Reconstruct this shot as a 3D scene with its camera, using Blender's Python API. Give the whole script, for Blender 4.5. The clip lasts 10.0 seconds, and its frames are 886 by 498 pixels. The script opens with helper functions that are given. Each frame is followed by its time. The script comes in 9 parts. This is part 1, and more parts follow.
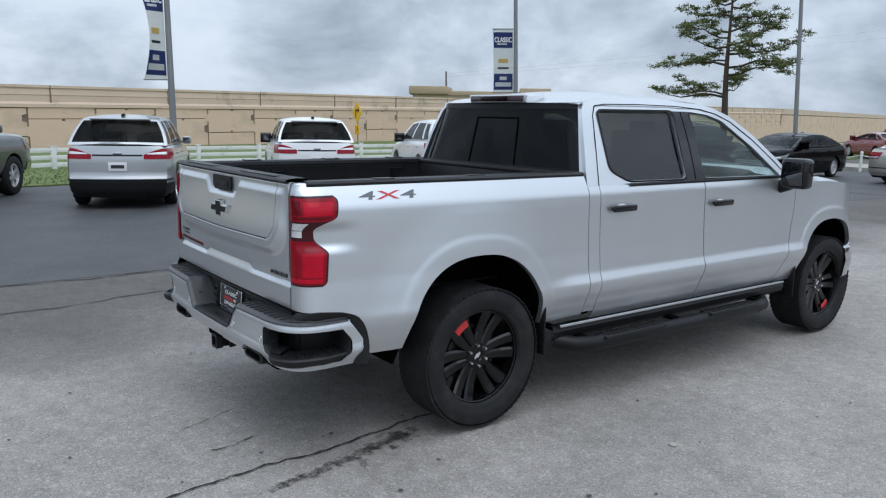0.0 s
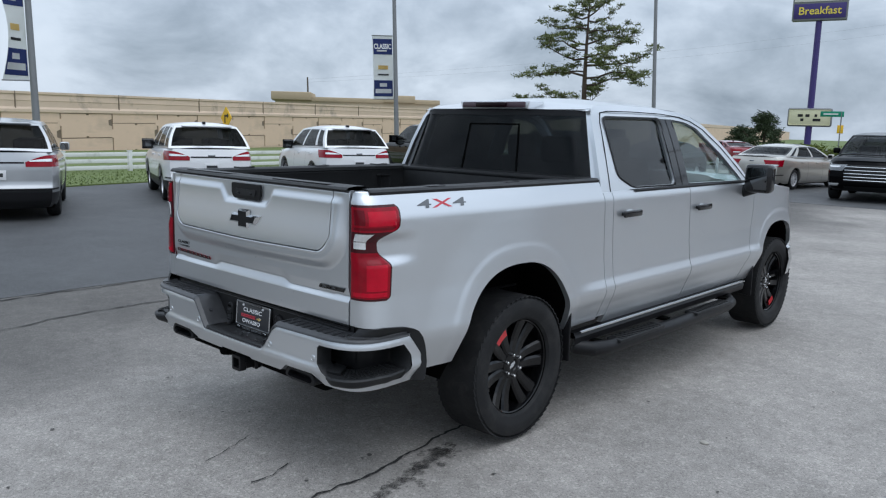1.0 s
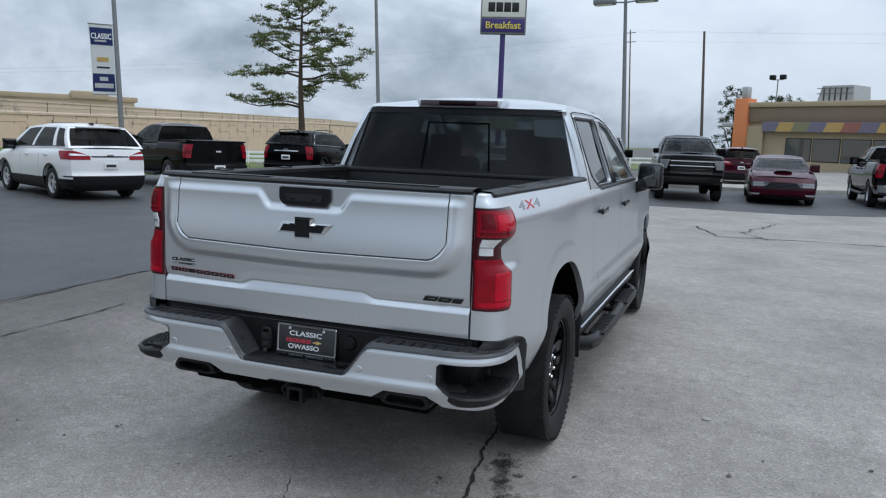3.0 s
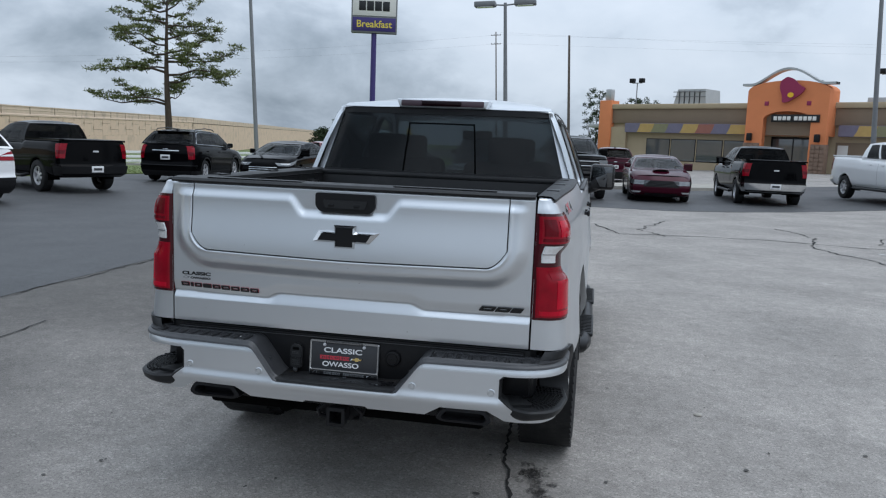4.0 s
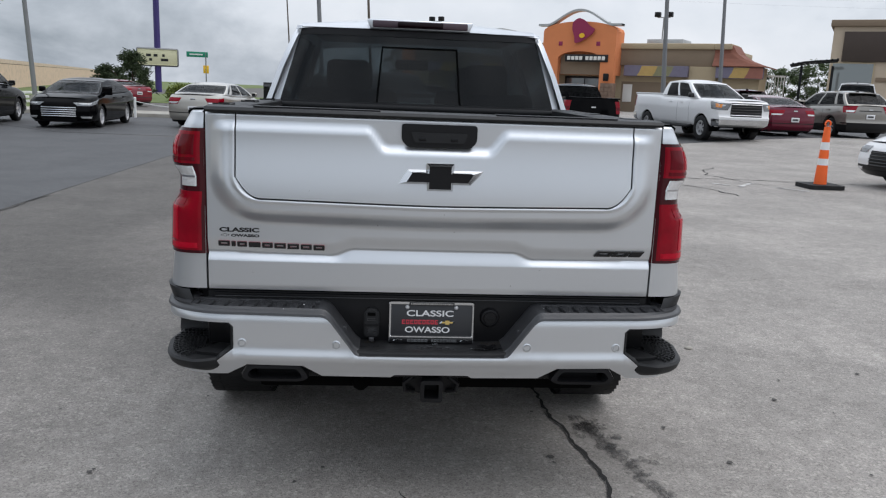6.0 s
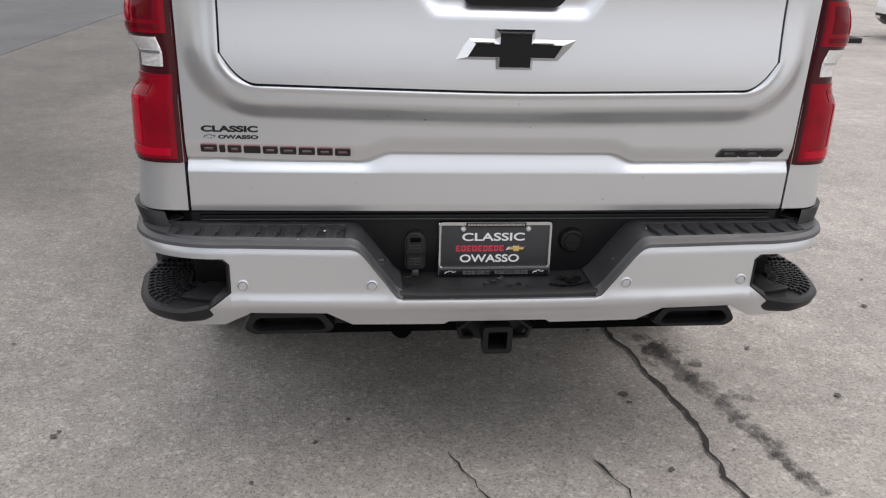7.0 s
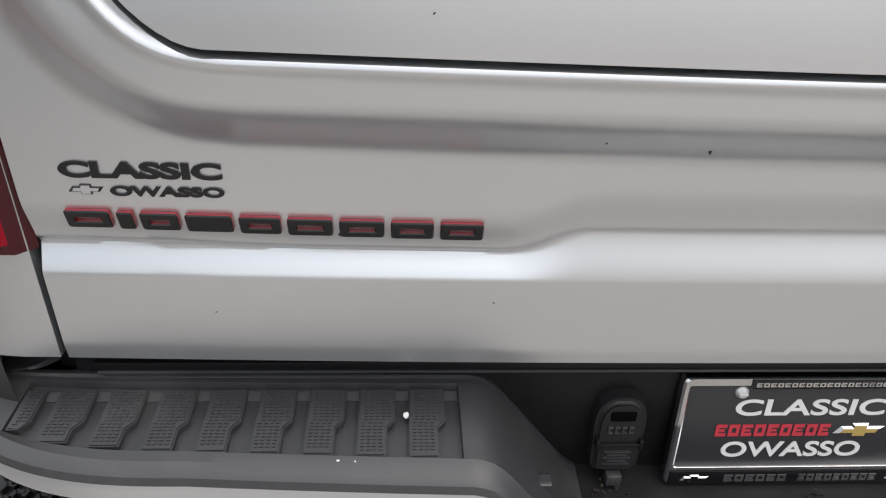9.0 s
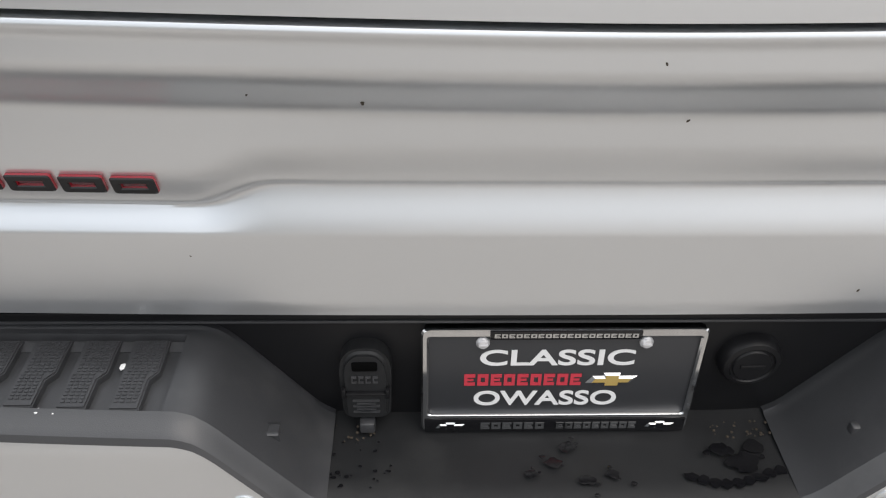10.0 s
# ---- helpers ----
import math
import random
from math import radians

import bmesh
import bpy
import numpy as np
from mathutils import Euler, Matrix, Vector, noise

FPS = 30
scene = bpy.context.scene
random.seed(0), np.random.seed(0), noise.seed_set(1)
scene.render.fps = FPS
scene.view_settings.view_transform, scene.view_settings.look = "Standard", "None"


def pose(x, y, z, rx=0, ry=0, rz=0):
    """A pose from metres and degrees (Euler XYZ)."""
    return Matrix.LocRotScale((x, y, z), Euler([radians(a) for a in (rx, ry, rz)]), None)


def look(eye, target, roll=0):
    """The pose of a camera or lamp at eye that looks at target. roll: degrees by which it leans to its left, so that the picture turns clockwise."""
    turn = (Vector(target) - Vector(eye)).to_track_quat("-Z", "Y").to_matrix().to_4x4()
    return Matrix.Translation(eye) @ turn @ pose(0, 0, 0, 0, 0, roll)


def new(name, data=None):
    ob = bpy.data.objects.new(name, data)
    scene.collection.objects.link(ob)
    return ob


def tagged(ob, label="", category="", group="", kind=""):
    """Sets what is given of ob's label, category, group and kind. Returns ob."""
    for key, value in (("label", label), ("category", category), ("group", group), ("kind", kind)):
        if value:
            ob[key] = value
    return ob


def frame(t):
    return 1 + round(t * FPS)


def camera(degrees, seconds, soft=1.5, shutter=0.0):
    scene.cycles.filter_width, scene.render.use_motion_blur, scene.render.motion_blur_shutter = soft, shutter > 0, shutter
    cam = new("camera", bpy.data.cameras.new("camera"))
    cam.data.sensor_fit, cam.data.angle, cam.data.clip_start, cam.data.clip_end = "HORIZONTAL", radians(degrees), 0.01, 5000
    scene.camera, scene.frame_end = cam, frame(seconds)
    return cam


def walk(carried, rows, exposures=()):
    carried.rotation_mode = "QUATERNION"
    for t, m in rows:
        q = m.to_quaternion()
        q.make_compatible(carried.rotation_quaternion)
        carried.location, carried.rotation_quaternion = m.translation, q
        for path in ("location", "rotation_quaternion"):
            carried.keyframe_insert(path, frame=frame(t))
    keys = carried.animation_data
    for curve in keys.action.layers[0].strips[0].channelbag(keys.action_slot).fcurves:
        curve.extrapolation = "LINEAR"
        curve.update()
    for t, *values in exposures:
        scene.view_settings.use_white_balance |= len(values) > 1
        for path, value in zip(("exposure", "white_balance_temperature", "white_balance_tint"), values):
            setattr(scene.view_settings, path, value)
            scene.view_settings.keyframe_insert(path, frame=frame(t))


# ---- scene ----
cam = camera(59.3, 10.0, soft=1.2)
PATH = [
    (0, (4.222, -1.63, 1.753), (2.644, -0.448, 1.417), 1.1),
    (0.5, (3.867, -1.989, 1.721), (2.397, -0.67, 1.401), 1.3),
    (1, (3.484, -2.273, 1.724), (2.144, -0.821, 1.413), 1.5),
    (1.5, (3.102, -2.564, 1.696), (1.91, -0.987, 1.393), 1.6),
    (2, (2.67, -2.786, 1.673), (1.64, -1.098, 1.375), 1.8),
    (2.5, (2.234, -2.949, 1.66), (1.371, -1.168, 1.37), 1.9),
    (4, (1.036, -3.115, 1.639), (0.661, -1.17, 1.365), 2.2),
    (4.5, (0.621, -3.09, 1.618), (0.402, -1.12, 1.349), 2.1),
    (5, (0.237, -3.046, 1.579), (0.164, -1.067, 1.302), 2.2),
    (5.2, (0.104, -3.021, 1.576), (0.088, -1.041, 1.29), 2.3),
    (6.3, (-0.217, -2.518, 1.512), (-0.04, -0.59, 1.01), 2.1),
    (6.5, (-0.266, -2.367, 1.505), (-0.079, -0.463, 0.92), 2.0),
    (7, (-0.348, -1.93, 1.482), (-0.136, -0.088, 0.732), 2.0),
    (7.5, (-0.355, -1.464, 1.469), (-0.14, 0.332, 0.615), 2.2),
    (8, (-0.412, -1.065, 1.424), (-0.23, 0.682, 0.468), 2.1),
    (8.5, (-0.416, -0.755, 1.349), (-0.27, 0.965, 0.339), 2.1),
    (9, (-0.441, -0.605, 1.331), (-0.341, 1.073, 0.247), 2.1),
    (9.5, (-0.376, -0.581, 1.35), (-0.306, 1.04, 0.182), 2.0),
    (10, (-0.138, -0.586, 1.347), (-0.082, 0.985, 0.111), 1.2),
]
# stops, kelvin and tint: the film's camera turns cool and contrasty first, warm and brighter near the gate
LOOK = [(0, 0.33, 5900, 10), (5.2, 0.22, 5900, 10), (6.3, 0.47, 6650, 15), (7, 0.76, 6950, 17), (8, 0.90, 7000, 16), (9, 0.94, 7000, 15), (10, 1.08, 7000, 14)]
walk(cam, [(t, look(eye, target, roll)) for t, eye, target, roll in PATH], LOOK)

# ---- world, sun, exposure ----
SUN_ELEV, SUN_ROT = radians(62), radians(97)
world = bpy.data.worlds.new("overcast_sky")
scene.world = world
world.use_nodes = True
wn, wl = world.node_tree.nodes, world.node_tree.links
wn.clear()


def wnode(kind, **values):
    n = wn.new(kind)
    for k, v in values.items():
        n.inputs[k].default_value = v
    return n


sky = wn.new("ShaderNodeTexSky")
sky.sky_type, sky.sun_disc = "NISHITA", False
sky.sun_elevation, sky.sun_rotation, sky.dust_density = SUN_ELEV, SUN_ROT, 3.0
w_co = wn.new("ShaderNodeTexCoord")
w_map = wn.new("ShaderNodeMapping")
w_map.inputs["Scale"].default_value = (1.0, 1.0, 1.9)
w_map.inputs["Location"].default_value = (3.1, 1.7, 0.4)
wl.new(w_co.outputs["Generated"], w_map.inputs["Vector"])
w_big = wnode("ShaderNodeTexNoise", Scale=1.7, Detail=8.0, Roughness=0.50, Distortion=0.1)
w_fine = wnode("ShaderNodeTexNoise", Scale=5.5, Detail=8.0, Roughness=0.55, Distortion=0.25)
wl.new(w_map.outputs["Vector"], w_big.inputs["Vector"])
wl.new(w_map.outputs["Vector"], w_fine.inputs["Vector"])
w_sum = wn.new("ShaderNodeMix")
w_sum.data_type = "FLOAT"
w_sum.inputs["Factor"].default_value = 0.42
wl.new(w_big.outputs["Fac"], w_sum.inputs["A"])
wl.new(w_fine.outputs["Fac"], w_sum.inputs["B"])
w_ramp = wn.new("ShaderNodeValToRGB")
for e, (p, c) in zip([w_ramp.color_ramp.elements[0], w_ramp.color_ramp.elements[1], w_ramp.color_ramp.elements.new(0.5), w_ramp.color_ramp.elements.new(0.58)],
                     [(0.39, (0.25, 0.29, 0.325, 1)), (0.62, (0.84, 0.86, 0.875, 1)), (0.465, (0.42, 0.465, 0.505, 1)), (0.53, (0.60, 0.645, 0.68, 1))]):
    e.position, e.color = p, c
wl.new(w_sum.outputs["Result"], w_ramp.inputs["Fac"])
w_mix = wn.new("ShaderNodeMix")
w_mix.data_type = "RGBA"
w_mix.inputs["Factor"].default_value = 0.9
w_skyk = wn.new("ShaderNodeVectorMath")
w_skyk.operation = "SCALE"
w_skyk.inputs["Scale"].default_value = 0.09
wl.new(sky.outputs["Color"], w_skyk.inputs[0])
wl.new(w_skyk.outputs["Vector"], w_mix.inputs["A"])
wl.new(w_ramp.outputs["Color"], w_mix.inputs["B"])
w_sep = wn.new("ShaderNodeSeparateXYZ")
wl.new(w_co.outputs["Generated"], w_sep.inputs["Vector"])
w_up = wn.new("ShaderNodeMapRange")
for k, v in (("From Min", 0.12), ("From Max", 1.0), ("To Min", 1.0), ("To Max", 2.1)):
    w_up.inputs[k].default_value = v
wl.new(w_sep.outputs["Z"], w_up.inputs["Value"])
w_grad = wn.new("ShaderNodeVectorMath")
w_grad.operation = "SCALE"
wl.new(w_mix.outputs["Result"], w_grad.inputs[0])
wl.new(w_up.outputs["Result"], w_grad.inputs["Scale"])
w_bg = wnode("ShaderNodeBackground", Strength=1.0)
w_out = wn.new("ShaderNodeOutputWorld")
wl.new(w_grad.outputs["Vector"], w_bg.inputs["Color"])
wl.new(w_bg.outputs["Background"], w_out.inputs["Surface"])

sun_data = bpy.data.lights.new("sun", "SUN")
sun_data.energy, sun_data.angle, sun_data.color = 0.75, radians(60), (1.0, 0.97, 0.92)
sun = new("sun", sun_data)
sun.matrix_world = look((0, 0, 60), (-math.sin(SUN_ROT) * math.cos(SUN_ELEV), -math.cos(SUN_ROT) * math.cos(SUN_ELEV), 60 - math.sin(SUN_ELEV)))

# ---- materials ----
def mat(name, base, rough=0.5, metal=0.0, var=0.08, scale=6.0, bump=0.0, bscale=120.0, coat=0.0, stain=None, spec=0.5, trans=0.0, ior=1.45, emit=None, rvar=0.0):
    """Procedural surface: base colour with broad and fine variation, fine relief, optional stains."""
    m = bpy.data.materials.new(name)
    m.use_nodes = True
    nt = m.node_tree
    b = nt.nodes["Principled BSDF"]
    b.inputs["Roughness"].default_value, b.inputs["Metallic"].default_value = rough, metal
    b.inputs["Specular IOR Level"].default_value, b.inputs["IOR"].default_value = spec, ior
    b.inputs["Coat Weight"].default_value, b.inputs["Coat Roughness"].default_value = coat, 0.04
    b.inputs["Transmission Weight"].default_value = trans
    col = (*base, 1)
    b.inputs["Base Color"].default_value = col
    m.diffuse_color = col
    if emit:
        b.inputs["Emission Color"].default_value, b.inputs["Emission Strength"].default_value = (*emit[0], 1), emit[1]
    if not (var or bump or stain or rvar):
        return m
    co = nt.nodes.new("ShaderNodeTexCoord")

    def noise_node(sc, det=5.0, ro=0.6):
        n = nt.nodes.new("ShaderNodeTexNoise")
        n.inputs["Scale"].default_value, n.inputs["Detail"].default_value, n.inputs["Roughness"].default_value = sc, det, ro
        nt.links.new(co.outputs["Object"], n.inputs["Vector"])
        return n

    def mixc(fac, a, bb):
        n = nt.nodes.new("ShaderNodeMix")
        n.data_type = "RGBA"
        nt.links.new(fac, n.inputs["Factor"])
        for sock, v in (("A", a), ("B", bb)):
            if isinstance(v, tuple):
                n.inputs[sock].default_value = v
            else:
                nt.links.new(v, n.inputs[sock])
        return n.outputs["Result"]

    out = None
    if var:
        n1 = noise_node(scale)
        out = mixc(n1.outputs["Fac"], tuple(c * (1 - 1.6 * var) for c in base) + (1,), tuple(min(1, c * (1 + 1.6 * var)) for c in base) + (1,))
        n2 = noise_node(scale * 14, 3.0)
        r = nt.nodes.new("ShaderNodeMapRange")
        r.inputs["To Max"].default_value = 0.35
        nt.links.new(n2.outputs["Fac"], r.inputs["Value"])
        out = mixc(r.outputs["Result"], out, tuple(c * (1 - var) for c in base) + (1,))
    if stain:
        scol, ssc, lo, hi = stain
        n3 = noise_node(ssc, 6.0, 0.65)
        r = nt.nodes.new("ShaderNodeMapRange")
        r.inputs["From Min"].default_value, r.inputs["From Max"].default_value = lo, hi
        nt.links.new(n3.outputs["Fac"], r.inputs["Value"])
        out = mixc(r.outputs["Result"], out if out else col, (*scol, 1))
    if out:
        nt.links.new(out, b.inputs["Base Color"])
    if rvar:
        n4 = noise_node(scale * 2.2)
        r = nt.nodes.new("ShaderNodeMapRange")
        r.inputs["To Min"].default_value, r.inputs["To Max"].default_value = max(0.02, rough - rvar), min(1, rough + rvar)
        nt.links.new(n4.outputs["Fac"], r.inputs["Value"])
        nt.links.new(r.outputs["Result"], b.inputs["Roughness"])
    if bump:
        n5 = noise_node(bscale, 4.0)
        bp = nt.nodes.new("ShaderNodeBump")
        bp.inputs["Strength"].default_value, bp.inputs["Distance"].default_value = bump, 0.6 / bscale
        nt.links.new(n5.outputs["Fac"], bp.inputs["Height"])
        nt.links.new(bp.outputs["Normal"], b.inputs["Normal"])
    return m


def pane_glass(name, tint, ior=1.32):
    """Thin pane: tinted straight-through light under a clear reflection."""
    m = bpy.data.materials.new(name)
    m.use_nodes = True
    nt = m.node_tree
    nt.nodes.remove(nt.nodes["Principled BSDF"])
    clear, gloss = nt.nodes.new("ShaderNodeBsdfTransparent"), nt.nodes.new("ShaderNodeBsdfGlossy")
    clear.inputs["Color"].default_value = (*tint, 1)
    gloss.inputs["Roughness"].default_value = 0.015
    lw, mx = nt.nodes.new("ShaderNodeLayerWeight"), nt.nodes.new("ShaderNodeMixShader")
    lw.inputs["Blend"].default_value = 0.5
    pw, ma = nt.nodes.new("ShaderNodeMath"), nt.nodes.new("ShaderNodeMath")
    pw.operation, ma.operation = "POWER", "MULTIPLY_ADD"
    f0 = ((ior - 1) / (ior + 1)) ** 2
    pw.inputs[1].default_value, ma.inputs[1].default_value, ma.inputs[2].default_value = 5.0, 1 - f0, f0
    nt.links.new(lw.outputs["Facing"], pw.inputs[0])
    nt.links.new(pw.outputs["Value"], ma.inputs[0])
    nt.links.new(ma.outputs["Value"], mx.inputs["Fac"])
    nt.links.new(clear.outputs["BSDF"], mx.inputs[1])
    nt.links.new(gloss.outputs["BSDF"], mx.inputs[2])
    nt.links.new(mx.outputs["Shader"], nt.nodes["Material Output"].inputs["Surface"])
    m.diffuse_color = (*tint, 1)
    return m


TINT = pane_glass("dark_tinted_glass", (0.25, 0.275, 0.29), 1.37)
SIDE_TINT = pane_glass("grey_tinted_side_glass", (0.26, 0.28, 0.29), 1.68)
SMOKED = pane_glass("lightly_tinted_glass", (0.84, 0.90, 0.89), 1.40)
PRIVACY = pane_glass("black_privacy_glass", (0.10, 0.11, 0.115), 1.30)
SCREEN = pane_glass("tinted_windscreen_glass", (0.28, 0.30, 0.30), 1.40)
CLEAR_GLASS = pane_glass("clear_glass", (0.86, 0.90, 0.89), 1.38)
SILVER = mat("silver_metallic_paint", (0.645, 0.665, 0.685), 0.33, 0.87, 0.015, 1.5, coat=0.35, rvar=0.03)
BLACK_PLASTIC = mat("textured_black_plastic", (0.013, 0.0135, 0.0145), 0.50, 0, 0.22, 9, bump=0.25, bscale=900, stain=((0.026, 0.026, 0.026), 5, 0.55, 0.75), rvar=0.12, spec=0.38)
BLACK_SATIN = mat("satin_black_plastic", (0.008, 0.008, 0.009), 0.38, 0, 0.1, 8, rvar=0.08, spec=0.28)
BLACK_GLOSS = mat("gloss_black_paint", (0.006, 0.006, 0.007), 0.14, 0, 0.0, coat=0.35, spec=0.3, rvar=0.0)
RIM_BLACK = mat("gloss_black_wheel_paint", (0.003, 0.003, 0.0035), 0.12, 0.0, 0.05, 6, coat=0.30, spec=0.25)
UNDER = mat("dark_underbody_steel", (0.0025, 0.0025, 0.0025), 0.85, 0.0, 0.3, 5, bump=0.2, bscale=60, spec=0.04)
RUBBER = mat("tyre_rubber", (0.013, 0.0132, 0.014), 0.66, 0, 0.2, 10, bump=0.25, bscale=240, stain=((0.032, 0.031, 0.030), 9, 0.50, 0.8), spec=0.3)
CHROME = mat("chrome", (0.62, 0.63, 0.64), 0.09, 1.0, 0.0)
ALLOY = mat("silver_alloy", (0.62, 0.62, 0.63), 0.3, 0.45, 0.05, 8)
STEEL_DISC = mat("brake_disc_steel", (0.10, 0.10, 0.10), 0.4, 0.9, 0.1, 10)
RED_PAINT = mat("red_enamel", (0.52, 0.018, 0.024), 0.3, 0, 0.05, 8, coat=0.6)
RED_LENS = mat("red_lamp_lens", (0.25, 0.0005, 0.010), 0.10, 0, 0.3, 14, coat=0.25, spec=0.2)
RED_MID = mat("deep_red_lamp_lens", (0.12, 0.0004, 0.006), 0.10, 0, 0.3, 14, coat=0.25, spec=0.2)
RED_GLOW = mat("bright_red_lamp_lens", (0.44, 0.0012, 0.017), 0.10, 0, 0.25, 14, coat=0.25, spec=0.2)
RED_DARK = mat("dark_red_lamp_lens", (0.045, 0.0004, 0.004), 0.08, 0, 0.06, 14, coat=0.4, spec=0.3)
CLEAR_LENS = mat("clear_lamp_lens", (0.80, 0.80, 0.80), 0.18, 0.6, 0.2, 60, coat=1.0, bump=0.5, bscale=90)
HEAD_LENS = mat("dark_clear_head_lamp", (0.20, 0.205, 0.21), 0.15, 0.7, 0.3, 40, coat=0.8, bump=0.5, bscale=60)
AMBER = mat("amber_lens", (0.75, 0.24, 0.02), 0.15, 0, 0.05, 10, coat=1.0)
PAD_PLASTIC = mat("matt_black_step_plastic", (0.035, 0.036, 0.039), 0.40, 0, 0.22, 9, bump=0.3, bscale=800, stain=((0.055, 0.055, 0.057), 6, 0.52, 0.72), rvar=0.10, spec=0.75)
MIRROR = mat("mirror_glass", (0.14, 0.145, 0.15), 0.02, 1.0, 0.0)
CABIN = mat("black_cabin_trim", (0.012, 0.012, 0.013), 0.7, 0, 0.15, 8)
PLATE_GREY = mat("dark_grey_plate", (0.030, 0.031, 0.034), 0.35, 0, 0.06, 12)
INK_WHITE = mat("white_lettering", (0.7, 0.7, 0.7), 0.4, 0, 0.02, 20)
INK_BLACK = mat("black_lettering", (0.01, 0.01, 0.011), 0.35, 0, 0.02, 20)
INK_RED = mat("red_lettering", (0.5, 0.04, 0.06), 0.4, 0, 0.02, 20)
GOLD = mat("gold_emblem", (0.72, 0.52, 0.18), 0.3, 0.6, 0.05, 20)
SUV_SILVER = mat("silver_suv_paint", (0.43, 0.44, 0.45), 0.30, 0.6, 0.02, 1.5, coat=0.8)
WHITE_PAINT = mat("white_car_paint", (0.74, 0.74, 0.74), 0.28, 0, 0.02, 1.5, coat=0.6)
BLACK_PAINT = mat("black_car_paint", (0.0025, 0.0025, 0.003), 0.07, 0, 0.05, 2, coat=0.04, spec=0.06)
GREY_PAINT = mat("dark_grey_car_paint", (0.10, 0.105, 0.11), 0.28, 0.5, 0.03, 2, coat=1.0)
MAROON_PAINT = mat("maroon_car_paint", (0.042, 0.002, 0.010), 0.14, 0.1, 0.04, 2, coat=0.15, spec=0.2)
CRIMSON_PAINT = mat("crimson_car_paint", (0.125, 0.006, 0.022), 0.18, 0.2, 0.04, 2, coat=0.6, spec=0.3)
RED_CAR = mat("red_car_paint", (0.20, 0.010, 0.022), 0.25, 0.2, 0.04, 2, coat=1.0)
GOLD_PAINT = mat("champagne_car_paint", (0.50, 0.47, 0.42), 0.3, 0.6, 0.03, 2, coat=1.0)
TAUPE_PAINT = mat("taupe_car_paint", (0.23, 0.215, 0.19), 0.3, 0.5, 0.03, 2, coat=1.0)

# ---- mesh helpers ----
def part(name, bm, material, parent=None, label="", angle=32, smooth=True):
    """Links a bmesh as one mesh object, as a part of parent."""
    me = bpy.data.meshes.new(name)
    bm.to_mesh(me)
    bm.free()
    if smooth:
        me.shade_smooth()
        me.set_sharp_from_angle(angle=radians(angle))
    for m in material if isinstance(material, (list, tuple)) else (material,):
        me.materials.append(m)
    ob = new(name, me)
    ob.parent = parent
    if label:
        ob["label"] = label
    return ob


def share(name, me, parent, m=None, label=""):
    ob = new(name, me)
    ob.parent = parent
    if m is not None:
        ob.matrix_local = m
    if label:
        ob["label"] = label
    return ob


def thing(name, label, category, m=None, group="", kind=""):
    ob = new(name)
    ob.empty_display_size = 0.1
    if m is not None:
        ob.matrix_world = m
    return tagged(ob, label, category, group, kind)


def box(bm, x0, x1, y0, y1, z0, z1, bevel=0.0, seg=2, m=None):
    r = bmesh.ops.create_cube(bm, size=1.0)
    vs = r["verts"]
    for v in vs:
        v.co = Vector(((x0 + x1) / 2 + v.co.x * (x1 - x0), (y0 + y1) / 2 + v.co.y * (y1 - y0), (z0 + z1) / 2 + v.co.z * (z1 - z0)))
    if bevel:
        es = list({e for v in vs for e in v.link_edges})
        r = bmesh.ops.bevel(bm, geom=es, offset=bevel, segments=seg, profile=0.5, affect="EDGES")
        vs = list({v for v in r["verts"]} | {v for v in vs if v.is_valid})
    if m is not None:
        bmesh.ops.transform(bm, matrix=m, verts=[v for v in vs if v.is_valid])
    return vs


def bbox(*a, **k):
    bm = bmesh.new()
    box(bm, *a, **k)
    return bm


def rod(bm, a, b, r0, r1=None, seg=12, caps=True):
    """A tapered round bar from a to b."""
    r1 = r0 if r1 is None else r1
    a, b = Vector(a), Vector(b)
    q = (b - a).to_track_quat("Z", "Y").to_matrix()
    rings = []
    for c, r in ((a, r0), (b, r1)):
        rings.append([bm.verts.new(c + q @ Vector((r * math.cos(k * math.tau / seg), r * math.sin(k * math.tau / seg), 0))) for k in range(seg)])
    for k in range(seg):
        bm.faces.new((rings[0][k], rings[0][(k + 1) % seg], rings[1][(k + 1) % seg], rings[1][k]))
    if caps:
        bm.faces.new(rings[0][::-1])
        bm.faces.new(rings[1])


def pipe(bm, pts, r, seg=10):
    """A round tube along a list of points; r may be a list."""
    pts = [Vector(p) for p in pts]
    rs = r if isinstance(r, (list, tuple)) else [r] * len(pts)
    rings, ref = [], None
    for i, p in enumerate(pts):
        d = (pts[min(i + 1, len(pts) - 1)] - pts[max(i - 1, 0)]).normalized()
        if ref is None:
            ref = Vector((0, 0, 1)) if abs(d.z) < 0.9 else Vector((1, 0, 0))
        side = d.cross(ref).normalized()
        ref = side.cross(d).normalized()
        rings.append([bm.verts.new(p + rs[i] * (side * math.cos(k * math.tau / seg) + ref * math.sin(k * math.tau / seg))) for k in range(seg)])
    for a, b in zip(rings, rings[1:]):
        for k in range(seg):
            bm.faces.new((a[k], a[(k + 1) % seg], b[(k + 1) % seg], b[k]))
    bm.faces.new(rings[0][::-1])
    bm.faces.new(rings[-1])


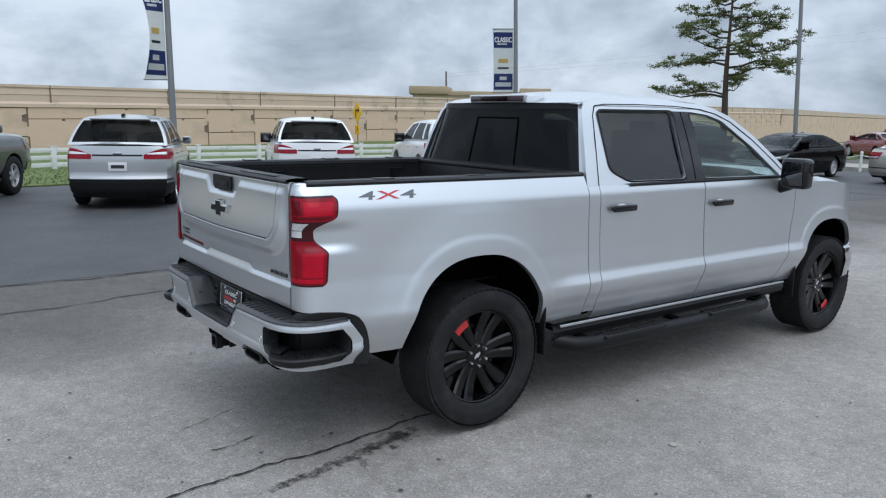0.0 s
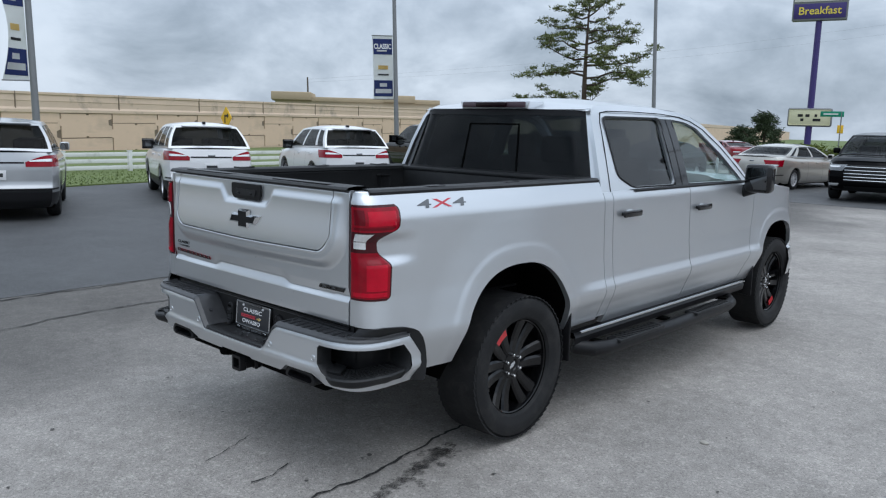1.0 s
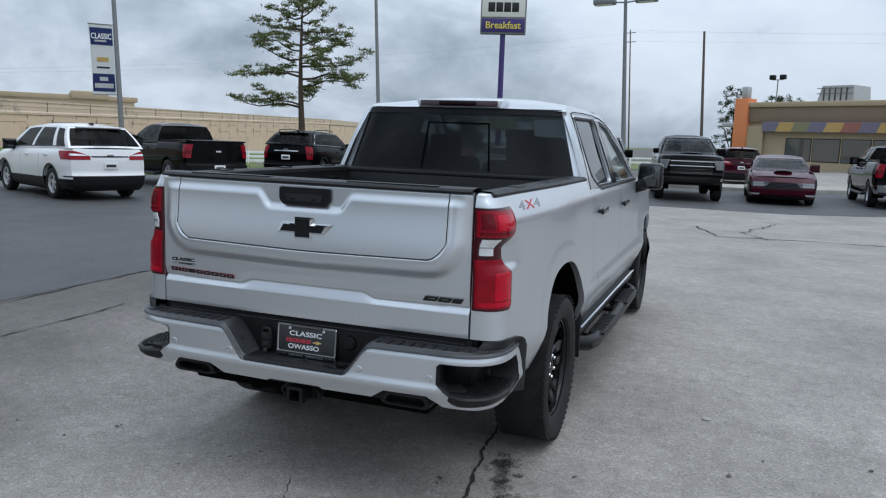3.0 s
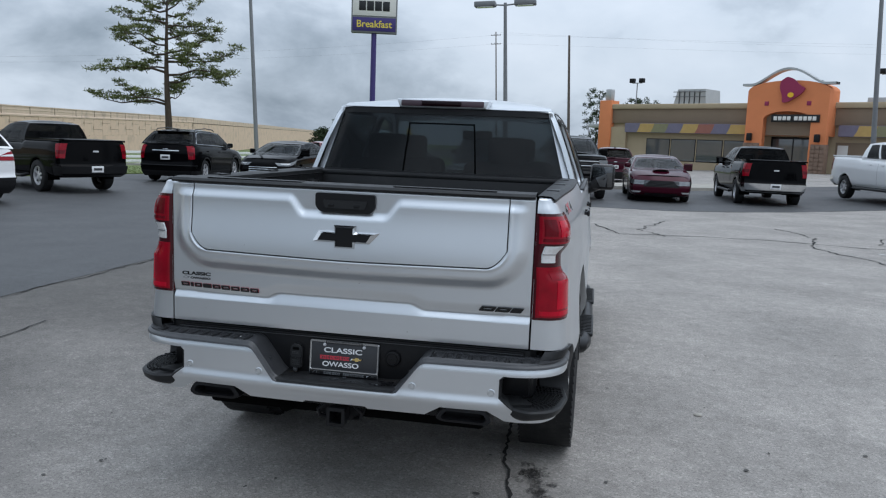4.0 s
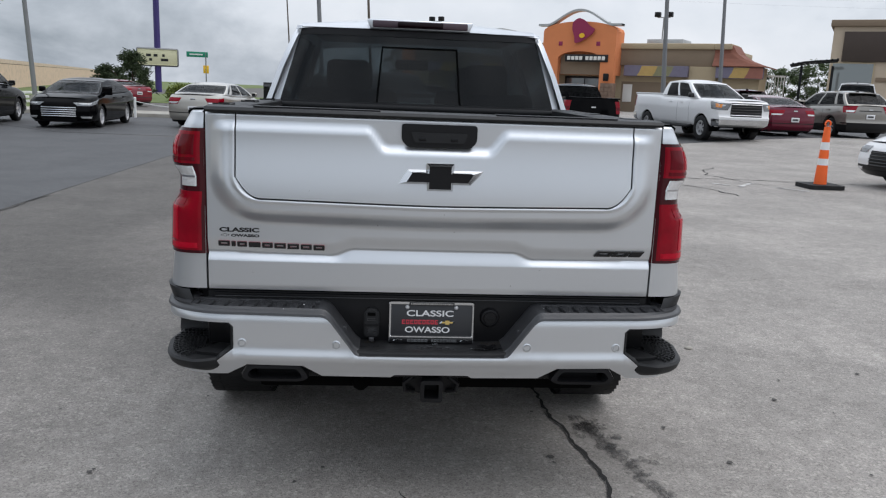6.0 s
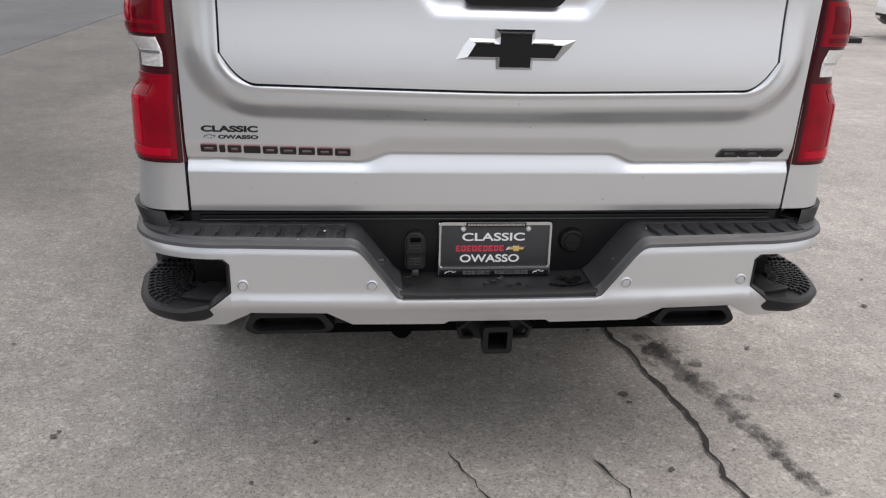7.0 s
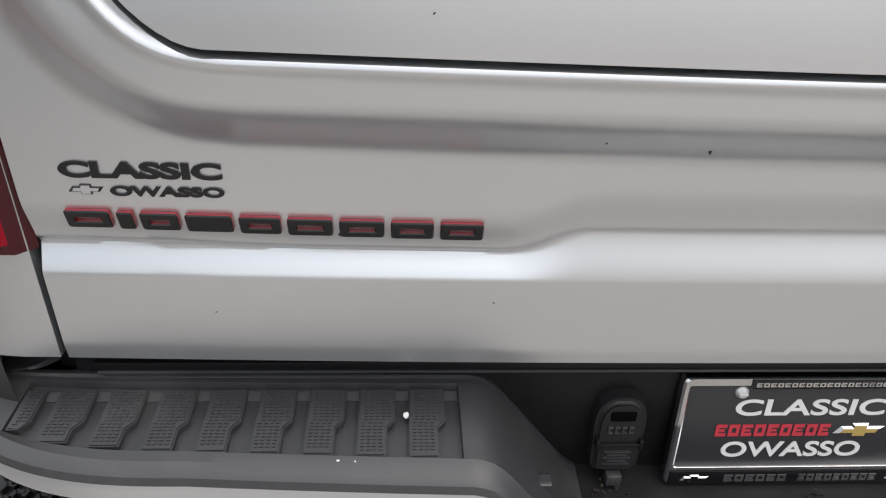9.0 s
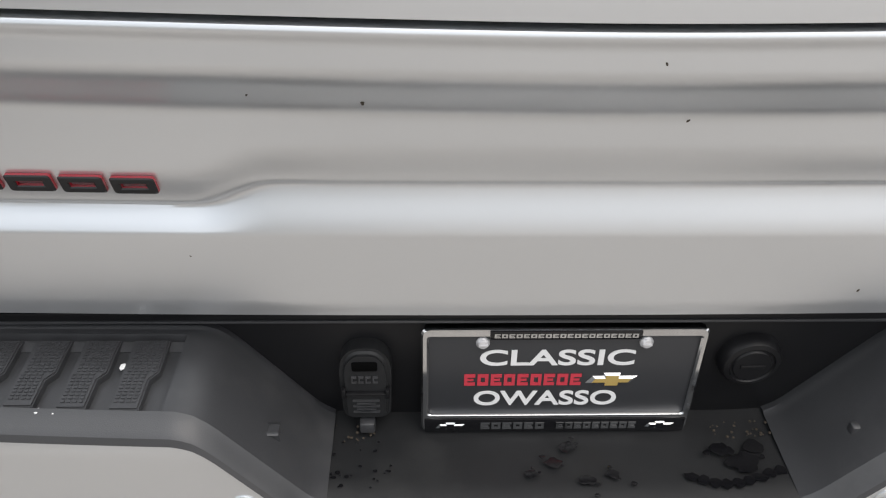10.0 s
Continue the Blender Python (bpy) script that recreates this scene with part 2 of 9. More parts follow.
def sheet(bm, rows, closed=False, flip=False):
    """Quads over a grid of points, a list of rows."""
    vv = [[bm.verts.new(p) for p in row] for row in rows]
    for a, b in zip(vv, vv[1:]):
        n = len(a)
        for k in range(n if closed else n - 1):
            q = (a[k], a[(k + 1) % n], b[(k + 1) % n], b[k])
            bm.faces.new(q[::-1] if flip else q)
    return vv


def lathe(bm, prof, seg=48, axis="x", start=0.0):
    """Turns a profile of (r, h) pairs round an axis through the origin."""
    rows = []
    for r, h in prof:
        row = []
        for k in range(seg):
            c, s = r * math.cos(start + k * math.tau / seg), r * math.sin(start + k * math.tau / seg)
            row.append((h, c, s) if axis == "x" else (c, s, h) if axis == "z" else (c, h, s))
        rows.append(row)
    sheet(bm, rows, closed=True, flip=axis == "y")


def prism(bm, poly, fn, depth):
    """A flat outline, given as pairs, set into space by fn(u, v, d), and given thickness depth."""
    a = [bm.verts.new(fn(u, v, 0.0)) for u, v in poly]
    b = [bm.verts.new(fn(u, v, depth)) for u, v in poly]
    n = len(poly)
    bm.faces.new(a)
    bm.faces.new(b[::-1])
    for k in range(n):
        bm.faces.new((a[k], b[k], b[(k + 1) % n], a[(k + 1) % n]))
    bmesh.ops.recalc_face_normals(bm, faces=bm.faces)


def rounded(poly, r=0.03, n=4):
    """A polygon with its corners rounded."""
    out = []
    for i, p in enumerate(poly):
        a, b, c = Vector(poly[i - 1]), Vector(p), Vector(poly[(i + 1) % len(poly)])
        rr = min(r, (a - b).length * 0.45, (c - b).length * 0.45)
        s, e = b + (a - b).normalized() * rr, b + (c - b).normalized() * rr
        for k in range(n + 1):
            t = k / n
            out.append(tuple(s * (1 - t) ** 2 + b * 2 * t * (1 - t) + e * t * t))
    return out


def holed(bm, outline, holes, fn, thick=0.0, inward=None):
    """A filled outline with holes, set into space by fn(u, v)."""
    edges = []
    for loop in (outline, *holes):
        vs = [bm.verts.new((u, v, 0)) for u, v in loop]
        edges += [bm.edges.new((vs[k], vs[(k + 1) % len(vs)])) for k in range(len(vs))]
    bmesh.ops.triangle_fill(bm, use_beauty=True, use_dissolve=False, edges=edges, normal=(0, 0, 1))
    for v in bm.verts:
        v.co = Vector(fn(v.co.x, v.co.y))


def smooth01(a, b, x):
    t = min(1.0, max(0.0, (x - a) / (b - a)))
    return t * t * (3 - 2 * t)


def lerp(a, b, t):
    return a + (b - a) * t


def text_bm(text, size, depth, bold=0.0):
    """Letters of the built-in font, flat in x and y, lying on z = 0, centred."""
    cu = bpy.data.curves.new("writing", "FONT")
    cu.body, cu.size, cu.extrude, cu.align_x, cu.align_y, cu.offset = text, size, depth / 2, "CENTER", "CENTER", bold
    ob = bpy.data.objects.new("writing", cu)
    scene.collection.objects.link(ob)
    me = bpy.data.meshes.new_from_object(ob.evaluated_get(bpy.context.evaluated_depsgraph_get()))
    bpy.data.objects.remove(ob)
    bm = bmesh.new()
    bm.from_mesh(me)
    bpy.data.meshes.remove(me)
    return bm


def moved(bm, m):
    bmesh.ops.transform(bm, matrix=m, verts=bm.verts)
    return bm

# ---- ground ----
def asphalt(name, base, lift, rough, grit, worn=False):
    """Asphalt: broad tone shifts, worn patches, pale and dark stone chips, fine relief."""
    m = mat(name, base, rough, 0, 0.10, 0.35, stain=(tuple(c * 0.66 for c in base), 0.45, 0.52, 0.74), rvar=0.07)
    nt = m.node_tree
    b = nt.nodes["Principled BSDF"]
    base_link = b.inputs["Base Color"].links[0].from_socket
    co = nt.nodes.new("ShaderNodeTexCoord")

    def cells(sc, lo, hi, colour, source):
        v = nt.nodes.new("ShaderNodeTexVoronoi")
        v.inputs["Scale"].default_value = sc
        nt.links.new(co.outputs["Object"], v.inputs["Vector"])
        sep = nt.nodes.new("ShaderNodeSeparateColor")
        nt.links.new(v.outputs["Color"], sep.inputs["Color"])
        r = nt.nodes.new("ShaderNodeMapRange")
        r.inputs["From Min"].default_value, r.inputs["From Max"].default_value = lo, hi
        r.inputs["To Max"].default_value = 0.52
        nt.links.new(sep.outputs["Red"], r.inputs["Value"])
        mx = nt.nodes.new("ShaderNodeMix")
        mx.data_type = "RGBA"
        nt.links.new(r.outputs["Result"], mx.inputs["Factor"])
        nt.links.new(source, mx.inputs["A"])
        mx.inputs["B"].default_value = (*colour, 1)
        return mx.outputs["Result"], v

    out, v1 = cells(210, 0.62, 0.95, lift, base_link)
    out, v2 = cells(150, 0.68, 0.95, tuple(c * 0.34 for c in base), out)
    out, v3 = cells(82, 0.80, 0.99, tuple(min(1, c * 1.12) for c in lift), out)
    # broad tone: darker towards -x, across an edge that wanders with noise
    sx_ = nt.nodes.new("ShaderNodeSeparateXYZ")
    nt.links.new(co.outputs["Object"], sx_.inputs["Vector"])
    wob = nt.nodes.new("ShaderNodeTexNoise")
    wob.inputs["Scale"].default_value, wob.inputs["Detail"].default_value = 0.22, 4
    nt.links.new(co.outputs["Object"], wob.inputs["Vector"])
    add = nt.nodes.new("ShaderNodeMath")
    add.operation = "MULTIPLY_ADD"
    nt.links.new(wob.outputs["Fac"], add.inputs[0])
    add.inputs[1].default_value = 7.0
    nt.links.new(sx_.outputs["X"], add.inputs[2])
    wr = nt.nodes.new("ShaderNodeMapRange")
    wr.interpolation_type = "SMOOTHSTEP"
    for k, v in (("From Min", 0.5), ("From Max", 3.0), ("To Min", 0.37), ("To Max", 1.0)):
        wr.inputs[k].default_value = v
    nt.links.new(add.outputs["Value"], wr.inputs["Value"])
    mul = nt.nodes.new("ShaderNodeVectorMath")
    mul.operation = "SCALE"
    nt.links.new(out, mul.inputs[0])
    nt.links.new(wr.outputs["Result"], mul.inputs["Scale"])
    # mottling at hand and arm size
    last = mul.outputs["Vector"] if worn else out
    for sc, lo, hi in ((0.8, 0.76, 1.16), (9.0, 0.84, 1.14)):
        mot = nt.nodes.new("ShaderNodeTexNoise")
        mot.inputs["Scale"].default_value, mot.inputs["Detail"].default_value, mot.inputs["Roughness"].default_value = sc, 6, 0.65
        nt.links.new(co.outputs["Object"], mot.inputs["Vector"])
        mr = nt.nodes.new("ShaderNodeMapRange")
        for k, v in (("From Min", 0.3), ("From Max", 0.7), ("To Min", lo), ("To Max", hi)):
            mr.inputs[k].default_value = v
        nt.links.new(mot.outputs["Fac"], mr.inputs["Value"])
        ms = nt.nodes.new("ShaderNodeVectorMath")
        ms.operation = "SCALE"
        nt.links.new(last, ms.inputs[0])
        nt.links.new(mr.outputs["Result"], ms.inputs["Scale"])
        last = ms.outputs["Vector"]
    nt.links.new(last, b.inputs["Base Color"])
    n = nt.nodes.new("ShaderNodeTexNoise")
    n.inputs["Scale"].default_value, n.inputs["Detail"].default_value = 170, 4
    nt.links.new(co.outputs["Object"], n.inputs["Vector"])
    bp = nt.nodes.new("ShaderNodeBump")
    bp.inputs["Strength"].default_value, bp.inputs["Distance"].default_value = grit, 0.006
    nt.links.new(n.outputs["Fac"], bp.inputs["Height"])
    nt.links.new(bp.outputs["Normal"], b.inputs["Normal"])
    return m


ASPHALT = asphalt("worn_grey_asphalt", (0.290, 0.270, 0.248), (0.44, 0.408, 0.371), 0.80, 0.75, True)
DARK_ASPHALT = asphalt("sealed_dark_asphalt", (0.060, 0.061, 0.063), (0.10, 0.10, 0.10), 0.62, 0.45)
CRACK = mat("dark_crack_filler", (0.022, 0.021, 0.020), 0.9, 0, 0.2, 30)
OIL = mat("oil_darkened_asphalt", (0.055, 0.052, 0.049), 0.6, 0, 0.25, 40, bump=0.5, bscale=170)
oil_nt = OIL.node_tree
oil_n = oil_nt.nodes.new("ShaderNodeTexNoise")
oil_n.inputs["Scale"].default_value, oil_n.inputs["Detail"].default_value = 26, 8
oil_r = oil_nt.nodes.new("ShaderNodeMapRange")
for k, v in (("From Min", 0.36), ("From Max", 0.66), ("To Min", 0.04), ("To Max", 0.55)):
    oil_r.inputs[k].default_value = v
oil_nt.links.new(oil_n.outputs["Fac"], oil_r.inputs["Value"])
oil_nt.links.new(oil_r.outputs["Result"], oil_nt.nodes["Principled BSDF"].inputs["Alpha"])
PAVE_WHITE = mat("worn_white_road_paint", (0.55, 0.54, 0.52), 0.8, 0, 0.2, 3, stain=((0.2, 0.19, 0.18), 6, 0.45, 0.6))
GRASS = mat("mown_grass", (0.115, 0.152, 0.042), 0.9, 0, 0.22, 0.8, bump=0.5, bscale=90)
SPOT = mat("dark_grey_spot", (0.075, 0.071, 0.066), 0.85, 0, 0.2, 30)
CONCRETE = mat("pale_concrete", (0.36, 0.34, 0.30), 0.85, 0, 0.12, 1.2, bump=0.3, bscale=90, stain=((0.2, 0.18, 0.15), 1.1, 0.5, 0.75))


def slab(name, poly, z, depth, material, label, category, kind="structure"):
    bm = bmesh.new()
    prism(bm, poly, lambda u, v, d: (u, v, z - d), depth)
    return tagged(part(name, bm, material, None, smooth=False), label, category, kind=kind)


def terrain(x, y):
    """Flat lot, rising a little by the restaurant; the verge falls away towards the far stretch of the highway wall."""
    return -0.008 + 0.37 * smooth01(5, 15.5, x) * smooth01(14.5, 22.5, y) - 2.6 * smooth01(-31, -48, x) * smooth01(30, 110, y)


def land(name, xs, ys, up, material, label, category):
    bm = bmesh.new()
    sheet(bm, [[(x, y, terrain(x, y) + up) for x in xs] for y in ys])
    bmesh.ops.recalc_face_normals(bm, faces=bm.faces)
    return tagged(part(name, bm, material, None, angle=60), label, category, kind="structure")


FAR_X, FAR_Y = (-900, -300, -150, -90, -70, -60, -54, -48, -44, -40, -36, -31), (-900, -100, 10, 20, 30, 38, 46, 54, 62, 70, 80, 90, 100, 110, 160, 300, 900)
land("ground", FAR_X + (-20, 0, 5, 6.5, 8, 9.2, 10.4, 11.5, 12.5, 13.5, 14.5, 15.5, 17, 30, 900), FAR_Y[:3] + (14, 16, 18) + FAR_Y[3:4] + (22, 24) + FAR_Y[4:], 0.0, ASPHALT, "worn grey asphalt ground reaching into the distance", "ground")
land("grass_bank", FAR_X + (-30,), FAR_Y, 0.02, GRASS, "green grass bank falling to the highway wall", "grass")
slab("parking_asphalt", [(-4.4, -60), (-4.55, 18.5), (-9.0, 19.0), (-19.8, 28.9), (-30, 28.9), (-30, -60)], -0.003, 0.3, DARK_ASPHALT, "dark sealed asphalt parking strip with a ragged edge", "asphalt")
bm = bmesh.new()
bm.faces.new([bm.verts.new((x, y, 0)) for x, y in ((-9.0, 19.05), (3, 18.8), (8, 21.2), (26, 27.5), (40, 32.0), (40, 40), (10.5, 35.2), (3.0, 28.9), (-19.8, 28.9))])
for axis, cuts in (((1, 0, 0), (5, 6.5, 8, 9.2, 10.4, 11.5, 12.5, 13.5, 14.5, 15.5, 17, 30)), ((0, 1, 0), (20, 22, 24, 30))):
    for c in cuts:
        bmesh.ops.bisect_plane(bm, geom=bm.verts[:] + bm.edges[:] + bm.faces[:], plane_co=Vector(axis) * c, plane_no=axis)
for v in bm.verts:
    v.co.z = terrain(v.co.x, v.co.y) + 0.006
bmesh.ops.recalc_face_normals(bm, faces=bm.faces)
bmesh.ops.solidify(bm, geom=bm.faces[:], thickness=0.05)
tagged(part("parking_asphalt", bm, DARK_ASPHALT, None, smooth=False), "dark sealed asphalt parking strip along the kerb", "asphalt", kind="structure")


def ribbon(bm, pts, w0, w1, z, jitter=0.02, step=0.06):
    """A thin wandering strip along a line of points."""
    path = []
    for a, b in zip(pts, pts[1:]):
        n = max(2, int(math.dist(a, b) / step))
        path += [Vector((*a, 0)).lerp(Vector((*b, 0)), k / n) for k in range(n)]
    path.append(Vector((*pts[-1], 0)))
    prev = None
    off = 0.0
    for k, p in enumerate(path):
        d = (path[min(k + 1, len(path) - 1)] - path[max(k - 1, 0)]).normalized()
        nrm = Vector((-d.y, d.x, 0))
        off = 0.75 * off + random.uniform(-jitter, jitter)
        w = random.uniform(w0, w1) / 2
        pair = (bm.verts.new(p + nrm * (off - w) + Vector((0, 0, z))), bm.verts.new(p + nrm * (off + w) + Vector((0, 0, z))))
        if prev:
            bm.faces.new((prev[0], pair[0], pair[1], prev[1]))
        prev = pair
    bmesh.ops.recalc_face_normals(bm, faces=bm.faces)


CRACKS = (
    ([(0.60, 1.6), (0.64, 1.0), (0.70, 0.5), (0.73, 0.19), (0.745, -0.15), (0.78, -0.4), (0.88, -0.9), (1.0, -1.7)], 0.007, 0.022, 0.012, 0.03),
    ([(0.36, -0.02), (0.42, -0.16), (0.43, -0.28)], 0.003, 0.012, 0.01, 0.03),
    ([(-0.08, 0.05), (0.0, -0.15), (0.04, -0.32)], 0.002, 0.008, 0.01, 0.03),
    ([(1.08, 14.0), (1.58, 12.3), (3.0, 12.5), (4.4, 12.65), (5.9, 12.2), (9, 11.9)], 0.02, 0.06, 0.05, 0.15),
    ([(4.92, 15.1), (5.4, 13.4), (4.96, 11.7), (5.6, 9.6)], 0.015, 0.05, 0.06, 0.12),
    ([(2.6, 15.6), (2.0, 13.3), (2.3, 12.2)], 0.015, 0.05, 0.06, 0.12),
    ([(7.2, 14.6), (6.4, 12.9), (6.9, 11.2)], 0.015, 0.04, 0.06, 0.12),
    ([(-4.45, -3.0), (-4.45, 1.9), (-4.47, 3.4), (-4.5, 7.5)], 0.01, 0.035, 0.03, 0.1),
    ([(-3.3, -2.2), (-3.27, -0.33), (-3.44, 0.45), (-3.5, 2.6)], 0.006, 0.025, 0.03, 0.1),
    ([(3, 18.8), (5.4, 19.8), (8, 21.2)], 0.02, 0.05, 0.04, 0.2),
)
for pts, w0, w1, jit, st in CRACKS:
    bm = bmesh.new()
    ribbon(bm, pts, w0, w1, -0.0005, jit, st)
    tagged(part("asphalt_crack", bm, CRACK, None, smooth=False), "dark crack wandering across the asphalt", "crack", "cracks in the asphalt", "structure")


def blot(bm, x, y, r, z, n=14):
    a0 = random.uniform(0, 6)
    vs = [bm.verts.new((x + r * random.uniform(0.6, 1.15) * math.cos(a0 + k * math.tau / n), y + r * random.uniform(0.6, 1.15) * math.sin(a0 + k * math.tau / n), z)) for k in range(n)]
    bm.faces.new(vs)


# wet oily stain beside the long crack, and chewing-gum dark spots
bm = bmesh.new()
ribbon(bm, [(0.79, 0.78), (0.84, 0.45), (0.90, 0.2), (0.96, 0.0), (1.0, -0.22)], 0.035, 0.075, -0.0037, 0.008, 0.03)
for k in range(130):
    t = random.random() ** 1.2
    x, y = lerp(0.80, 0.99, t ** 0.8), lerp(0.74, -0.20, t)
    wd = lerp(0.09, 0.018, t)
    blot(bm, x + random.gauss(0, wd * 0.6), y + random.gauss(0, 0.03), random.uniform(0.006, 0.028) * lerp(1.5, 0.7, t), -0.0035 + 0.00002 * k, 10)
tagged(part("oil_stain", bm, OIL, None, smooth=False), "dark oily stain trailing over the asphalt", "stain", kind="stuff")
bm = bmesh.new()
spots = [(0.588, -0.074), (-0.491, 0.122), (-0.39, 0.242), (1.179, 0.648), (0.576, 0.348), (1.35, 0.3), (1.6, -0.5), (-0.9, -0.7), (0.1, -0.9), (1.9, 1.0), (2.3, 0.2), (2.6, 1.4), (1.2, 2.2), (2.0, 2.9), (-1.3, 0.2)]
for x, y in spots:
    blot(bm, x, y, random.uniform(0.008, 0.017), -0.001, 12)
for k in range(160):
    blot(bm, random.uniform(-3.5, 5), random.uniform(-3, 6), random.uniform(0.003, 0.011), -0.0012 - 0.00001 * k, 8)
tagged(part("dark_spots", bm, SPOT, None, smooth=False), "small dark spots on the asphalt", "spots", kind="stuff")
bm = bmesh.new()
bmesh.ops.create_icosphere(bm, subdivisions=2, radius=0.022, matrix=Matrix.Translation((1.754, 1.821, -0.002)) @ Matrix.Diagonal((1.2, 0.9, 0.5, 1)))
tagged(part("pebble", bm, CONCRETE, None), "small pale pebble lying on the asphalt", "pebble")
for k, (a, b) in enumerate((((6.2, 10.9), (6.75, 11.6)), ((6.9, 11.0), (7.3, 10.5)), ((5.9, 11.4), (6.1, 11.1)))):
    bm = bmesh.new()
    ribbon(bm, [a, b], 0.06, 0.11, -0.0008, 0.006, 0.08)
    tagged(part("road_marking", bm, PAVE_WHITE, None, smooth=False), "worn white paint line on the asphalt", "road marking", "worn road markings", "structure")

# grass along the parking row, and beyond the far kerb
slab("grass_strip", [(-13.0, -22), (-14.6, -4), (-15.5, 1.7), (-16.75, 6.6), (-17.6, 11.5), (-17.8, 17), (-16.4, 22), (-14.9, 25.5), (-14.2, 29), (-16, 46), (-24, 75), (-30.5, 75), (-30.5, -22)], 0.03, 0.3, GRASS, "mown green grass strip before the fence", "grass")
slab("grass_strip", [(-24, 46), (0, 49), (3, 75), (-24, 75)], 0.02, 0.3, GRASS, "green grass beyond the side road", "grass")
bm = bmesh.new()
for k in range(9000):
    t = random.random()
    y = lerp(-6, 28, t)
    xe = float(np.interp(y, (-22, -4, 1.7, 6.6, 11.5, 17, 24, 29), (-13.0, -14.6, -15.5, -16.75, -17.6, -17.8, -15.4, -14.2)))
    x = xe - abs(random.gauss(0, 3.0)) - 0.02
    h, a = random.uniform(0.02, 0.055), random.uniform(0, math.tau)
    d = Vector((math.cos(a), math.sin(a), 0)) * 0.018
    lean = Vector((random.uniform(-0.03, 0.03), random.uniform(-0.03, 0.03), h))
    p = Vector((x, y, 0.03))
    bm.faces.new((bm.verts.new(p - d), bm.verts.new(p + d), bm.verts.new(p + lean)))
tagged(part("grass_tufts", bm, GRASS, None, smooth=False), "short uneven grass blades along the strip", "grass", kind="stuff")

# ---- the silver pickup ----
TRUCK_X = 0.016
truck = thing("pickup_truck", "silver metallic crew-cab pickup truck with black wheels on the asphalt", "pickup truck", pose(TRUCK_X, 0, 0))
HUB_R, HUB_F, HUB_Z = 1.10, 4.845, 0.412
ARCH = ((1.06, 0.40, 0.49, 0.607), (4.83, 0.40, 0.47, 0.575))
PROF_Z = (0.42, 0.48, 0.54, 0.62, 0.70, 0.745, 0.80, 0.95, 1.10, 1.25, 1.305, 1.325, 1.37, 1.40, 1.42)
PROF_X = (0.868, 0.898, 0.926, 0.958, 0.985, 0.990, 0.982, 0.966, 0.959, 0.955, 0.952, 0.943, 0.922, 0.906, 0.893)


def prof(z):
    return sum(float(np.interp(z + d, PROF_Z, PROF_X)) for d in (-0.012, -0.006, 0, 0.006, 0.012)) / 5


def side_x(y, z):
    """Half width of the body at a length and height: rolled shoulder, tucked sill, flared arches."""
    x = prof(z)
    for cy, cz, a, b in ARCH:
        q = ((abs(y - cy) / a) ** 2.4 + (abs(z - cz) / b) ** 2.4) ** (1 / 2.4)
        x += (0.015 * smooth01(1.55, 1.0, q) + 0.0035 * smooth01(1.19, 1.14, q)) * (0.35 + 0.65 * smooth01(0.4, 0.75, z)) * (1 - smooth01(1.24, 1.31, z))
    # crease along the doors, dying out behind the wheels
    crest = (1 - (z - 0.752) / 0.065) if z > 0.752 else (1 - (0.752 - z) / 0.11)
    x += 0.013 * max(0.0, crest) * smooth01(1.48, 1.85, y) * smooth01(4.5, 4.2, y)
    x -= 0.036 * smooth01(1.3, 0.05, y)
    if y > 5.0:
        x -= 0.30 * ((y - 5.0) / 0.5) ** 2.2
    return x


def fender_top(y):
    """Height of the wing's upper edge, falling to the nose."""
    return float(np.interp(y, (4.28, 4.8, 5.1, 5.22, 5.32, 5.41), (1.300, 1.287, 1.258, 1.225, 1.165, 1.07)))


def cab_x(z):
    return float(np.interp(z, (1.30, 1.36, 1.45, 1.60, 1.75, 1.83, 1.88, 1.91), (0.925, 0.905, 0.878, 0.826, 0.765, 0.728, 0.695, 0.64)))


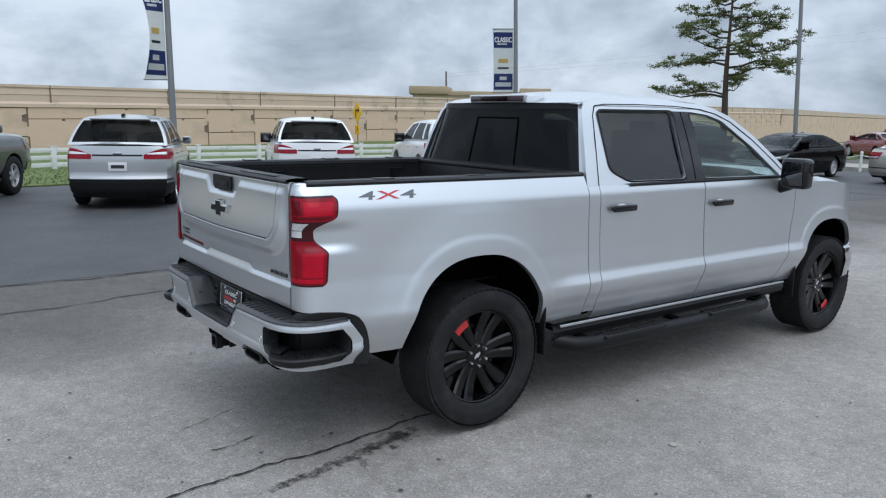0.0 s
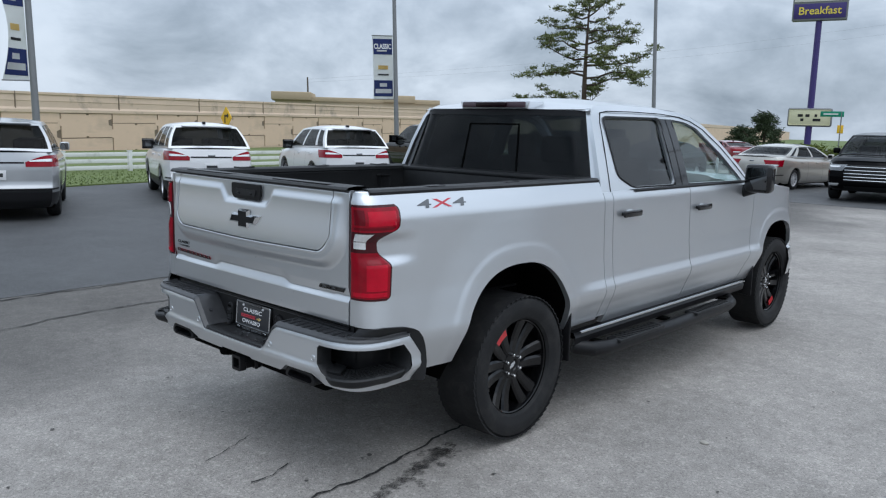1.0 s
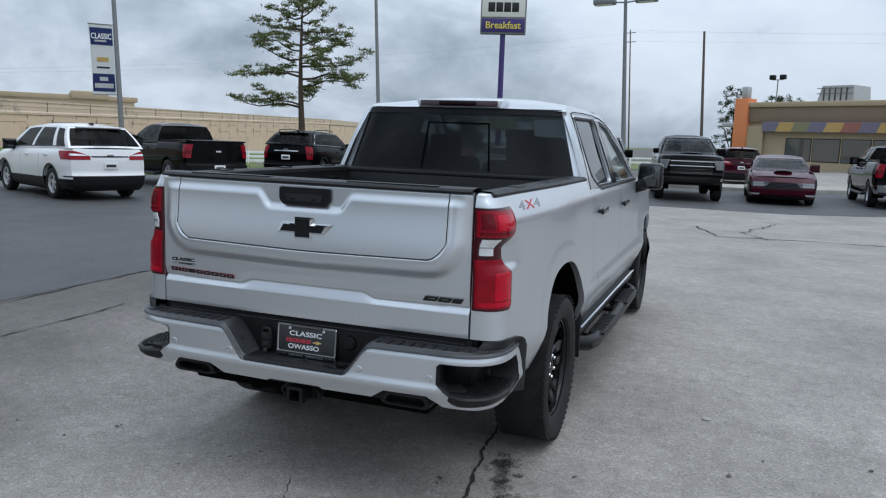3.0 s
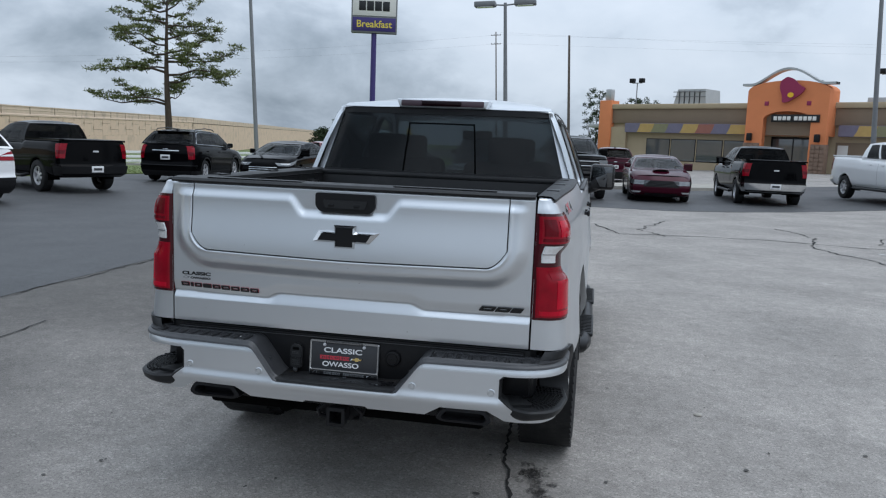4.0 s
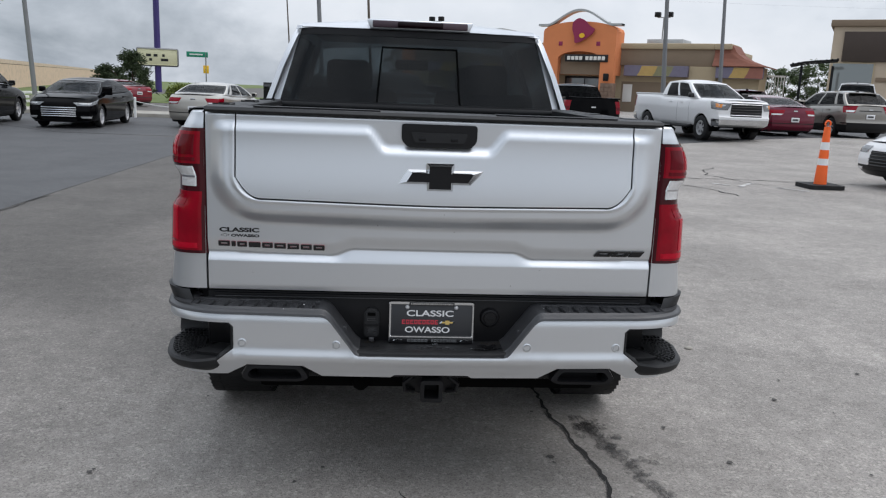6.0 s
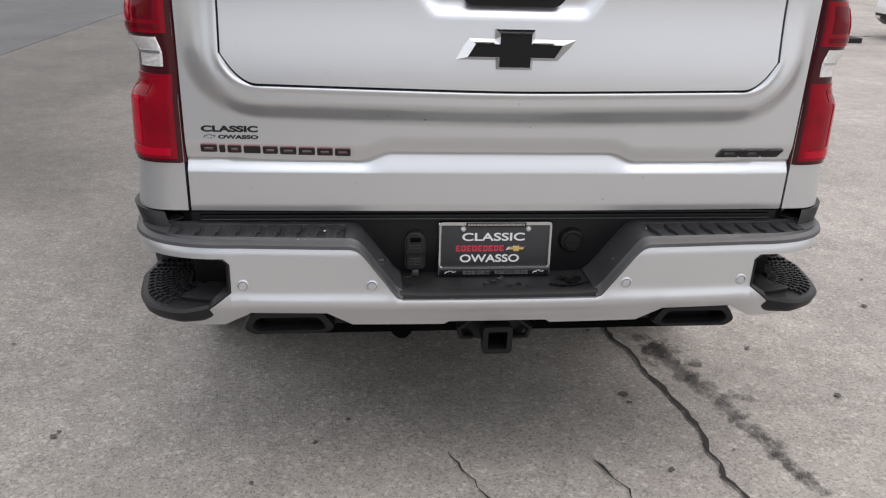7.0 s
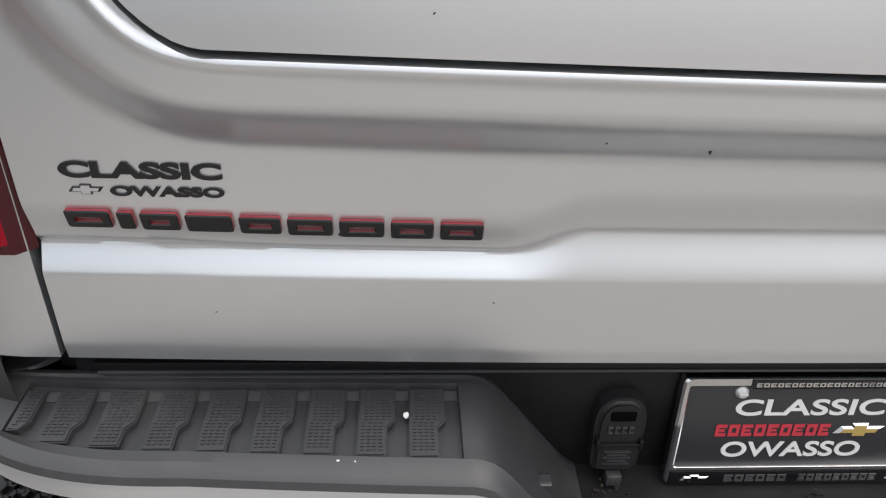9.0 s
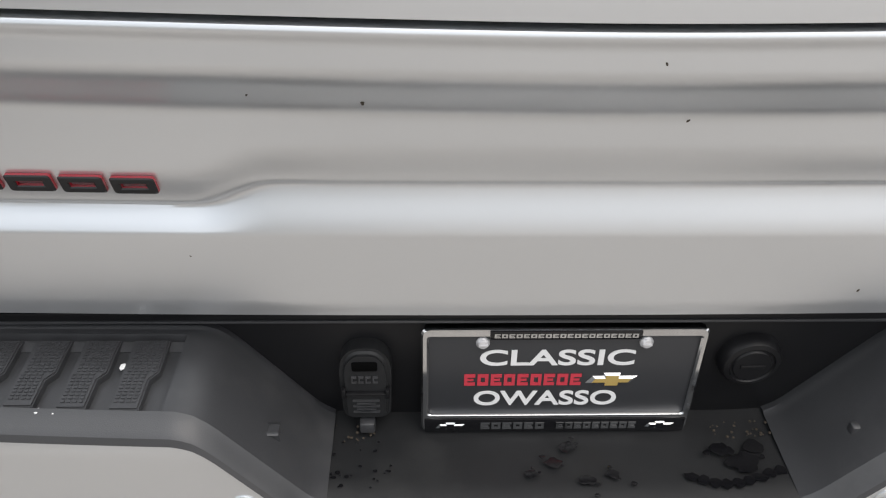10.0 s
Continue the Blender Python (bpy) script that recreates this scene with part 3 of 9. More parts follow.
def arch_panel(name, sx, ya, yb, za, zb, ny, nz, point, material, parent, label="", low=None, high=None):
    """A body side panel between two edges and two heights, with the wheel arches cut out and a lip turned in round them."""
    bm = bmesh.new()
    grid, inside = [], []
    for j in range(nz + 1):
        row, flags = [], []
        for i in range(ny + 1):
            z = lerp(za, zb, j / nz)
            s = lerp(ya(z), yb(z), i / ny)
            if low or high:
                z = lerp(low(s) if low else za, high(s) if high else zb, j / nz)
            y, zz, hit = s, z, False
            for cy, cz, a, b in ARCH:
                q = (abs(y - cy) / a) ** 2.4 + (abs(zz - cz) / b) ** 2.4
                if q < 1:
                    f = max(q, 1e-4) ** (-1 / 2.4)
                    y, zz, hit = cy + (y - cy) * f, cz + (zz - cz) * f, True
            row.append(point(sx, y, zz))
            flags.append(hit)
        grid.append(row)
        inside.append(flags)
    verts = {}

    def vert(j, i):
        if (j, i) not in verts:
            verts[j, i] = bm.verts.new(grid[j][i])
        return verts[j, i]

    lip = {}
    for j in range(nz):
        for i in range(ny):
            ks = [(j, i), (j, i + 1), (j + 1, i + 1), (j + 1, i)]
            if all(inside[a][b] for a, b in ks):
                continue
            q = [vert(*k) for k in ks]
            bm.faces.new(q if sx > 0 else q[::-1])
    bmesh.ops.remove_doubles(bm, verts=bm.verts, dist=0.0005)
    edge = [e for e in bm.edges if e.is_boundary]
    r = bmesh.ops.extrude_edge_only(bm, edges=edge)
    for v in r["geom"]:
        if isinstance(v, bmesh.types.BMVert):
            if v.co.y < 0.05:
                v.co.y += 0.03
            else:
                v.co.x -= sx * 0.035
    bmesh.ops.recalc_face_normals(bm, faces=bm.faces)
    return part(name, bm, material, parent, label, 40)


def side_point(sx, y, z):
    return (sx * side_x(y, z), y, z)


def bed_point(sx, s, z):
    """Bed side: for s below 0.16 it turns round the rear corner towards the tailgate."""
    # the corner is scooped in at the lamp's waist
    scoop = 0.024 * smooth01(1.085, 1.135, z) * smooth01(1.245, 1.195, z) * smooth01(0.34, 0.12, s)
    if s >= 0.16:
        return (sx * (side_x(s, z) - scoop), s, z)
    t = (0.16 - s) / 0.24 * math.pi / 2
    top = side_x(0.16, z) - scoop
    lean = 0.010 * smooth01(1.37, 1.42, z)
    return (sx * (0.798 + (top - 0.798) * max(0.0, math.cos(t)) ** 0.62), 0.16 - (0.157 - lean) * max(0.0, math.sin(t)) ** 0.75, z)


bm = bmesh.new()
box(bm, -0.60, 0.60, 0.09, 1.9, 0.70, 0.78)
box(bm, -0.84, 0.84, 0.09, 0.58, 0.70, 0.779)
box(bm, -0.84, 0.84, 1.60, 1.9, 0.70, 0.779)
bed = part("bed", bm, BLACK_PLASTIC, truck, "black spray-on bed liner floor", smooth=False)
for sx in (1, -1):
    arch_panel("bed_side", sx, lambda z: -0.08, lambda z: 1.911, 0.545, 1.420, 128, 60, bed_point, SILVER, truck, "", lambda s: float(np.interp(s, (0.12, 0.20, 0.26, 0.35, 0.39), (0.808, 0.79, 0.775, 0.60, 0.545))))
    arch_panel("rear_door", sx, lambda z: 2.018, lambda z: 3.082, 0.505, 1.345, 64, 56, side_point, SILVER, truck)
    arch_panel("front_door", sx, lambda z: 3.089, lambda z: float(np.interp(z, (0.5, 0.75, 1.1, 1.3), (4.10, 4.17, 4.262, 4.27))), 0.505, 1.345, 64, 56, side_point, SILVER, truck)
    arch_panel("front_fender", sx, lambda z: float(np.interp(z, (0.5, 0.75, 1.1, 1.3), (4.107, 4.177, 4.269, 4.277))), lambda z: 5.41, 0.505, 1.30, 80, 56, side_point, SILVER, truck, "", None, fender_top)
    arch_panel("cab_corner", sx, lambda z: 1.9155, lambda z: 2.0135, 0.56, 1.345, 6, 50, side_point, SILVER, truck)
    # rocker and sill strip
    bm = bmesh.new()
    sheet(bm, [[(sx * x, y, z) for y in np.linspace(1.66, 4.22, 24)] for x, z in ((0.90, 0.40), (0.945, 0.43), (0.955, 0.47), (0.94, 0.50), (0.90, 0.505))], flip=sx < 0)
    part("rocker_panel", bm, BLACK_SATIN, truck)
    bm = bmesh.new()
    sheet(bm, [[(sx * x, y, z) for y in np.linspace(1.7, 4.2, 12)] for x, z in ((0.958, 0.493), (0.968, 0.499), (0.968, 0.507), (0.958, 0.512))], flip=sx < 0)
    part("sill_strip", bm, CHROME, truck, "bright thin sill strip")
    # wheel wells
    for cy, cz, a, b in ARCH:
        bm = bmesh.new()
        rows = []
        for x in (0.985, 0.9, 0.62):
            k = 1.012 if x > 0.8 else 1.0
            row = []
            for t in np.linspace(-0.12, math.pi + 0.12, 40):
                y, z = cy + k * a * abs(math.cos(t)) ** (2 / 2.4) * (1 if math.cos(t) > 0 else -1), cz + k * b * abs(math.sin(t)) ** (2 / 2.4)
                row.append((sx * min(x, side_x(y, z) - 0.012), y, z))
            rows.append(row)
        sheet(bm, rows, flip=sx > 0)
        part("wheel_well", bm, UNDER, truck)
    # rear mud flap
    bm = bbox(sx * 0.80, sx * 0.985, 1.545, 1.56, 0.355, 0.66, 0.006)
    part("mud_flap", bm, BLACK_SATIN, truck)
    bm = bbox(sx * 0.80, sx * 0.975, 4.33, 4.345, 0.36, 0.62, 0.006)
    part("mud_flap", bm, BLACK_SATIN, truck)

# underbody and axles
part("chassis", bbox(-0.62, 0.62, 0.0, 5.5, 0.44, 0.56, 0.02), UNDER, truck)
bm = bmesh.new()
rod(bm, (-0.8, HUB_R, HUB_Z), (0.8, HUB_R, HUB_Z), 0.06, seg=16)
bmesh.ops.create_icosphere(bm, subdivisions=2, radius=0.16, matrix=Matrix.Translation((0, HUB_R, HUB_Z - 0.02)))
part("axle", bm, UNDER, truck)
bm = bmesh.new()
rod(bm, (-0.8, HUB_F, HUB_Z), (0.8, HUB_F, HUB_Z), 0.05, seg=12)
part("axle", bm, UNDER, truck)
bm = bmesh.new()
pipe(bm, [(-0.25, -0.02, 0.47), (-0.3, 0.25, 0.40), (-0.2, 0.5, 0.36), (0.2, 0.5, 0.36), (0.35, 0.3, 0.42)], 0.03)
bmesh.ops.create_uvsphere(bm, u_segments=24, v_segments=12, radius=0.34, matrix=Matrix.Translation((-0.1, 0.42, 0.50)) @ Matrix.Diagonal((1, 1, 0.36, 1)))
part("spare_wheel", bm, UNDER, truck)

# bed interior
for sx in (1, -1):
    bm = bmesh.new()
    box(bm, sx * 0.78, sx * 0.84, 0.10, 1.9, 1.02, 1.405, 0.01)
    box(bm, sx * 0.78, sx * 0.84, 0.10, 0.56, 0.74, 1.04, 0.01)
    box(bm, sx * 0.78, sx * 0.84, 1.60, 1.9, 0.74, 1.04, 0.01)
    for y in (0.3, 0.62, 1.6):
        box(bm, sx * 0.755, sx * 0.79, y, y + 0.10, 1.03, 1.36, 0.012)
    part("bed_wall", bm, BLACK_PLASTIC, truck)
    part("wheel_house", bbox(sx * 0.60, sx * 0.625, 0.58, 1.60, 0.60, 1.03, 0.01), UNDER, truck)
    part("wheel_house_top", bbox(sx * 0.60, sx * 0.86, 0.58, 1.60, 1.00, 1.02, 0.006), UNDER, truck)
part("bed_bulkhead", bbox(-0.84, 0.84, 1.86, 1.90, 0.74, 1.40, 0.012), BLACK_PLASTIC, truck)
bm = bmesh.new()
for k in range(9):
    box(bm, -0.6 + k * 0.15 - 0.03, -0.6 + k * 0.15 + 0.03, 0.12, 1.85, 0.775, 0.79, 0.006)
part("bed_rib", bm, BLACK_PLASTIC, truck)
for sx in (1, -1):
    bm = bmesh.new()
    rows = []
    for s in list(np.linspace(0.06, 0.16, 6)) + list(np.linspace(0.2, 1.905, 26)):
        o, y, _ = bed_point(1, s, 1.413)
        o, y = o + 0.003, y + 0.002
        rows.append([(sx * o, y, 1.408), (sx * (o + 0.004), y, 1.422), (sx * (o - 0.012), y + 0.004, 1.433), (sx * min(0.80, o - 0.014), y + 0.006, 1.435), (sx * 0.782, y + 0.006, 1.425), (sx * 0.778, y + 0.006, 1.39)])
    sheet(bm, rows, flip=sx > 0)
    bmesh.ops.recalc_face_normals(bm, faces=bm.faces)
    part("bed_rail_cap", bm, BLACK_PLASTIC, truck)
    bm = bmesh.new()
    edge_pts = [bed_point(1, s, 1.4185) for s in np.linspace(-0.078, 0.09, 14)]
    sheet(bm, [[(sx * x, y, z) for x, y, z in edge_pts], [(sx * lerp(x, 0.80, 0.12), y + 0.006, z + 0.007) for x, y, z in edge_pts], [(sx * lerp(x, 0.796, 0.9), lerp(y, 0.11, 0.5), z + 0.009) for x, y, z in edge_pts]])
    bmesh.ops.recalc_face_normals(bm, faces=bm.faces)
    part("corner_top", bm, SILVER, truck)
    for y in (0.45, 1.05, 1.6):
        part("stake_pocket_cover", bbox(sx * 0.80, sx * 0.86, y, y + 0.11, 1.43, 1.438, 0.003), BLACK_SATIN, truck)
part("bulkhead_cap", bbox(-0.80, 0.80, 1.855, 1.92, 1.395, 1.425, 0.01), BLACK_PLASTIC, truck)

# ---- tailgate ----
TG_W, TG_LO, TG_HI, PAN_W, PAN_LO, PAN_BOW = 0.79, 0.808, 1.428, 0.688, 1.128, 0.0175


def pan_bottom(x):
    """Lower edge of the inner gate panel, with its cut corners rounded off."""
    d = max(0.0, abs(x) - (PAN_W - 0.085))
    return PAN_LO + 0.95 * d * d / 0.085 * 0.9 + PAN_BOW * (math.hypot(x, 0.1) - 0.1)


def tg_y(x, z):
    """Relief of the outer tailgate skin; minus is towards the rear."""
    ax = abs(x)
    lip_z = 1.385 - 0.066 * smooth01(0.245, 0.175, ax)
    lip = smooth01(lip_z - 0.022, lip_z + 0.016, z)
    dp = min(PAN_W - ax, z - pan_bottom(x)) if ax < PAN_W else PAN_W - ax
    if ax > PAN_W - 0.085 and z < PAN_LO + 0.2:
        cx, cz, r = PAN_W - 0.085, PAN_LO + 0.0955, 0.085
        if ax > cx and z < cz:
            dp = r - math.hypot(ax - cx, z - cz)
    proud = smooth01(-0.098, -0.034, dp)
    face = -0.026 - 0.020 * smooth01(1.36, 1.12, z)
    y = lerp(-0.010, face, proud)
    y -= 0.0035 * smooth01(-0.018, -0.007, dp) * (1 - smooth01(-0.006, 0.0, dp))
    y = lerp(y, -0.013 + 0.020 * (1.43 - z), lip * smooth01(TG_W + 0.02, PAN_W + 0.02, ax))
    y += 0.012 * smooth01(1.418, 1.43, z)
    # ledge with the dropped ends
    led = lerp(0.932, 0.956, smooth01(0.36, 0.285, ax)) + 0.006 * smooth01(0.5, 0.79, ax)
    d = z - led
    y += 0.010 * smooth01(0.055, 0.004, d)
    if d < 0.02:
        y += 0.006 * smooth01(0.010, 0.002, d)
        k = min(1.0, max(0.0, (0.002 - d) / (led + 0.002 - 0.911)))
        y -= 0.014 * lerp(k, k * k * (3 - 2 * k), 0.35)
    y += 0.003 * smooth01(0.83, 0.80, z)
    # shallow bow across the width
    return y + 0.012 * (ax / TG_W) ** 2 - 0.004


tailgate = part("tailgate", bbox(-0.785, 0.785, 0.022, 0.085, TG_LO + 0.01, TG_HI - 0.005), BLACK_PLASTIC, truck, "black tailgate core")


def tg_skirt(bm, name, label=""):
    """Turns the open edges of a gate sheet inwards and links it."""
    bmesh.ops.remove_doubles(bm, verts=bm.verts, dist=0.0004)
    r = bmesh.ops.extrude_edge_only(bm, edges=[e for e in bm.edges if e.is_boundary])
    for v in r["geom"]:
        if isinstance(v, bmesh.types.BMVert):
            v.co.y += 0.022
    bmesh.ops.recalc_face_normals(bm, faces=bm.faces)
    return part(name, bm, SILVER, tailgate, label, 50)


def tg_grid(bm, cols, lo, hi, nz):
    sheet(bm, [[(x, tg_y(x, z), z) for x in cols for z in (lerp(lo(x), hi(x), j / nz),)] for j in range(nz + 1)])


def skin_top(x):
    return pan_bottom(min(abs(x), PAN_W)) - 0.003


bm = bmesh.new()
tg_grid(bm, list(np.linspace(-PAN_W + 0.003, PAN_W - 0.003, 140)), lambda x: pan_bottom(x) + 0.003, lambda x: TG_HI, 60)
tg_skirt(bm, "inner_gate", "silver inner drop panel of the tailgate")
bm = bmesh.new()
side_cols = [float(v) for v in np.linspace(PAN_W + 0.002, TG_W, 20)]
tg_grid(bm, [-v for v in side_cols[::-1]] + list(np.linspace(-PAN_W, PAN_W, 150)) + side_cols, lambda x: TG_LO, skin_top, 128)
tg_grid(bm, side_cols, skin_top, lambda x: TG_HI, 46)
tg_grid(bm, [-v for v in side_cols[::-1]], skin_top, lambda x: TG_HI, 46)
tg_skirt(bm, "outer_skin")
bm = bmesh.new()
sheet(bm, [[(x, y + 0.012 * (x / TG_W) ** 2, z) for x in np.linspace(-TG_W, TG_W, 40)] for y, z in ((-0.026, 1.424), (-0.030, 1.432), (-0.018, 1.442), (0.03, 1.447), (0.08, 1.446), (0.092, 1.436), (0.092, 1.40))], flip=False)
bmesh.ops.recalc_face_normals(bm, faces=bm.faces)
part("top_cap", bm, BLACK_PLASTIC, tailgate, "black plastic cap along the top edge")
part("gate_step_seam", bbox(-0.63, -0.2, 0.0, 0.05, 1.444, 1.4485, 0.001), BLACK_SATIN, tailgate)
part("gate_step_seam", bbox(0.2, 0.63, 0.0, 0.05, 1.444, 1.4485, 0.001), BLACK_SATIN, tailgate)
# handle
HX, HZ = 0.004, 1.368
bm = bmesh.new()
poly = rounded([(-0.130, 0.040), (0.130, 0.040), (0.130, -0.016), (0.108, -0.040), (-0.108, -0.040), (-0.130, -0.016)], 0.012)
prism(bm, poly, lambda u, v, d: (HX + u, -0.0290 + d, HZ + v), 0.03)
handle = part("handle", bm, BLACK_SATIN, tailgate, "black tailgate handle with release pads")
bm = bmesh.new()
poly = rounded([(-0.098, 0.012), (0.098, 0.012), (0.086, -0.022), (-0.086, -0.022)], 0.008)
prism(bm, poly, lambda u, v, d: (HX + u, -0.0335 + d, HZ + v), 0.008)
part("handle_grip", bm, BLACK_PLASTIC, tailgate)
for u in (-0.055, 0.055):
    bm = bbox(u - 0.012, u + 0.012, -0.0370, -0.031, HZ - 0.016, HZ - 0.004, 0.003)
    part("release_pad", bm, BLACK_SATIN, tailgate)

# emblem: a slanted cross with a chrome rim
BOW = [(-0.146, -0.025), (-0.047, -0.025), (-0.047, -0.048), (0.047, -0.048), (0.047, -0.025), (0.108, -0.025), (0.146, 0.025), (0.047, 0.025), (0.047, 0.048), (-0.047, 0.048), (-0.047, 0.025), (-0.108, 0.025)]
BOW_IN = [(-0.112, -0.015), (-0.037, -0.015), (-0.037, -0.038), (0.037, -0.038), (0.037, -0.015), (0.094, -0.015), (0.112, 0.015), (0.037, 0.015), (0.037, 0.038), (-0.037, 0.038), (-0.037, 0.015), (-0.094, 0.015)]


def emblem(parent, cx, y, cz, k, rim, core, name="emblem", deep=0.012):
    bm = bmesh.new()
    a = [bm.verts.new((cx + u * k, y, cz + v * k)) for u, v in BOW]
    b = [bm.verts.new((cx + u * k, y - deep * k, cz + v * k)) for u, v in BOW_IN]
    for i in range(12):
        bm.faces.new((a[i], a[(i + 1) % 12], b[(i + 1) % 12], b[i]))
    bmesh.ops.recalc_face_normals(bm, faces=bm.faces)
    ob = part(name, bm, rim, parent, angle=5)
    bm = bmesh.new()
    prism(bm, BOW_IN, lambda u, v, d: (cx + u * k, y - deep * k * 0.85 + d, cz + v * k), 0.006 * k)
    part("emblem_core", bm, core, ob)
    return ob


emblem(tailgate, 0.010, -0.040, 1.228, 1.03, CHROME, BLACK_SATIN, deep=0.016)


def ring_shape(u0, u1, v0, v1, e, cut=0.0):
    """Outline of a chunky block with a slot through its middle, as two loops."""
    out = rounded([(u0 + cut, v0), (u1, v0), (u1 - cut, v1), (u0, v1)], min(u1 - u0, v1 - v0) * 0.16, 3)
    mid, hs = (v0 + v1) / 2, (v1 - v0) * 0.13
    inn = [(u0 + e, mid - hs), (u1 - e, mid - hs), (u1 - e, mid + hs), (u0 + e, mid + hs)]
    return out, inn


def badge_pieces(parent, name, widths, x0, z0, h, gap, y_of, deep, face, side, slant=0.0, rise=0.0, slots=(), e=0.006):
    """Raised badge pieces in a row: plain blocks of the badge's size and colours, some slotted, with bevelled faces."""
    x = x0
    for k, w in enumerate(widths):
        bm = bmesh.new()
        zb = z0 + rise * (x - x0)
        out, inn = ring_shape(0, w, 0, h, e)
        loops = [(out, 1)] + ([(inn, -1)] if k in slots and w > 2.6 * e else [])
        tops = []
        for loop, way in loops:
            c = (sum(p[0] for p in loop) / len(loop), sum(p[1] for p in loop) / len(loop))
            rows = []
            for d, inset in ((0.0, 0.0), (deep * 0.75, 0.0), (deep, 0.0012)):
                row = []
                for u, v in loop:
                    du, dv = u - c[0], v - c[1]
                    u2 = u - way * inset * (1 if du > 0 else -1)
                    v2 = v - way * inset * (1 if dv > 0 else -1)
                    row.append((x + u2 + slant * v2, y_of(x + u2, zb + v2) - d, zb + v2))
                rows.append(row)
            vv = sheet(bm, rows, closed=True)
            tops.append(vv[-1])
        rims = {v for t in tops for v in t}
        for f in bm.faces:
            f.material_index = 0 if any(v in rims for v in f.verts) else 1
        edges = [bm.edges.get((t[i], t[(i + 1) % len(t)])) for t in tops for i in range(len(t))]
        top = bmesh.ops.triangle_fill(bm, use_beauty=True, use_dissolve=False, edges=edges, normal=(0, -1, 0))
        for f in top["geom"]:
            if isinstance(f, bmesh.types.BMFace):
                f.material_index = 0
        bmesh.ops.recalc_face_normals(bm, faces=bm.faces)
        part(name, bm, [face, side], parent, angle=20)
        x += w + gap


def word(parent, name, text, x0, x1, z0, z1, y_of, deep, material, bold=0.02, m=None, label=""):
    """A word of the built-in font stretched to a box, standing proud of a surface."""
    bm = text_bm(text, 1.0, 0.02, bold)
    lo = [min(v.co[i] for v in bm.verts) for i in (0, 1, 2)]
    hi = [max(v.co[i] for v in bm.verts) for i in (0, 1, 2)]
    for v in bm.verts:
        u, w = lerp(x0, x1, (v.co.x - lo[0]) / (hi[0] - lo[0])), lerp(z0, z1, (v.co.y - lo[1]) / (hi[1] - lo[1]))
        v.co = Vector((u, y_of(u, w) - deep * (1 if v.co.z > 0 else -0.2), w))
    bmesh.ops.recalc_face_normals(bm, faces=bm.faces)
    if m is not None:
        moved(bm, m)
    bm.verts.ensure_lookup_table()
    left = set(bm.verts)
    while left:
        todo, seen = [next(iter(sorted(left, key=lambda v: v.index)))], set()
        while todo:
            v = todo.pop()
            if v not in seen:
                seen.add(v)
                todo += [e.other_vert(v) for e in v.link_edges]
        left -= seen
        one = bmesh.new()
        made = {v: one.verts.new(v.co) for v in seen}
        for f in {f for v in seen for f in v.link_faces}:
            one.faces.new([made[v] for v in f.verts])
        part(name, one, material, parent, label, smooth=False)
    bm.free()


tgy = lambda x, z: tg_y(x, z) - 0.0003
BADGE_RED = mat("red_badge_edge", (0.32, 0.008, 0.020), 0.35, 0, 0.05, 20, coat=0.3)
# model badge: nine raised blocks, gloss black faces over red sides
badge_pieces(tailgate, "model_badge", [0.0395, 0.0140, 0.0335, 0.0410, 0.0365, 0.0400, 0.0400, 0.0385, 0.0390], -0.7540, 0.9625, 0.0200, 0.0058, tgy, 0.0050, INK_BLACK, BADGE_RED, rise=-0.023, slots=(0, 2, 4, 5, 6, 7, 8), e=0.0085)
# dealer badge: flat black letters in two rows
word(tailgate, "dealer_badge", "CLASSIC", -0.7495, -0.612, 1.0138, 1.0298, tgy, 0.0012, INK_BLACK, 0.046)
word(tailgate, "dealer_badge", "OWASSO", -0.7096, -0.612, 0.9968, 1.0066, tgy, 0.0012, INK_BLACK, 0.046)
emblem(tailgate, -0.730, tg_y(-0.730, 1.002) - 0.0005, 1.0026, 0.105, INK_BLACK, SILVER)
# trim badge, slanted, gloss black
badge_pieces(tailgate, "trim_badge", [0.062, 0.058, 0.046], 0.578, 0.955, 0.022, 0.004, tgy, 0.006, BLACK_GLOSS, BLACK_GLOSS, slant=0.7, slots=(0, 1), e=0.014)

# ---- tail lamps ----
def lamp_edge(z):
    """How far round the corner the lamp reaches at a height."""
    return sum(float(np.interp(z + d, (0.925, 0.935, 0.950, 1.095, 1.115, 1.155, 1.206, 1.225, 1.262, 1.345, 1.360, 1.372), (0.095, 0.128, 0.142, 0.150, 0.138, 0.092, 0.088, 0.115, 0.190, 0.202, 0.195, 0.165))) for d in (-0.010, -0.005, 0, 0.005, 0.010)) / 5


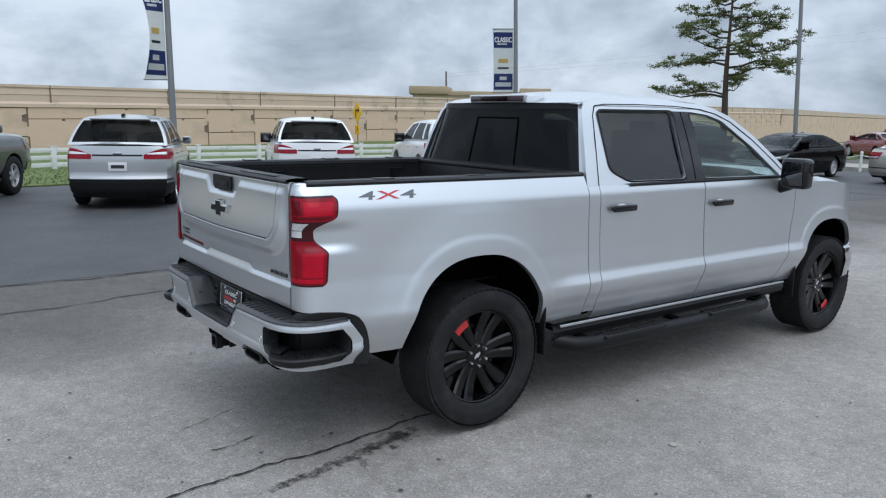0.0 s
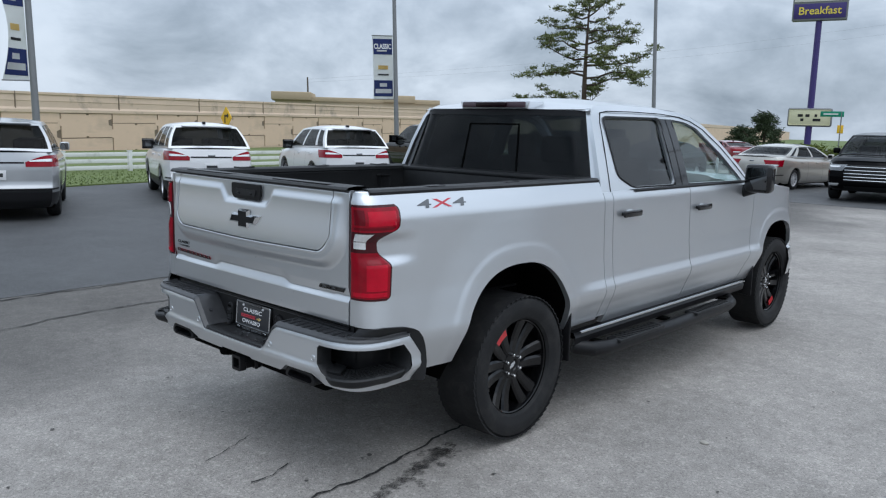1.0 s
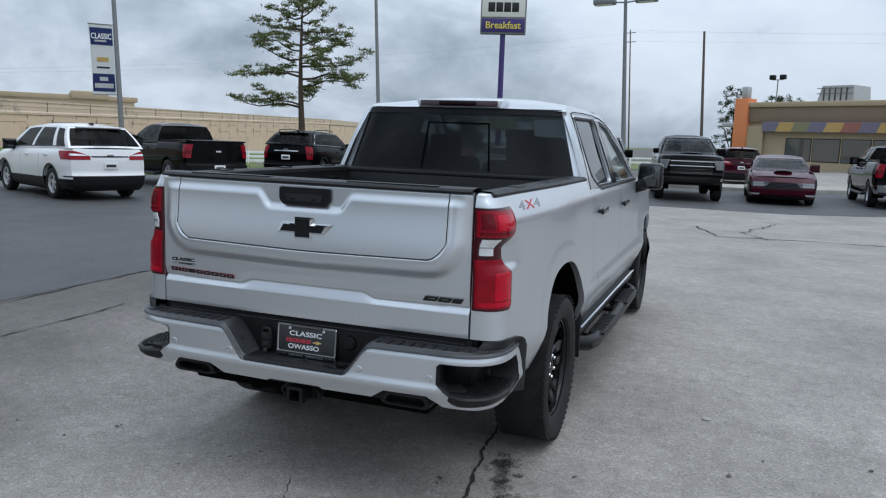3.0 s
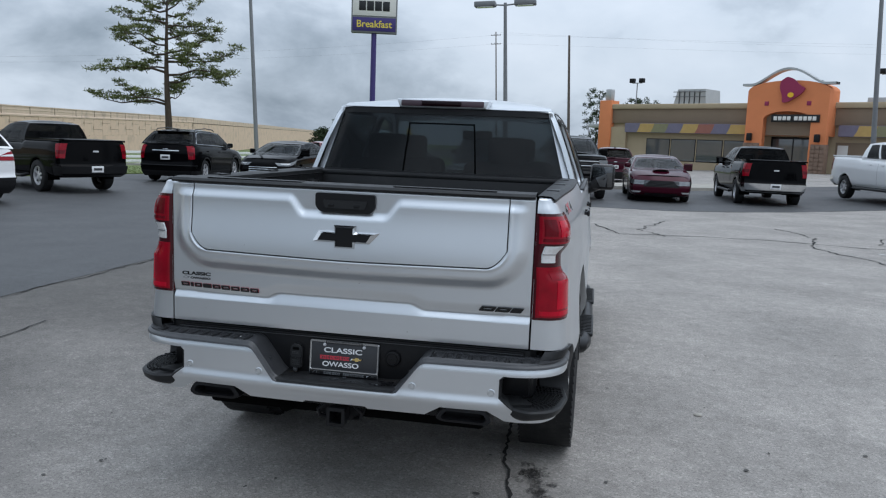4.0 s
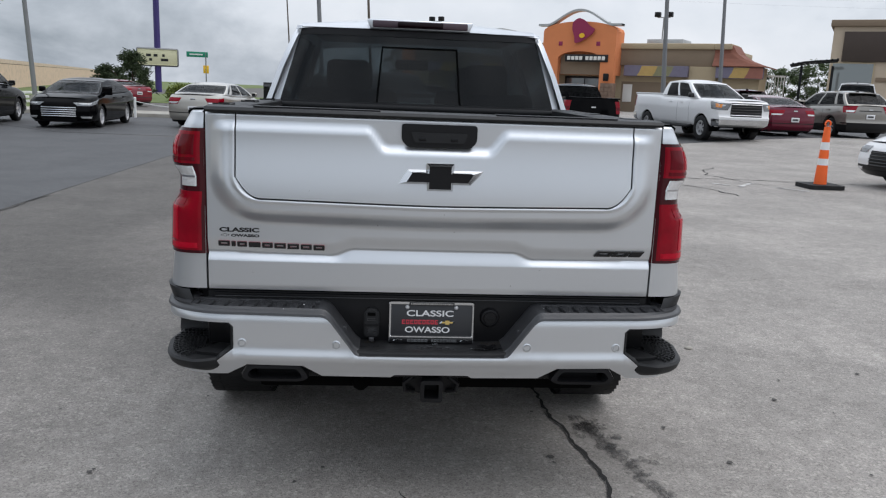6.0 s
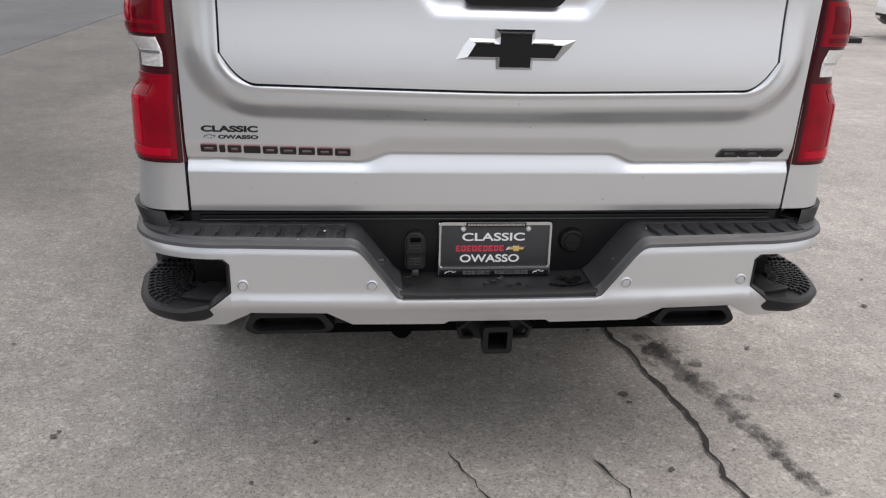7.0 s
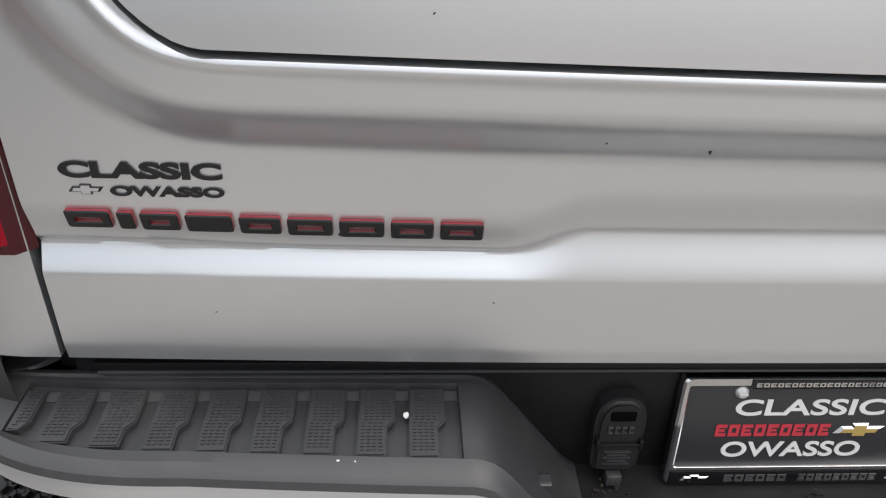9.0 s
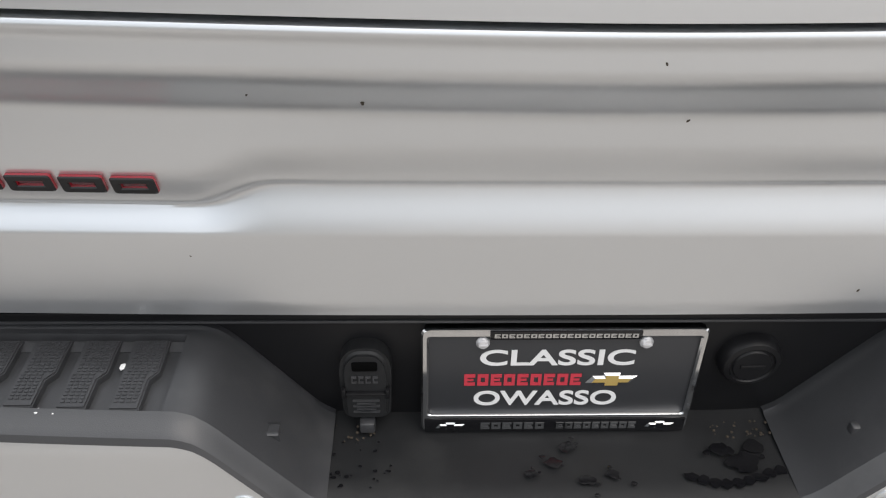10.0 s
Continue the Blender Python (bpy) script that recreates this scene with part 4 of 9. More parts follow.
def lamp_patch(sx, s0, s1, z0, z1, off, ns, nz, edge=True):
    """A piece of the lamp's outer surface; s runs from the tailgate gap (0) to the lamp's outer edge (1)."""
    bm = bmesh.new()
    rows = []
    for j in range(nz + 1):
        z = lerp(z0, z1, j / nz)
        far = lamp_edge(z)
        row = []
        for i in range(ns + 1):
            s = -0.078 + (far + 0.078) * lerp(s0, s1, i / ns)
            x, y, _ = bed_point(sx, s, z)
            o = off
            row.append((x + sx * o * smooth01(-0.06, 0.1, s) * 0.9, y - o * smooth01(0.14, 0.0, s), z))
        rows.append(row)
    sheet(bm, rows, flip=sx > 0)
    if edge:
        es = [e for e in bm.edges if e.is_boundary]
        r = bmesh.ops.extrude_edge_only(bm, edges=es)
        for v in r["geom"]:
            if isinstance(v, bmesh.types.BMVert):
                v.co.x -= sx * 0.016
                v.co.y += 0.014
    bmesh.ops.recalc_face_normals(bm, faces=bm.faces)
    return bm


for sx in (1, -1):
    lamp = part("tail_lamp", lamp_patch(sx, 0.0, 1.0, 0.934, 1.368, 0.007, 22, 64), RED_DARK, truck, "red tail lamp with a clear reversing lens", 50)
    part("brake_lens", lamp_patch(sx, 0.014, 0.960, 0.945, 1.152, 0.010, 26, 28), RED_LENS, lamp, angle=50)
    part("brake_bar", lamp_patch(sx, 0.055, 0.90, 0.953, 0.972, 0.0124, 18, 4), RED_GLOW, lamp, angle=50)
    part("brake_panel", lamp_patch(sx, 0.42, 0.90, 0.980, 1.098, 0.0120, 12, 14), RED_GLOW, lamp, angle=50)
    part("brake_crown", lamp_patch(sx, 0.30, 0.95, 1.104, 1.136, 0.0122, 14, 6), RED_LENS, lamp, "", angle=50)
    rev = part("reverse_lens", lamp_patch(sx, 0.11, 0.62, 1.170, 1.238, 0.0100, 16, 12), CLEAR_LENS, lamp, angle=50)
    part("lens_rib", lamp_patch(sx, 0.115, 0.61, 1.200, 1.207, 0.0112, 12, 2), CHROME, rev, angle=50)
    part("upper_lens", lamp_patch(sx, 0.014, 0.960, 1.247, 1.357, 0.010, 26, 20), RED_LENS, lamp, angle=50)
    part("upper_element", lamp_patch(sx, 0.40, 0.90, 1.275, 1.340, 0.0120, 16, 8), RED_GLOW, lamp, angle=50)
    part("upper_element", lamp_patch(sx, 0.06, 0.90, 1.256, 1.268, 0.0120, 16, 3), RED_MID, lamp, angle=50)
    part("upper_shade", lamp_patch(sx, 0.07, 0.33, 1.278, 1.346, 0.0116, 8, 8), RED_MID, lamp, angle=50)
    # bright edge of the gap beside the gate
    part("corner_filler", bbox(sx * 0.788, sx * 0.83, 0.05, 0.10, 0.80, 1.40, 0.004), BLACK_SATIN, truck)

# ---- rear bumper ----
def bump_pt(s):
    """Plan of the bumper's face by distance from the middle: flat across, then round the corner and forward."""
    s = abs(s)
    if s < 0.66:
        return s, -0.122 + 0.020 * (s / 0.66) ** 2
    t = min(1.0, (s - 0.66) / 0.36)
    a = t * math.pi / 2
    x, y = 0.66 + 0.285 * math.sin(a) ** 0.92, -0.102 + 0.205 * (1 - math.cos(a)) ** 1.2
    if s > 1.02:
        y += s - 1.02
        x += 0.004
    return x, y


def bump_pos(s, z, off=0.0):
    if abs(s) > 1.05:
        s += (1 if s > 0 else -1) * 0.07 * min(1.0, max(0.0, (0.735 - z) / 0.09)) * (0.35 + 0.65 * smooth01(0.52, 0.62, z)) * min(1.0, (abs(s) - 1.05) / 0.09)
    x, y = bump_pt(s)
    a = min(1.0, max(0.0, (abs(s) - 0.66) / 0.36)) * math.pi / 2
    o = off + 0.010 * smooth01(0.56, 0.60, z) * smooth01(0.63, 0.59, z) - 0.030 * smooth01(0.585, 0.50, z) - 0.010 * smooth01(0.72, 0.76, z)
    x, y = x + o * math.sin(a), y - o * math.cos(a)
    return (x if s > 0 else -x, y, z)


def b_top(s):
    return float(np.interp(abs(s), (0, 0.255, 0.268, 0.355, 0.366, 0.7, 1.24), (0.605, 0.605, 0.610, 0.732, 0.746, 0.750, 0.754)))


def b_low(s):
    return float(np.interp(abs(s), (0, 0.13, 0.14, 0.385, 0.45, 0.645, 0.70, 0.85, 1.24), (0.530, 0.530, 0.520, 0.520, 0.563, 0.563, 0.520, 0.512, 0.520)))


HOLE_A, HOLE_B = 0.679, 1.120


def hole_lo(s):
    return float(np.interp(abs(s), (HOLE_A, 0.735, 0.79, 1.10, HOLE_B), (0.622, 0.562, 0.545, 0.545, 0.585)))


def hole_hi(s):
    return float(np.interp(abs(s), (HOLE_A, 0.690, 1.11, HOLE_B), (0.700, 0.714, 0.712, 0.665)))


bumper = part("rear_bumper", bbox(-0.62, 0.62, -0.05, 0.0, 0.50, 0.60, 0.01), BLACK_SATIN, truck, "black bumper beam")


def bump_strip(name, ss, lo, hi, nz, material, off=0.0, turn=0.03):
    bm = bmesh.new()
    rows = [[bump_pos(s, lerp(lo(s), hi(s), j / nz), off) for s in ss] for j in range(nz + 1)]
    sheet(bm, rows)
    es = [e for e in bm.edges if e.is_boundary]
    r = bmesh.ops.extrude_edge_only(bm, edges=es)
    for v in r["geom"]:
        if isinstance(v, bmesh.types.BMVert):
            v.co.y += turn
            v.co.x *= 0.985 if abs(v.co.x) > 0.8 else 1.0
    bmesh.ops.recalc_face_normals(bm, faces=bm.faces)
    return part(name, bm, material, bumper, angle=45)


mid = sorted(set([round(v, 4) for v in np.linspace(-HOLE_A, HOLE_A, 110)] + [-0.366, -0.355, -0.268, -0.255, 0.255, 0.268, 0.355, 0.366, 0.385, 0.45, 0.645, -0.385, -0.45, -0.645]))
bump_strip("face_bar", mid, b_low, b_top, 22, SILVER)
for sx in (1, -1):
    ss = [sx * v for v in np.linspace(HOLE_A, HOLE_B, 40)][::sx]
    bump_strip("face_bar", ss, hole_hi, b_top, 6, SILVER)
    bump_strip("face_bar", ss, b_low, hole_lo, 6, SILVER)
    ss = [sx * v for v in np.linspace(HOLE_B, 1.165, 6)][::sx]
    bump_strip("face_bar", ss, b_low, b_top, 14, SILVER)
    # black cover between the bumper and the body: along the pad, round the corner and down the end
    bm = bmesh.new()
    rows = []
    cover = [(lerp(0.80, 1.02, k / 10), 0.764, lerp(-0.055, 0.10, k / 10), lerp(0.803, 0.811, k / 10)) for k in range(11)]
    cover += [(1.07, 0.765, 0.15, 0.806), (1.12, 0.764, 0.195, 0.799), (1.155, 0.762, 0.233, 0.789), (1.164, 0.752, 0.262, 0.779), (1.165, 0.735, 0.287, 0.764), (1.165, 0.710, 0.312, 0.732), (1.165, 0.680, 0.333, 0.692), (1.165, 0.640, 0.347, 0.648), (1.165, 0.590, 0.353, 0.600), (1.165, 0.545, 0.348, 0.550), (1.165, 0.515, 0.337, 0.510)]
    for u, za, v, zc in cover:
        c = Vector(bed_point(sx, v, zc))
        a = Vector(bump_pos(sx * u, za, -0.008)).lerp(Vector((c.x, c.y, za)), 0.62 * smooth01(1.10, 0.92, u))
        c.x = sx * (max(abs(c.x), 0.945 * smooth01(1.05, 1.15, u)) + 0.012)
        side = smooth01(0.86, 1.02, u)
        out = Vector((sx * side, -(1 - side), 0))
        rows.append([a - out * 0.02 - Vector((0, 0, 0.004)), a + out * 0.002, a.lerp(c, 0.25) + out * 0.004, a.lerp(c, 0.75) + out * 0.003, c + out * 0.001, c - out * 0.025])
    sheet(bm, rows, flip=sx > 0)
    bmesh.ops.recalc_face_normals(bm, faces=bm.faces)
    part("corner_cover", bm, BLACK_PLASTIC, bumper, "black plastic cover round the bumper end", 50)
    # corner step pocket
    bm = bmesh.new()
    ss = [sx * v for v in np.linspace(HOLE_A - 0.01, HOLE_B + 0.01, 30)][::sx]
    rows = []
    for z, o in ((0.730, -0.006), (0.722, -0.02), (0.715, -0.125), (0.58, -0.135), (0.572, -0.12)):
        rows.append([bump_pos(s, z, o) for s in ss])
    sheet(bm, rows)
    bmesh.ops.recalc_face_normals(bm, faces=bm.faces)
    part("step_pocket", bm, BLACK_SATIN, bumper)
    bm = bmesh.new()
    ss = [sx * v for v in np.linspace(0.715, HOLE_B, 30)][::sx]

    def edge_off(s):
        return -0.030 * smooth01(0.775, 0.715, abs(s)) + 0.023 * smooth01(1.15, 1.02, abs(s)) + 0.032 * smooth01(0.66, 0.77, abs(s)) * smooth01(0.98, 0.82, abs(s)) - 0.016
    rows = []
    for z, o, k in ((0.530, -0.02, 0.7), (0.545, -0.002, 1), (0.556, 0.004, 1), (0.578, 0.0, 1), (0.586, -0.010, 1), (0.588, -0.022, 1), (0.586, -0.135, 0.0), (0.545, -0.15, 0.0)):
        rows.append([bump_pos(s, z, o + k * edge_off(s)) for s in ss])
    sheet(bm, rows)
    bmesh.ops.recalc_face_normals(bm, faces=bm.faces)
    part("corner_step", bm, BLACK_PLASTIC, bumper, "black ribbed corner step")
    # grip teeth: short chevrons in columns
    bm = bmesh.new()
    for i in range(14):
        s = lerp(0.812, 1.085, i / 13)
        for j in range(8):
            o = -0.034 + edge_off(s) - j * 0.0140
            px, py, _ = bump_pos(sx * (s + 0.004 * (j % 2)), 0.60, o)
            qx, qy, _ = bump_pos(sx * (s + 0.01), 0.60, o)
            turn = math.atan2(qy - py, qx - px)
            for g in (1, -1):
                m = Matrix.Translation((px, py, 0.5885)) @ Matrix.Rotation(turn + math.pi / 2, 4, "Z") @ Matrix.Translation((g * 0.0042, 0, 0)) @ Matrix.Rotation(g * 0.75, 4, "Z")
                box(bm, -0.0058, 0.0058, -0.0026, 0.0026, -0.003, 0.0062, m=m)
    tagged(part("step_tread", bm, BLACK_PLASTIC, bumper), kind="stuff")
    # black liner along the inner rim of the pocket, sloping inwards
    bm = bmesh.new()
    edge = [(0.705, 0.7145), (0.690, 0.7140), (HOLE_A, 0.7000), (HOLE_A, 0.622), (0.706, 0.593), (0.735, 0.562), (0.79, 0.5455), (0.86, 0.5445)]
    lining = []
    for k, o, dz, ds in ((0, 0.001, 0, 0), (1, 0.002, 0.003, 0.003), (2, -0.012, 0.009, 0.010), (3, -0.080, 0.011, 0.012)):
        row = []
        for q, (a, z) in enumerate(edge):
            up = -1 if q < 2 else 1 if q > 3 else 0
            row.append(bump_pos(sx * (a + ds * (1.0 if 1 <= q <= 5 else 0.4)), z + up * dz * (0.3 if q < 2 else 1.0), o))
        lining.append(row)
    sheet(bm, lining)
    bmesh.ops.recalc_face_normals(bm, faces=bm.faces)
    part("pocket_liner", bm, BLACK_PLASTIC, bumper, "", 50)
    bm = bmesh.new()
    edge = [(1.0, 0.5455, 0, 1), (1.10, 0.5455, 0, 1), (HOLE_B, 0.585, -1, 0.5), (HOLE_B, 0.665, -1, -0.5), (1.11, 0.712, -0.5, -1), (1.0, 0.7125, 0, -1), (0.85, 0.7130, 0, -1), (0.705, 0.7140, 0, -1)]
    sheet(bm, [[bump_pos(sx * (a + k * ds), z + k * dz, o) for a, z, ds, dz in edge] for o, k in ((-0.002, -0.002), (0.0015, 0.002), (-0.014, 0.007), (-0.075, 0.010), (-0.125, 0.010))])
    bmesh.ops.recalc_face_normals(bm, faces=bm.faces)
    part("pocket_liner", bm, BLACK_PLASTIC, bumper, "", 50)
    # smooth black block between the liner and the teeth
    bm = bmesh.new()
    sheet(bm, [[bump_pos(sx * a, z, o) for a in np.linspace(0.690, 0.795, 6)] for z, o in ((0.552, -0.012), (0.600, -0.016), (0.6035, -0.024), (0.6035, -0.120))])
    bmesh.ops.recalc_face_normals(bm, faces=bm.faces)
    part("step_block", bm, BLACK_PLASTIC, bumper, "", 40)
    # top step pad: a shelf with a rolled lip, a sunk tread field, and a slope down into the well
    bm = bmesh.new()
    rows = []
    for s in sorted([float(v) for v in np.linspace(0.255, 1.150, 94)] + [0.3985, 0.400, 0.809, 0.8105]):
        zt = float(np.interp(s, (0.255, 0.262, 0.275, 0.355, 0.368, 0.385, 1.25), (0.618, 0.622, 0.634, 0.742, 0.755, 0.7622, 0.7665)))
        x, y = bump_pt(s)
        a = min(1.0, max(0.0, (s - 0.66) / 0.36)) * math.pi / 2
        n = Vector((math.sin(a), -math.cos(a), 0))
        inner = Vector((x, 0.028, 0)) if s < 0.80 else Vector((lerp(x, 0.80, min(1, (s - 0.80) / 0.22)), lerp(0.028, y, max(0.0, (s - 0.92) / 0.25)) if s > 0.92 else 0.028, 0))
        if s > 1.0:
            inner = Vector((0.86, min(y, 0.5), 0))
        p = Vector((x, y, 0))
        sunk = -0.0090 if 0.3995 < s < 0.8095 else 0.0
        row = []
        for t, dz in ((-0.006, -0.018), (-0.003, -0.010), (0.003, -0.005), (0.010, -0.002)):
            q = p - n * t
            row.append((sx * q.x, q.y, zt + dz))
        for t, low in ((0.125, 0), (0.138, 1), (0.4, 1), (0.7, 1), (0.835, 1), (0.848, 0), (0.90, 0), (0.93, 0), (1.0, 0)):
            q = p.lerp(inner, t)
            rim = 0.002 if t == 0.93 else 0.0
            row.append((sx * q.x, q.y, zt + 0.005 + low * sunk + rim + (0.02 * smooth01(0.95, 1.1, s) if t > 0.5 else 0)))
        rows.append(row)
    sheet(bm, rows, flip=sx < 0)
    bmesh.ops.recalc_face_normals(bm, faces=bm.faces)
    part("step_pad", bm, PAD_PLASTIC, bumper, "black plastic bumper step pad with sunk tread channels", 24)
    # lands between the channels: jogged outer edge, rows of fine dashes on top
    for k in range(9):
        xc = 0.408 + 0.0505 * k
        zl = 0.7672 + 0.0012 * (k / 7)
        yf = float(np.interp(xc, (0.4, 0.66, 0.77, 0.812), (-0.0945, -0.0835, -0.0720, -0.0560)))
        wide = 0.0505 if k < 8 else 0.034
        bm = bmesh.new()
        prism(bm, [(0.0145, yf), (wide - 0.007, yf), (wide - 0.007, -0.001), (0.007, -0.001), (0.007, -0.046), (0.0145, -0.056)], lambda u, v, d: (sx * (xc + u), v, zl - d), 0.0105)
        bmesh.ops.bevel(bm, geom=[e for e in bm.edges if all(v.co.z > zl - 0.001 for v in e.verts)], offset=0.0016, segments=2, affect="EDGES")
        for row in range(21):
            v = -0.0055 - row * 0.0044
            if v < yf + 0.006:
                break
            u0, cols = (0.0125, 5) if v > -0.048 else (0.0205, 4)
            for col in range(cols):
                u = u0 + col * 0.0058 + random.uniform(-0.0003, 0.0003)
                if u < wide - 0.012:
                    box(bm, sx * (xc + u - 0.0019), sx * (xc + u + 0.0019), v - 0.0010, v + 0.0010, zl - 0.0005, zl + 0.0011)
        part("tread_land", bm, PAD_PLASTIC, bumper, "", 40)
        # raised back stop of the channel
        bm = bmesh.new()
        prism(bm, [(-0.0075, -0.012), (0.0075, -0.012), (0.0075, -0.001), (-0.0075, -0.001)], lambda u, v, d: (sx * (xc + u), v, zl - 0.0070 + (v + 0.012) * 0.25 - d), 0.004)
        part("channel_stop", bm, PAD_PLASTIC, bumper, "", 40)
    # stay under the body corner, behind the pad's end
    bm = bmesh.new()
    sheet(bm, [[(sx * x, y, z) for x, y in ((0.782, 0.070), (0.786, 0.040), (0.796, 0.034), (0.820, 0.040), (0.824, 0.075))] for z in (0.765, 0.800, 0.815)])
    bmesh.ops.recalc_face_normals(bm, faces=bm.faces)
    part("corner_stay", bm, BLACK_SATIN, bumper, "", 40)
    # park sensors
    for u, z in ((0.3345, 0.644), (0.659, 0.643)):
        x, y, _ = bump_pos(sx * u, z)
        bm = bmesh.new()
        lathe(bm, [(0.0155, 0.004), (0.0155, -0.0015), (0.0125, -0.003), (0.0115, -0.001)], 24, "y")
        ring = part("sensor_ring", moved(bm, Matrix.Translation((x, y, z))), SILVER, bumper)
        bm = bmesh.new()
        lathe(bm, [(0.0001, -0.0025), (0.0095, -0.0025), (0.0105, 0.001)], 20, "y")
        part("sensor", moved(bm, Matrix.Translation((x, y, z))), SILVER, ring)
    # exhaust outlet trim
    bm = bmesh.new()
    out = rounded([(-0.122, -0.022), (-0.092, -0.036), (0.098, -0.036), (0.122, -0.018), (0.098, 0.026), (-0.088, 0.026)], 0.018)
    inn = rounded([(-0.092, -0.018), (-0.078, -0.024), (0.078, -0.024), (0.094, -0.012), (0.078, 0.012), (-0.072, 0.012)], 0.014)
    rows = [[(sx * (0.548 + u * k), y, 0.535 + v * k) for u, v in poly] for poly, y, k in ((out, 0.05, 0.97), (out, -0.078, 1.0), (out, -0.096, 0.97), (inn, -0.098, 1.04), (inn, -0.088, 1.0), (inn, 0.03, 0.9))]
    sheet(bm, rows, closed=True, flip=sx < 0)
    bmesh.ops.recalc_face_normals(bm, faces=bm.faces)
    part("exhaust_outlet", bm, BLACK_SATIN, truck, "black exhaust outlet trim")
    bm = bmesh.new()
    prism(bm, inn, lambda u, v, d: (sx * (0.548 + u * 0.9), 0.0 + d, 0.535 + v * 0.9), 0.01)
    part("exhaust_pipe", bm, UNDER, truck)

# well of the bumper: floor, cheeks and back wall
bm = bmesh.new()
rows = []
for x in np.linspace(-0.275, 0.275, 40):
    yb = bump_pt(x)[1]
    zf = 0.618 + 0.004 * smooth01(0.2, 0.275, abs(x))
    rows.append([(x, yb, zf - 0.020), (x, yb + 0.003, zf - 0.004), (x, yb + 0.014, zf + 0.002), (x, yb + 0.05, zf), (x, 0.0, zf - 0.004), (x, 0.03, zf)])
sheet(bm, rows)
bmesh.ops.recalc_face_normals(bm, faces=bm.faces)
part("step_well", bm, BLACK_PLASTIC, bumper, "black bumper step well, water marked")
part("back_wall", bbox(-0.80, 0.80, 0.026, 0.045, 0.60, 0.796, 0.004), BLACK_SATIN, bumper)
part("gap_seal", bbox(-0.775, 0.775, 0.014, 0.04, 0.776, 0.790, 0.002), BLACK_SATIN, bumper)
# thin strip in paler plastic, painting the highlight on the seal's edge
part("seal_highlight", bbox(-0.772, 0.772, 0.0118, 0.016, 0.7765, 0.780, 0.001), PAD_PLASTIC, bumper)
for sx in (1, -1):
    part("moulding_clip", bbox(sx * 0.306, sx * 0.319, -0.064, -0.052, 0.676, 0.692, 0.003), PAD_PLASTIC, bumper)

# dealer plate with its frame
PLX, PLZ, PLY = 0.0015, 0.6925, 0.009
tilt = Matrix.Translation((PLX, PLY, PLZ)) @ Matrix.Rotation(radians(-4.5), 4, "X")
bm = bmesh.new()
o1 = rounded([(-0.156, -0.0775), (0.156, -0.0775), (0.156, 0.0775), (-0.156, 0.0775)], 0.010)
o2 = rounded([(-0.1475, -0.050), (0.1475, -0.050), (0.1475, 0.0665), (-0.1475, 0.0665)], 0.004)
sheet(bm, [[(u * k, y, v * k) for u, v in o] for o, y, k in ((o1, 0.008, 1.0), (o1, -0.0035, 1.0), (o1, -0.0060, 0.985), (o2, -0.0060, 1.015), (o2, -0.0045, 1.0), (o2, 0.0, 1.0))], closed=True)
bmesh.ops.recalc_face_normals(bm, faces=bm.faces)
frame_ob = part("plate_frame", moved(bm, tilt), CHROME, truck, "chrome licence plate frame")
part("plate", moved(bbox(-0.150, 0.150, -0.002, 0.003, -0.072, 0.070, 0.001), tilt), PLATE_GREY, frame_ob, "dark grey dealer plate")
part("frame_band", moved(bbox(-0.152, 0.152, -0.0078, -0.004, -0.0765, -0.0545, 0.002), tilt), BLACK_GLOSS, frame_ob)
part("frame_band", moved(bbox(-0.082, 0.082, -0.0078, -0.004, 0.0640, 0.0755, 0.001), tilt), BLACK_GLOSS, frame_ob)


def letter_bars(parent, name, n, x0, x1, z0, z1, y, material, m, deep=0.001):
    """A line of n letter-sized pieces, every other one slotted."""
    w = (x1 - x0) / n
    for k in range(n):
        a, b = x0 + k * w + w * 0.09, x0 + (k + 1) * w - w * 0.09
        h, e = z1 - z0, (b - a) * 0.30
        bars = [(a, b, z0, z0 + h * 0.26), (a, b, z1 - h * 0.26, z1), (a, a + e, z0 + h * 0.26, z1 - h * 0.26)]
        bars += [(b - e, b, z0 + h * 0.26, z1 - h * 0.26)] if k % 2 else [(a + e, b - e * 0.5, z0 + h * 0.42, z0 + h * 0.58)]
        bm = bmesh.new()
        for u0, u1, v0, v1 in bars:
            prism(bm, [(u0, v0), (u1, v0), (u1, v1), (u0, v1)], lambda u, v, d: (u, y - d, v), deep)
        part(name, moved(bm, m), material, parent, smooth=False)


plate_y = lambda x, z: -0.0022
word(frame_ob, "plate_writing", "CLASSIC", -0.091, 0.080, 0.023, 0.0455, plate_y, 0.0008, INK_WHITE, 0.018, tilt)
word(frame_ob, "plate_writing", "OWASSO", -0.096, 0.067, -0.0375, -0.0155, plate_y, 0.0008, INK_WHITE, 0.018, tilt)
letter_bars(frame_ob, "brand_bar", 9, -0.109, 0.025, -0.0065, 0.0100, -0.0022, INK_RED, tilt)
letter_bars(frame_ob, "brand_bar", 6, -0.088, -0.012, -0.0705, -0.0605, -0.0079, CHROME, tilt, 0.0006)
letter_bars(frame_ob, "brand_bar", 9, 0.000, 0.095, -0.0705, -0.0605, -0.0079, CHROME, tilt, 0.0006)
letter_bars(frame_ob, "brand_bar", 20, -0.078, 0.078, 0.0670, 0.0725, -0.0079, CHROME, tilt, 0.0004)
for u in (-0.122, 0.122):
    e = emblem(frame_ob, 0.0, 0.0, 0.0, 0.115, CHROME, BLACK_GLOSS, "band_emblem")
    e.matrix_local = tilt @ Matrix.Translation((u, -0.0080, -0.0655))
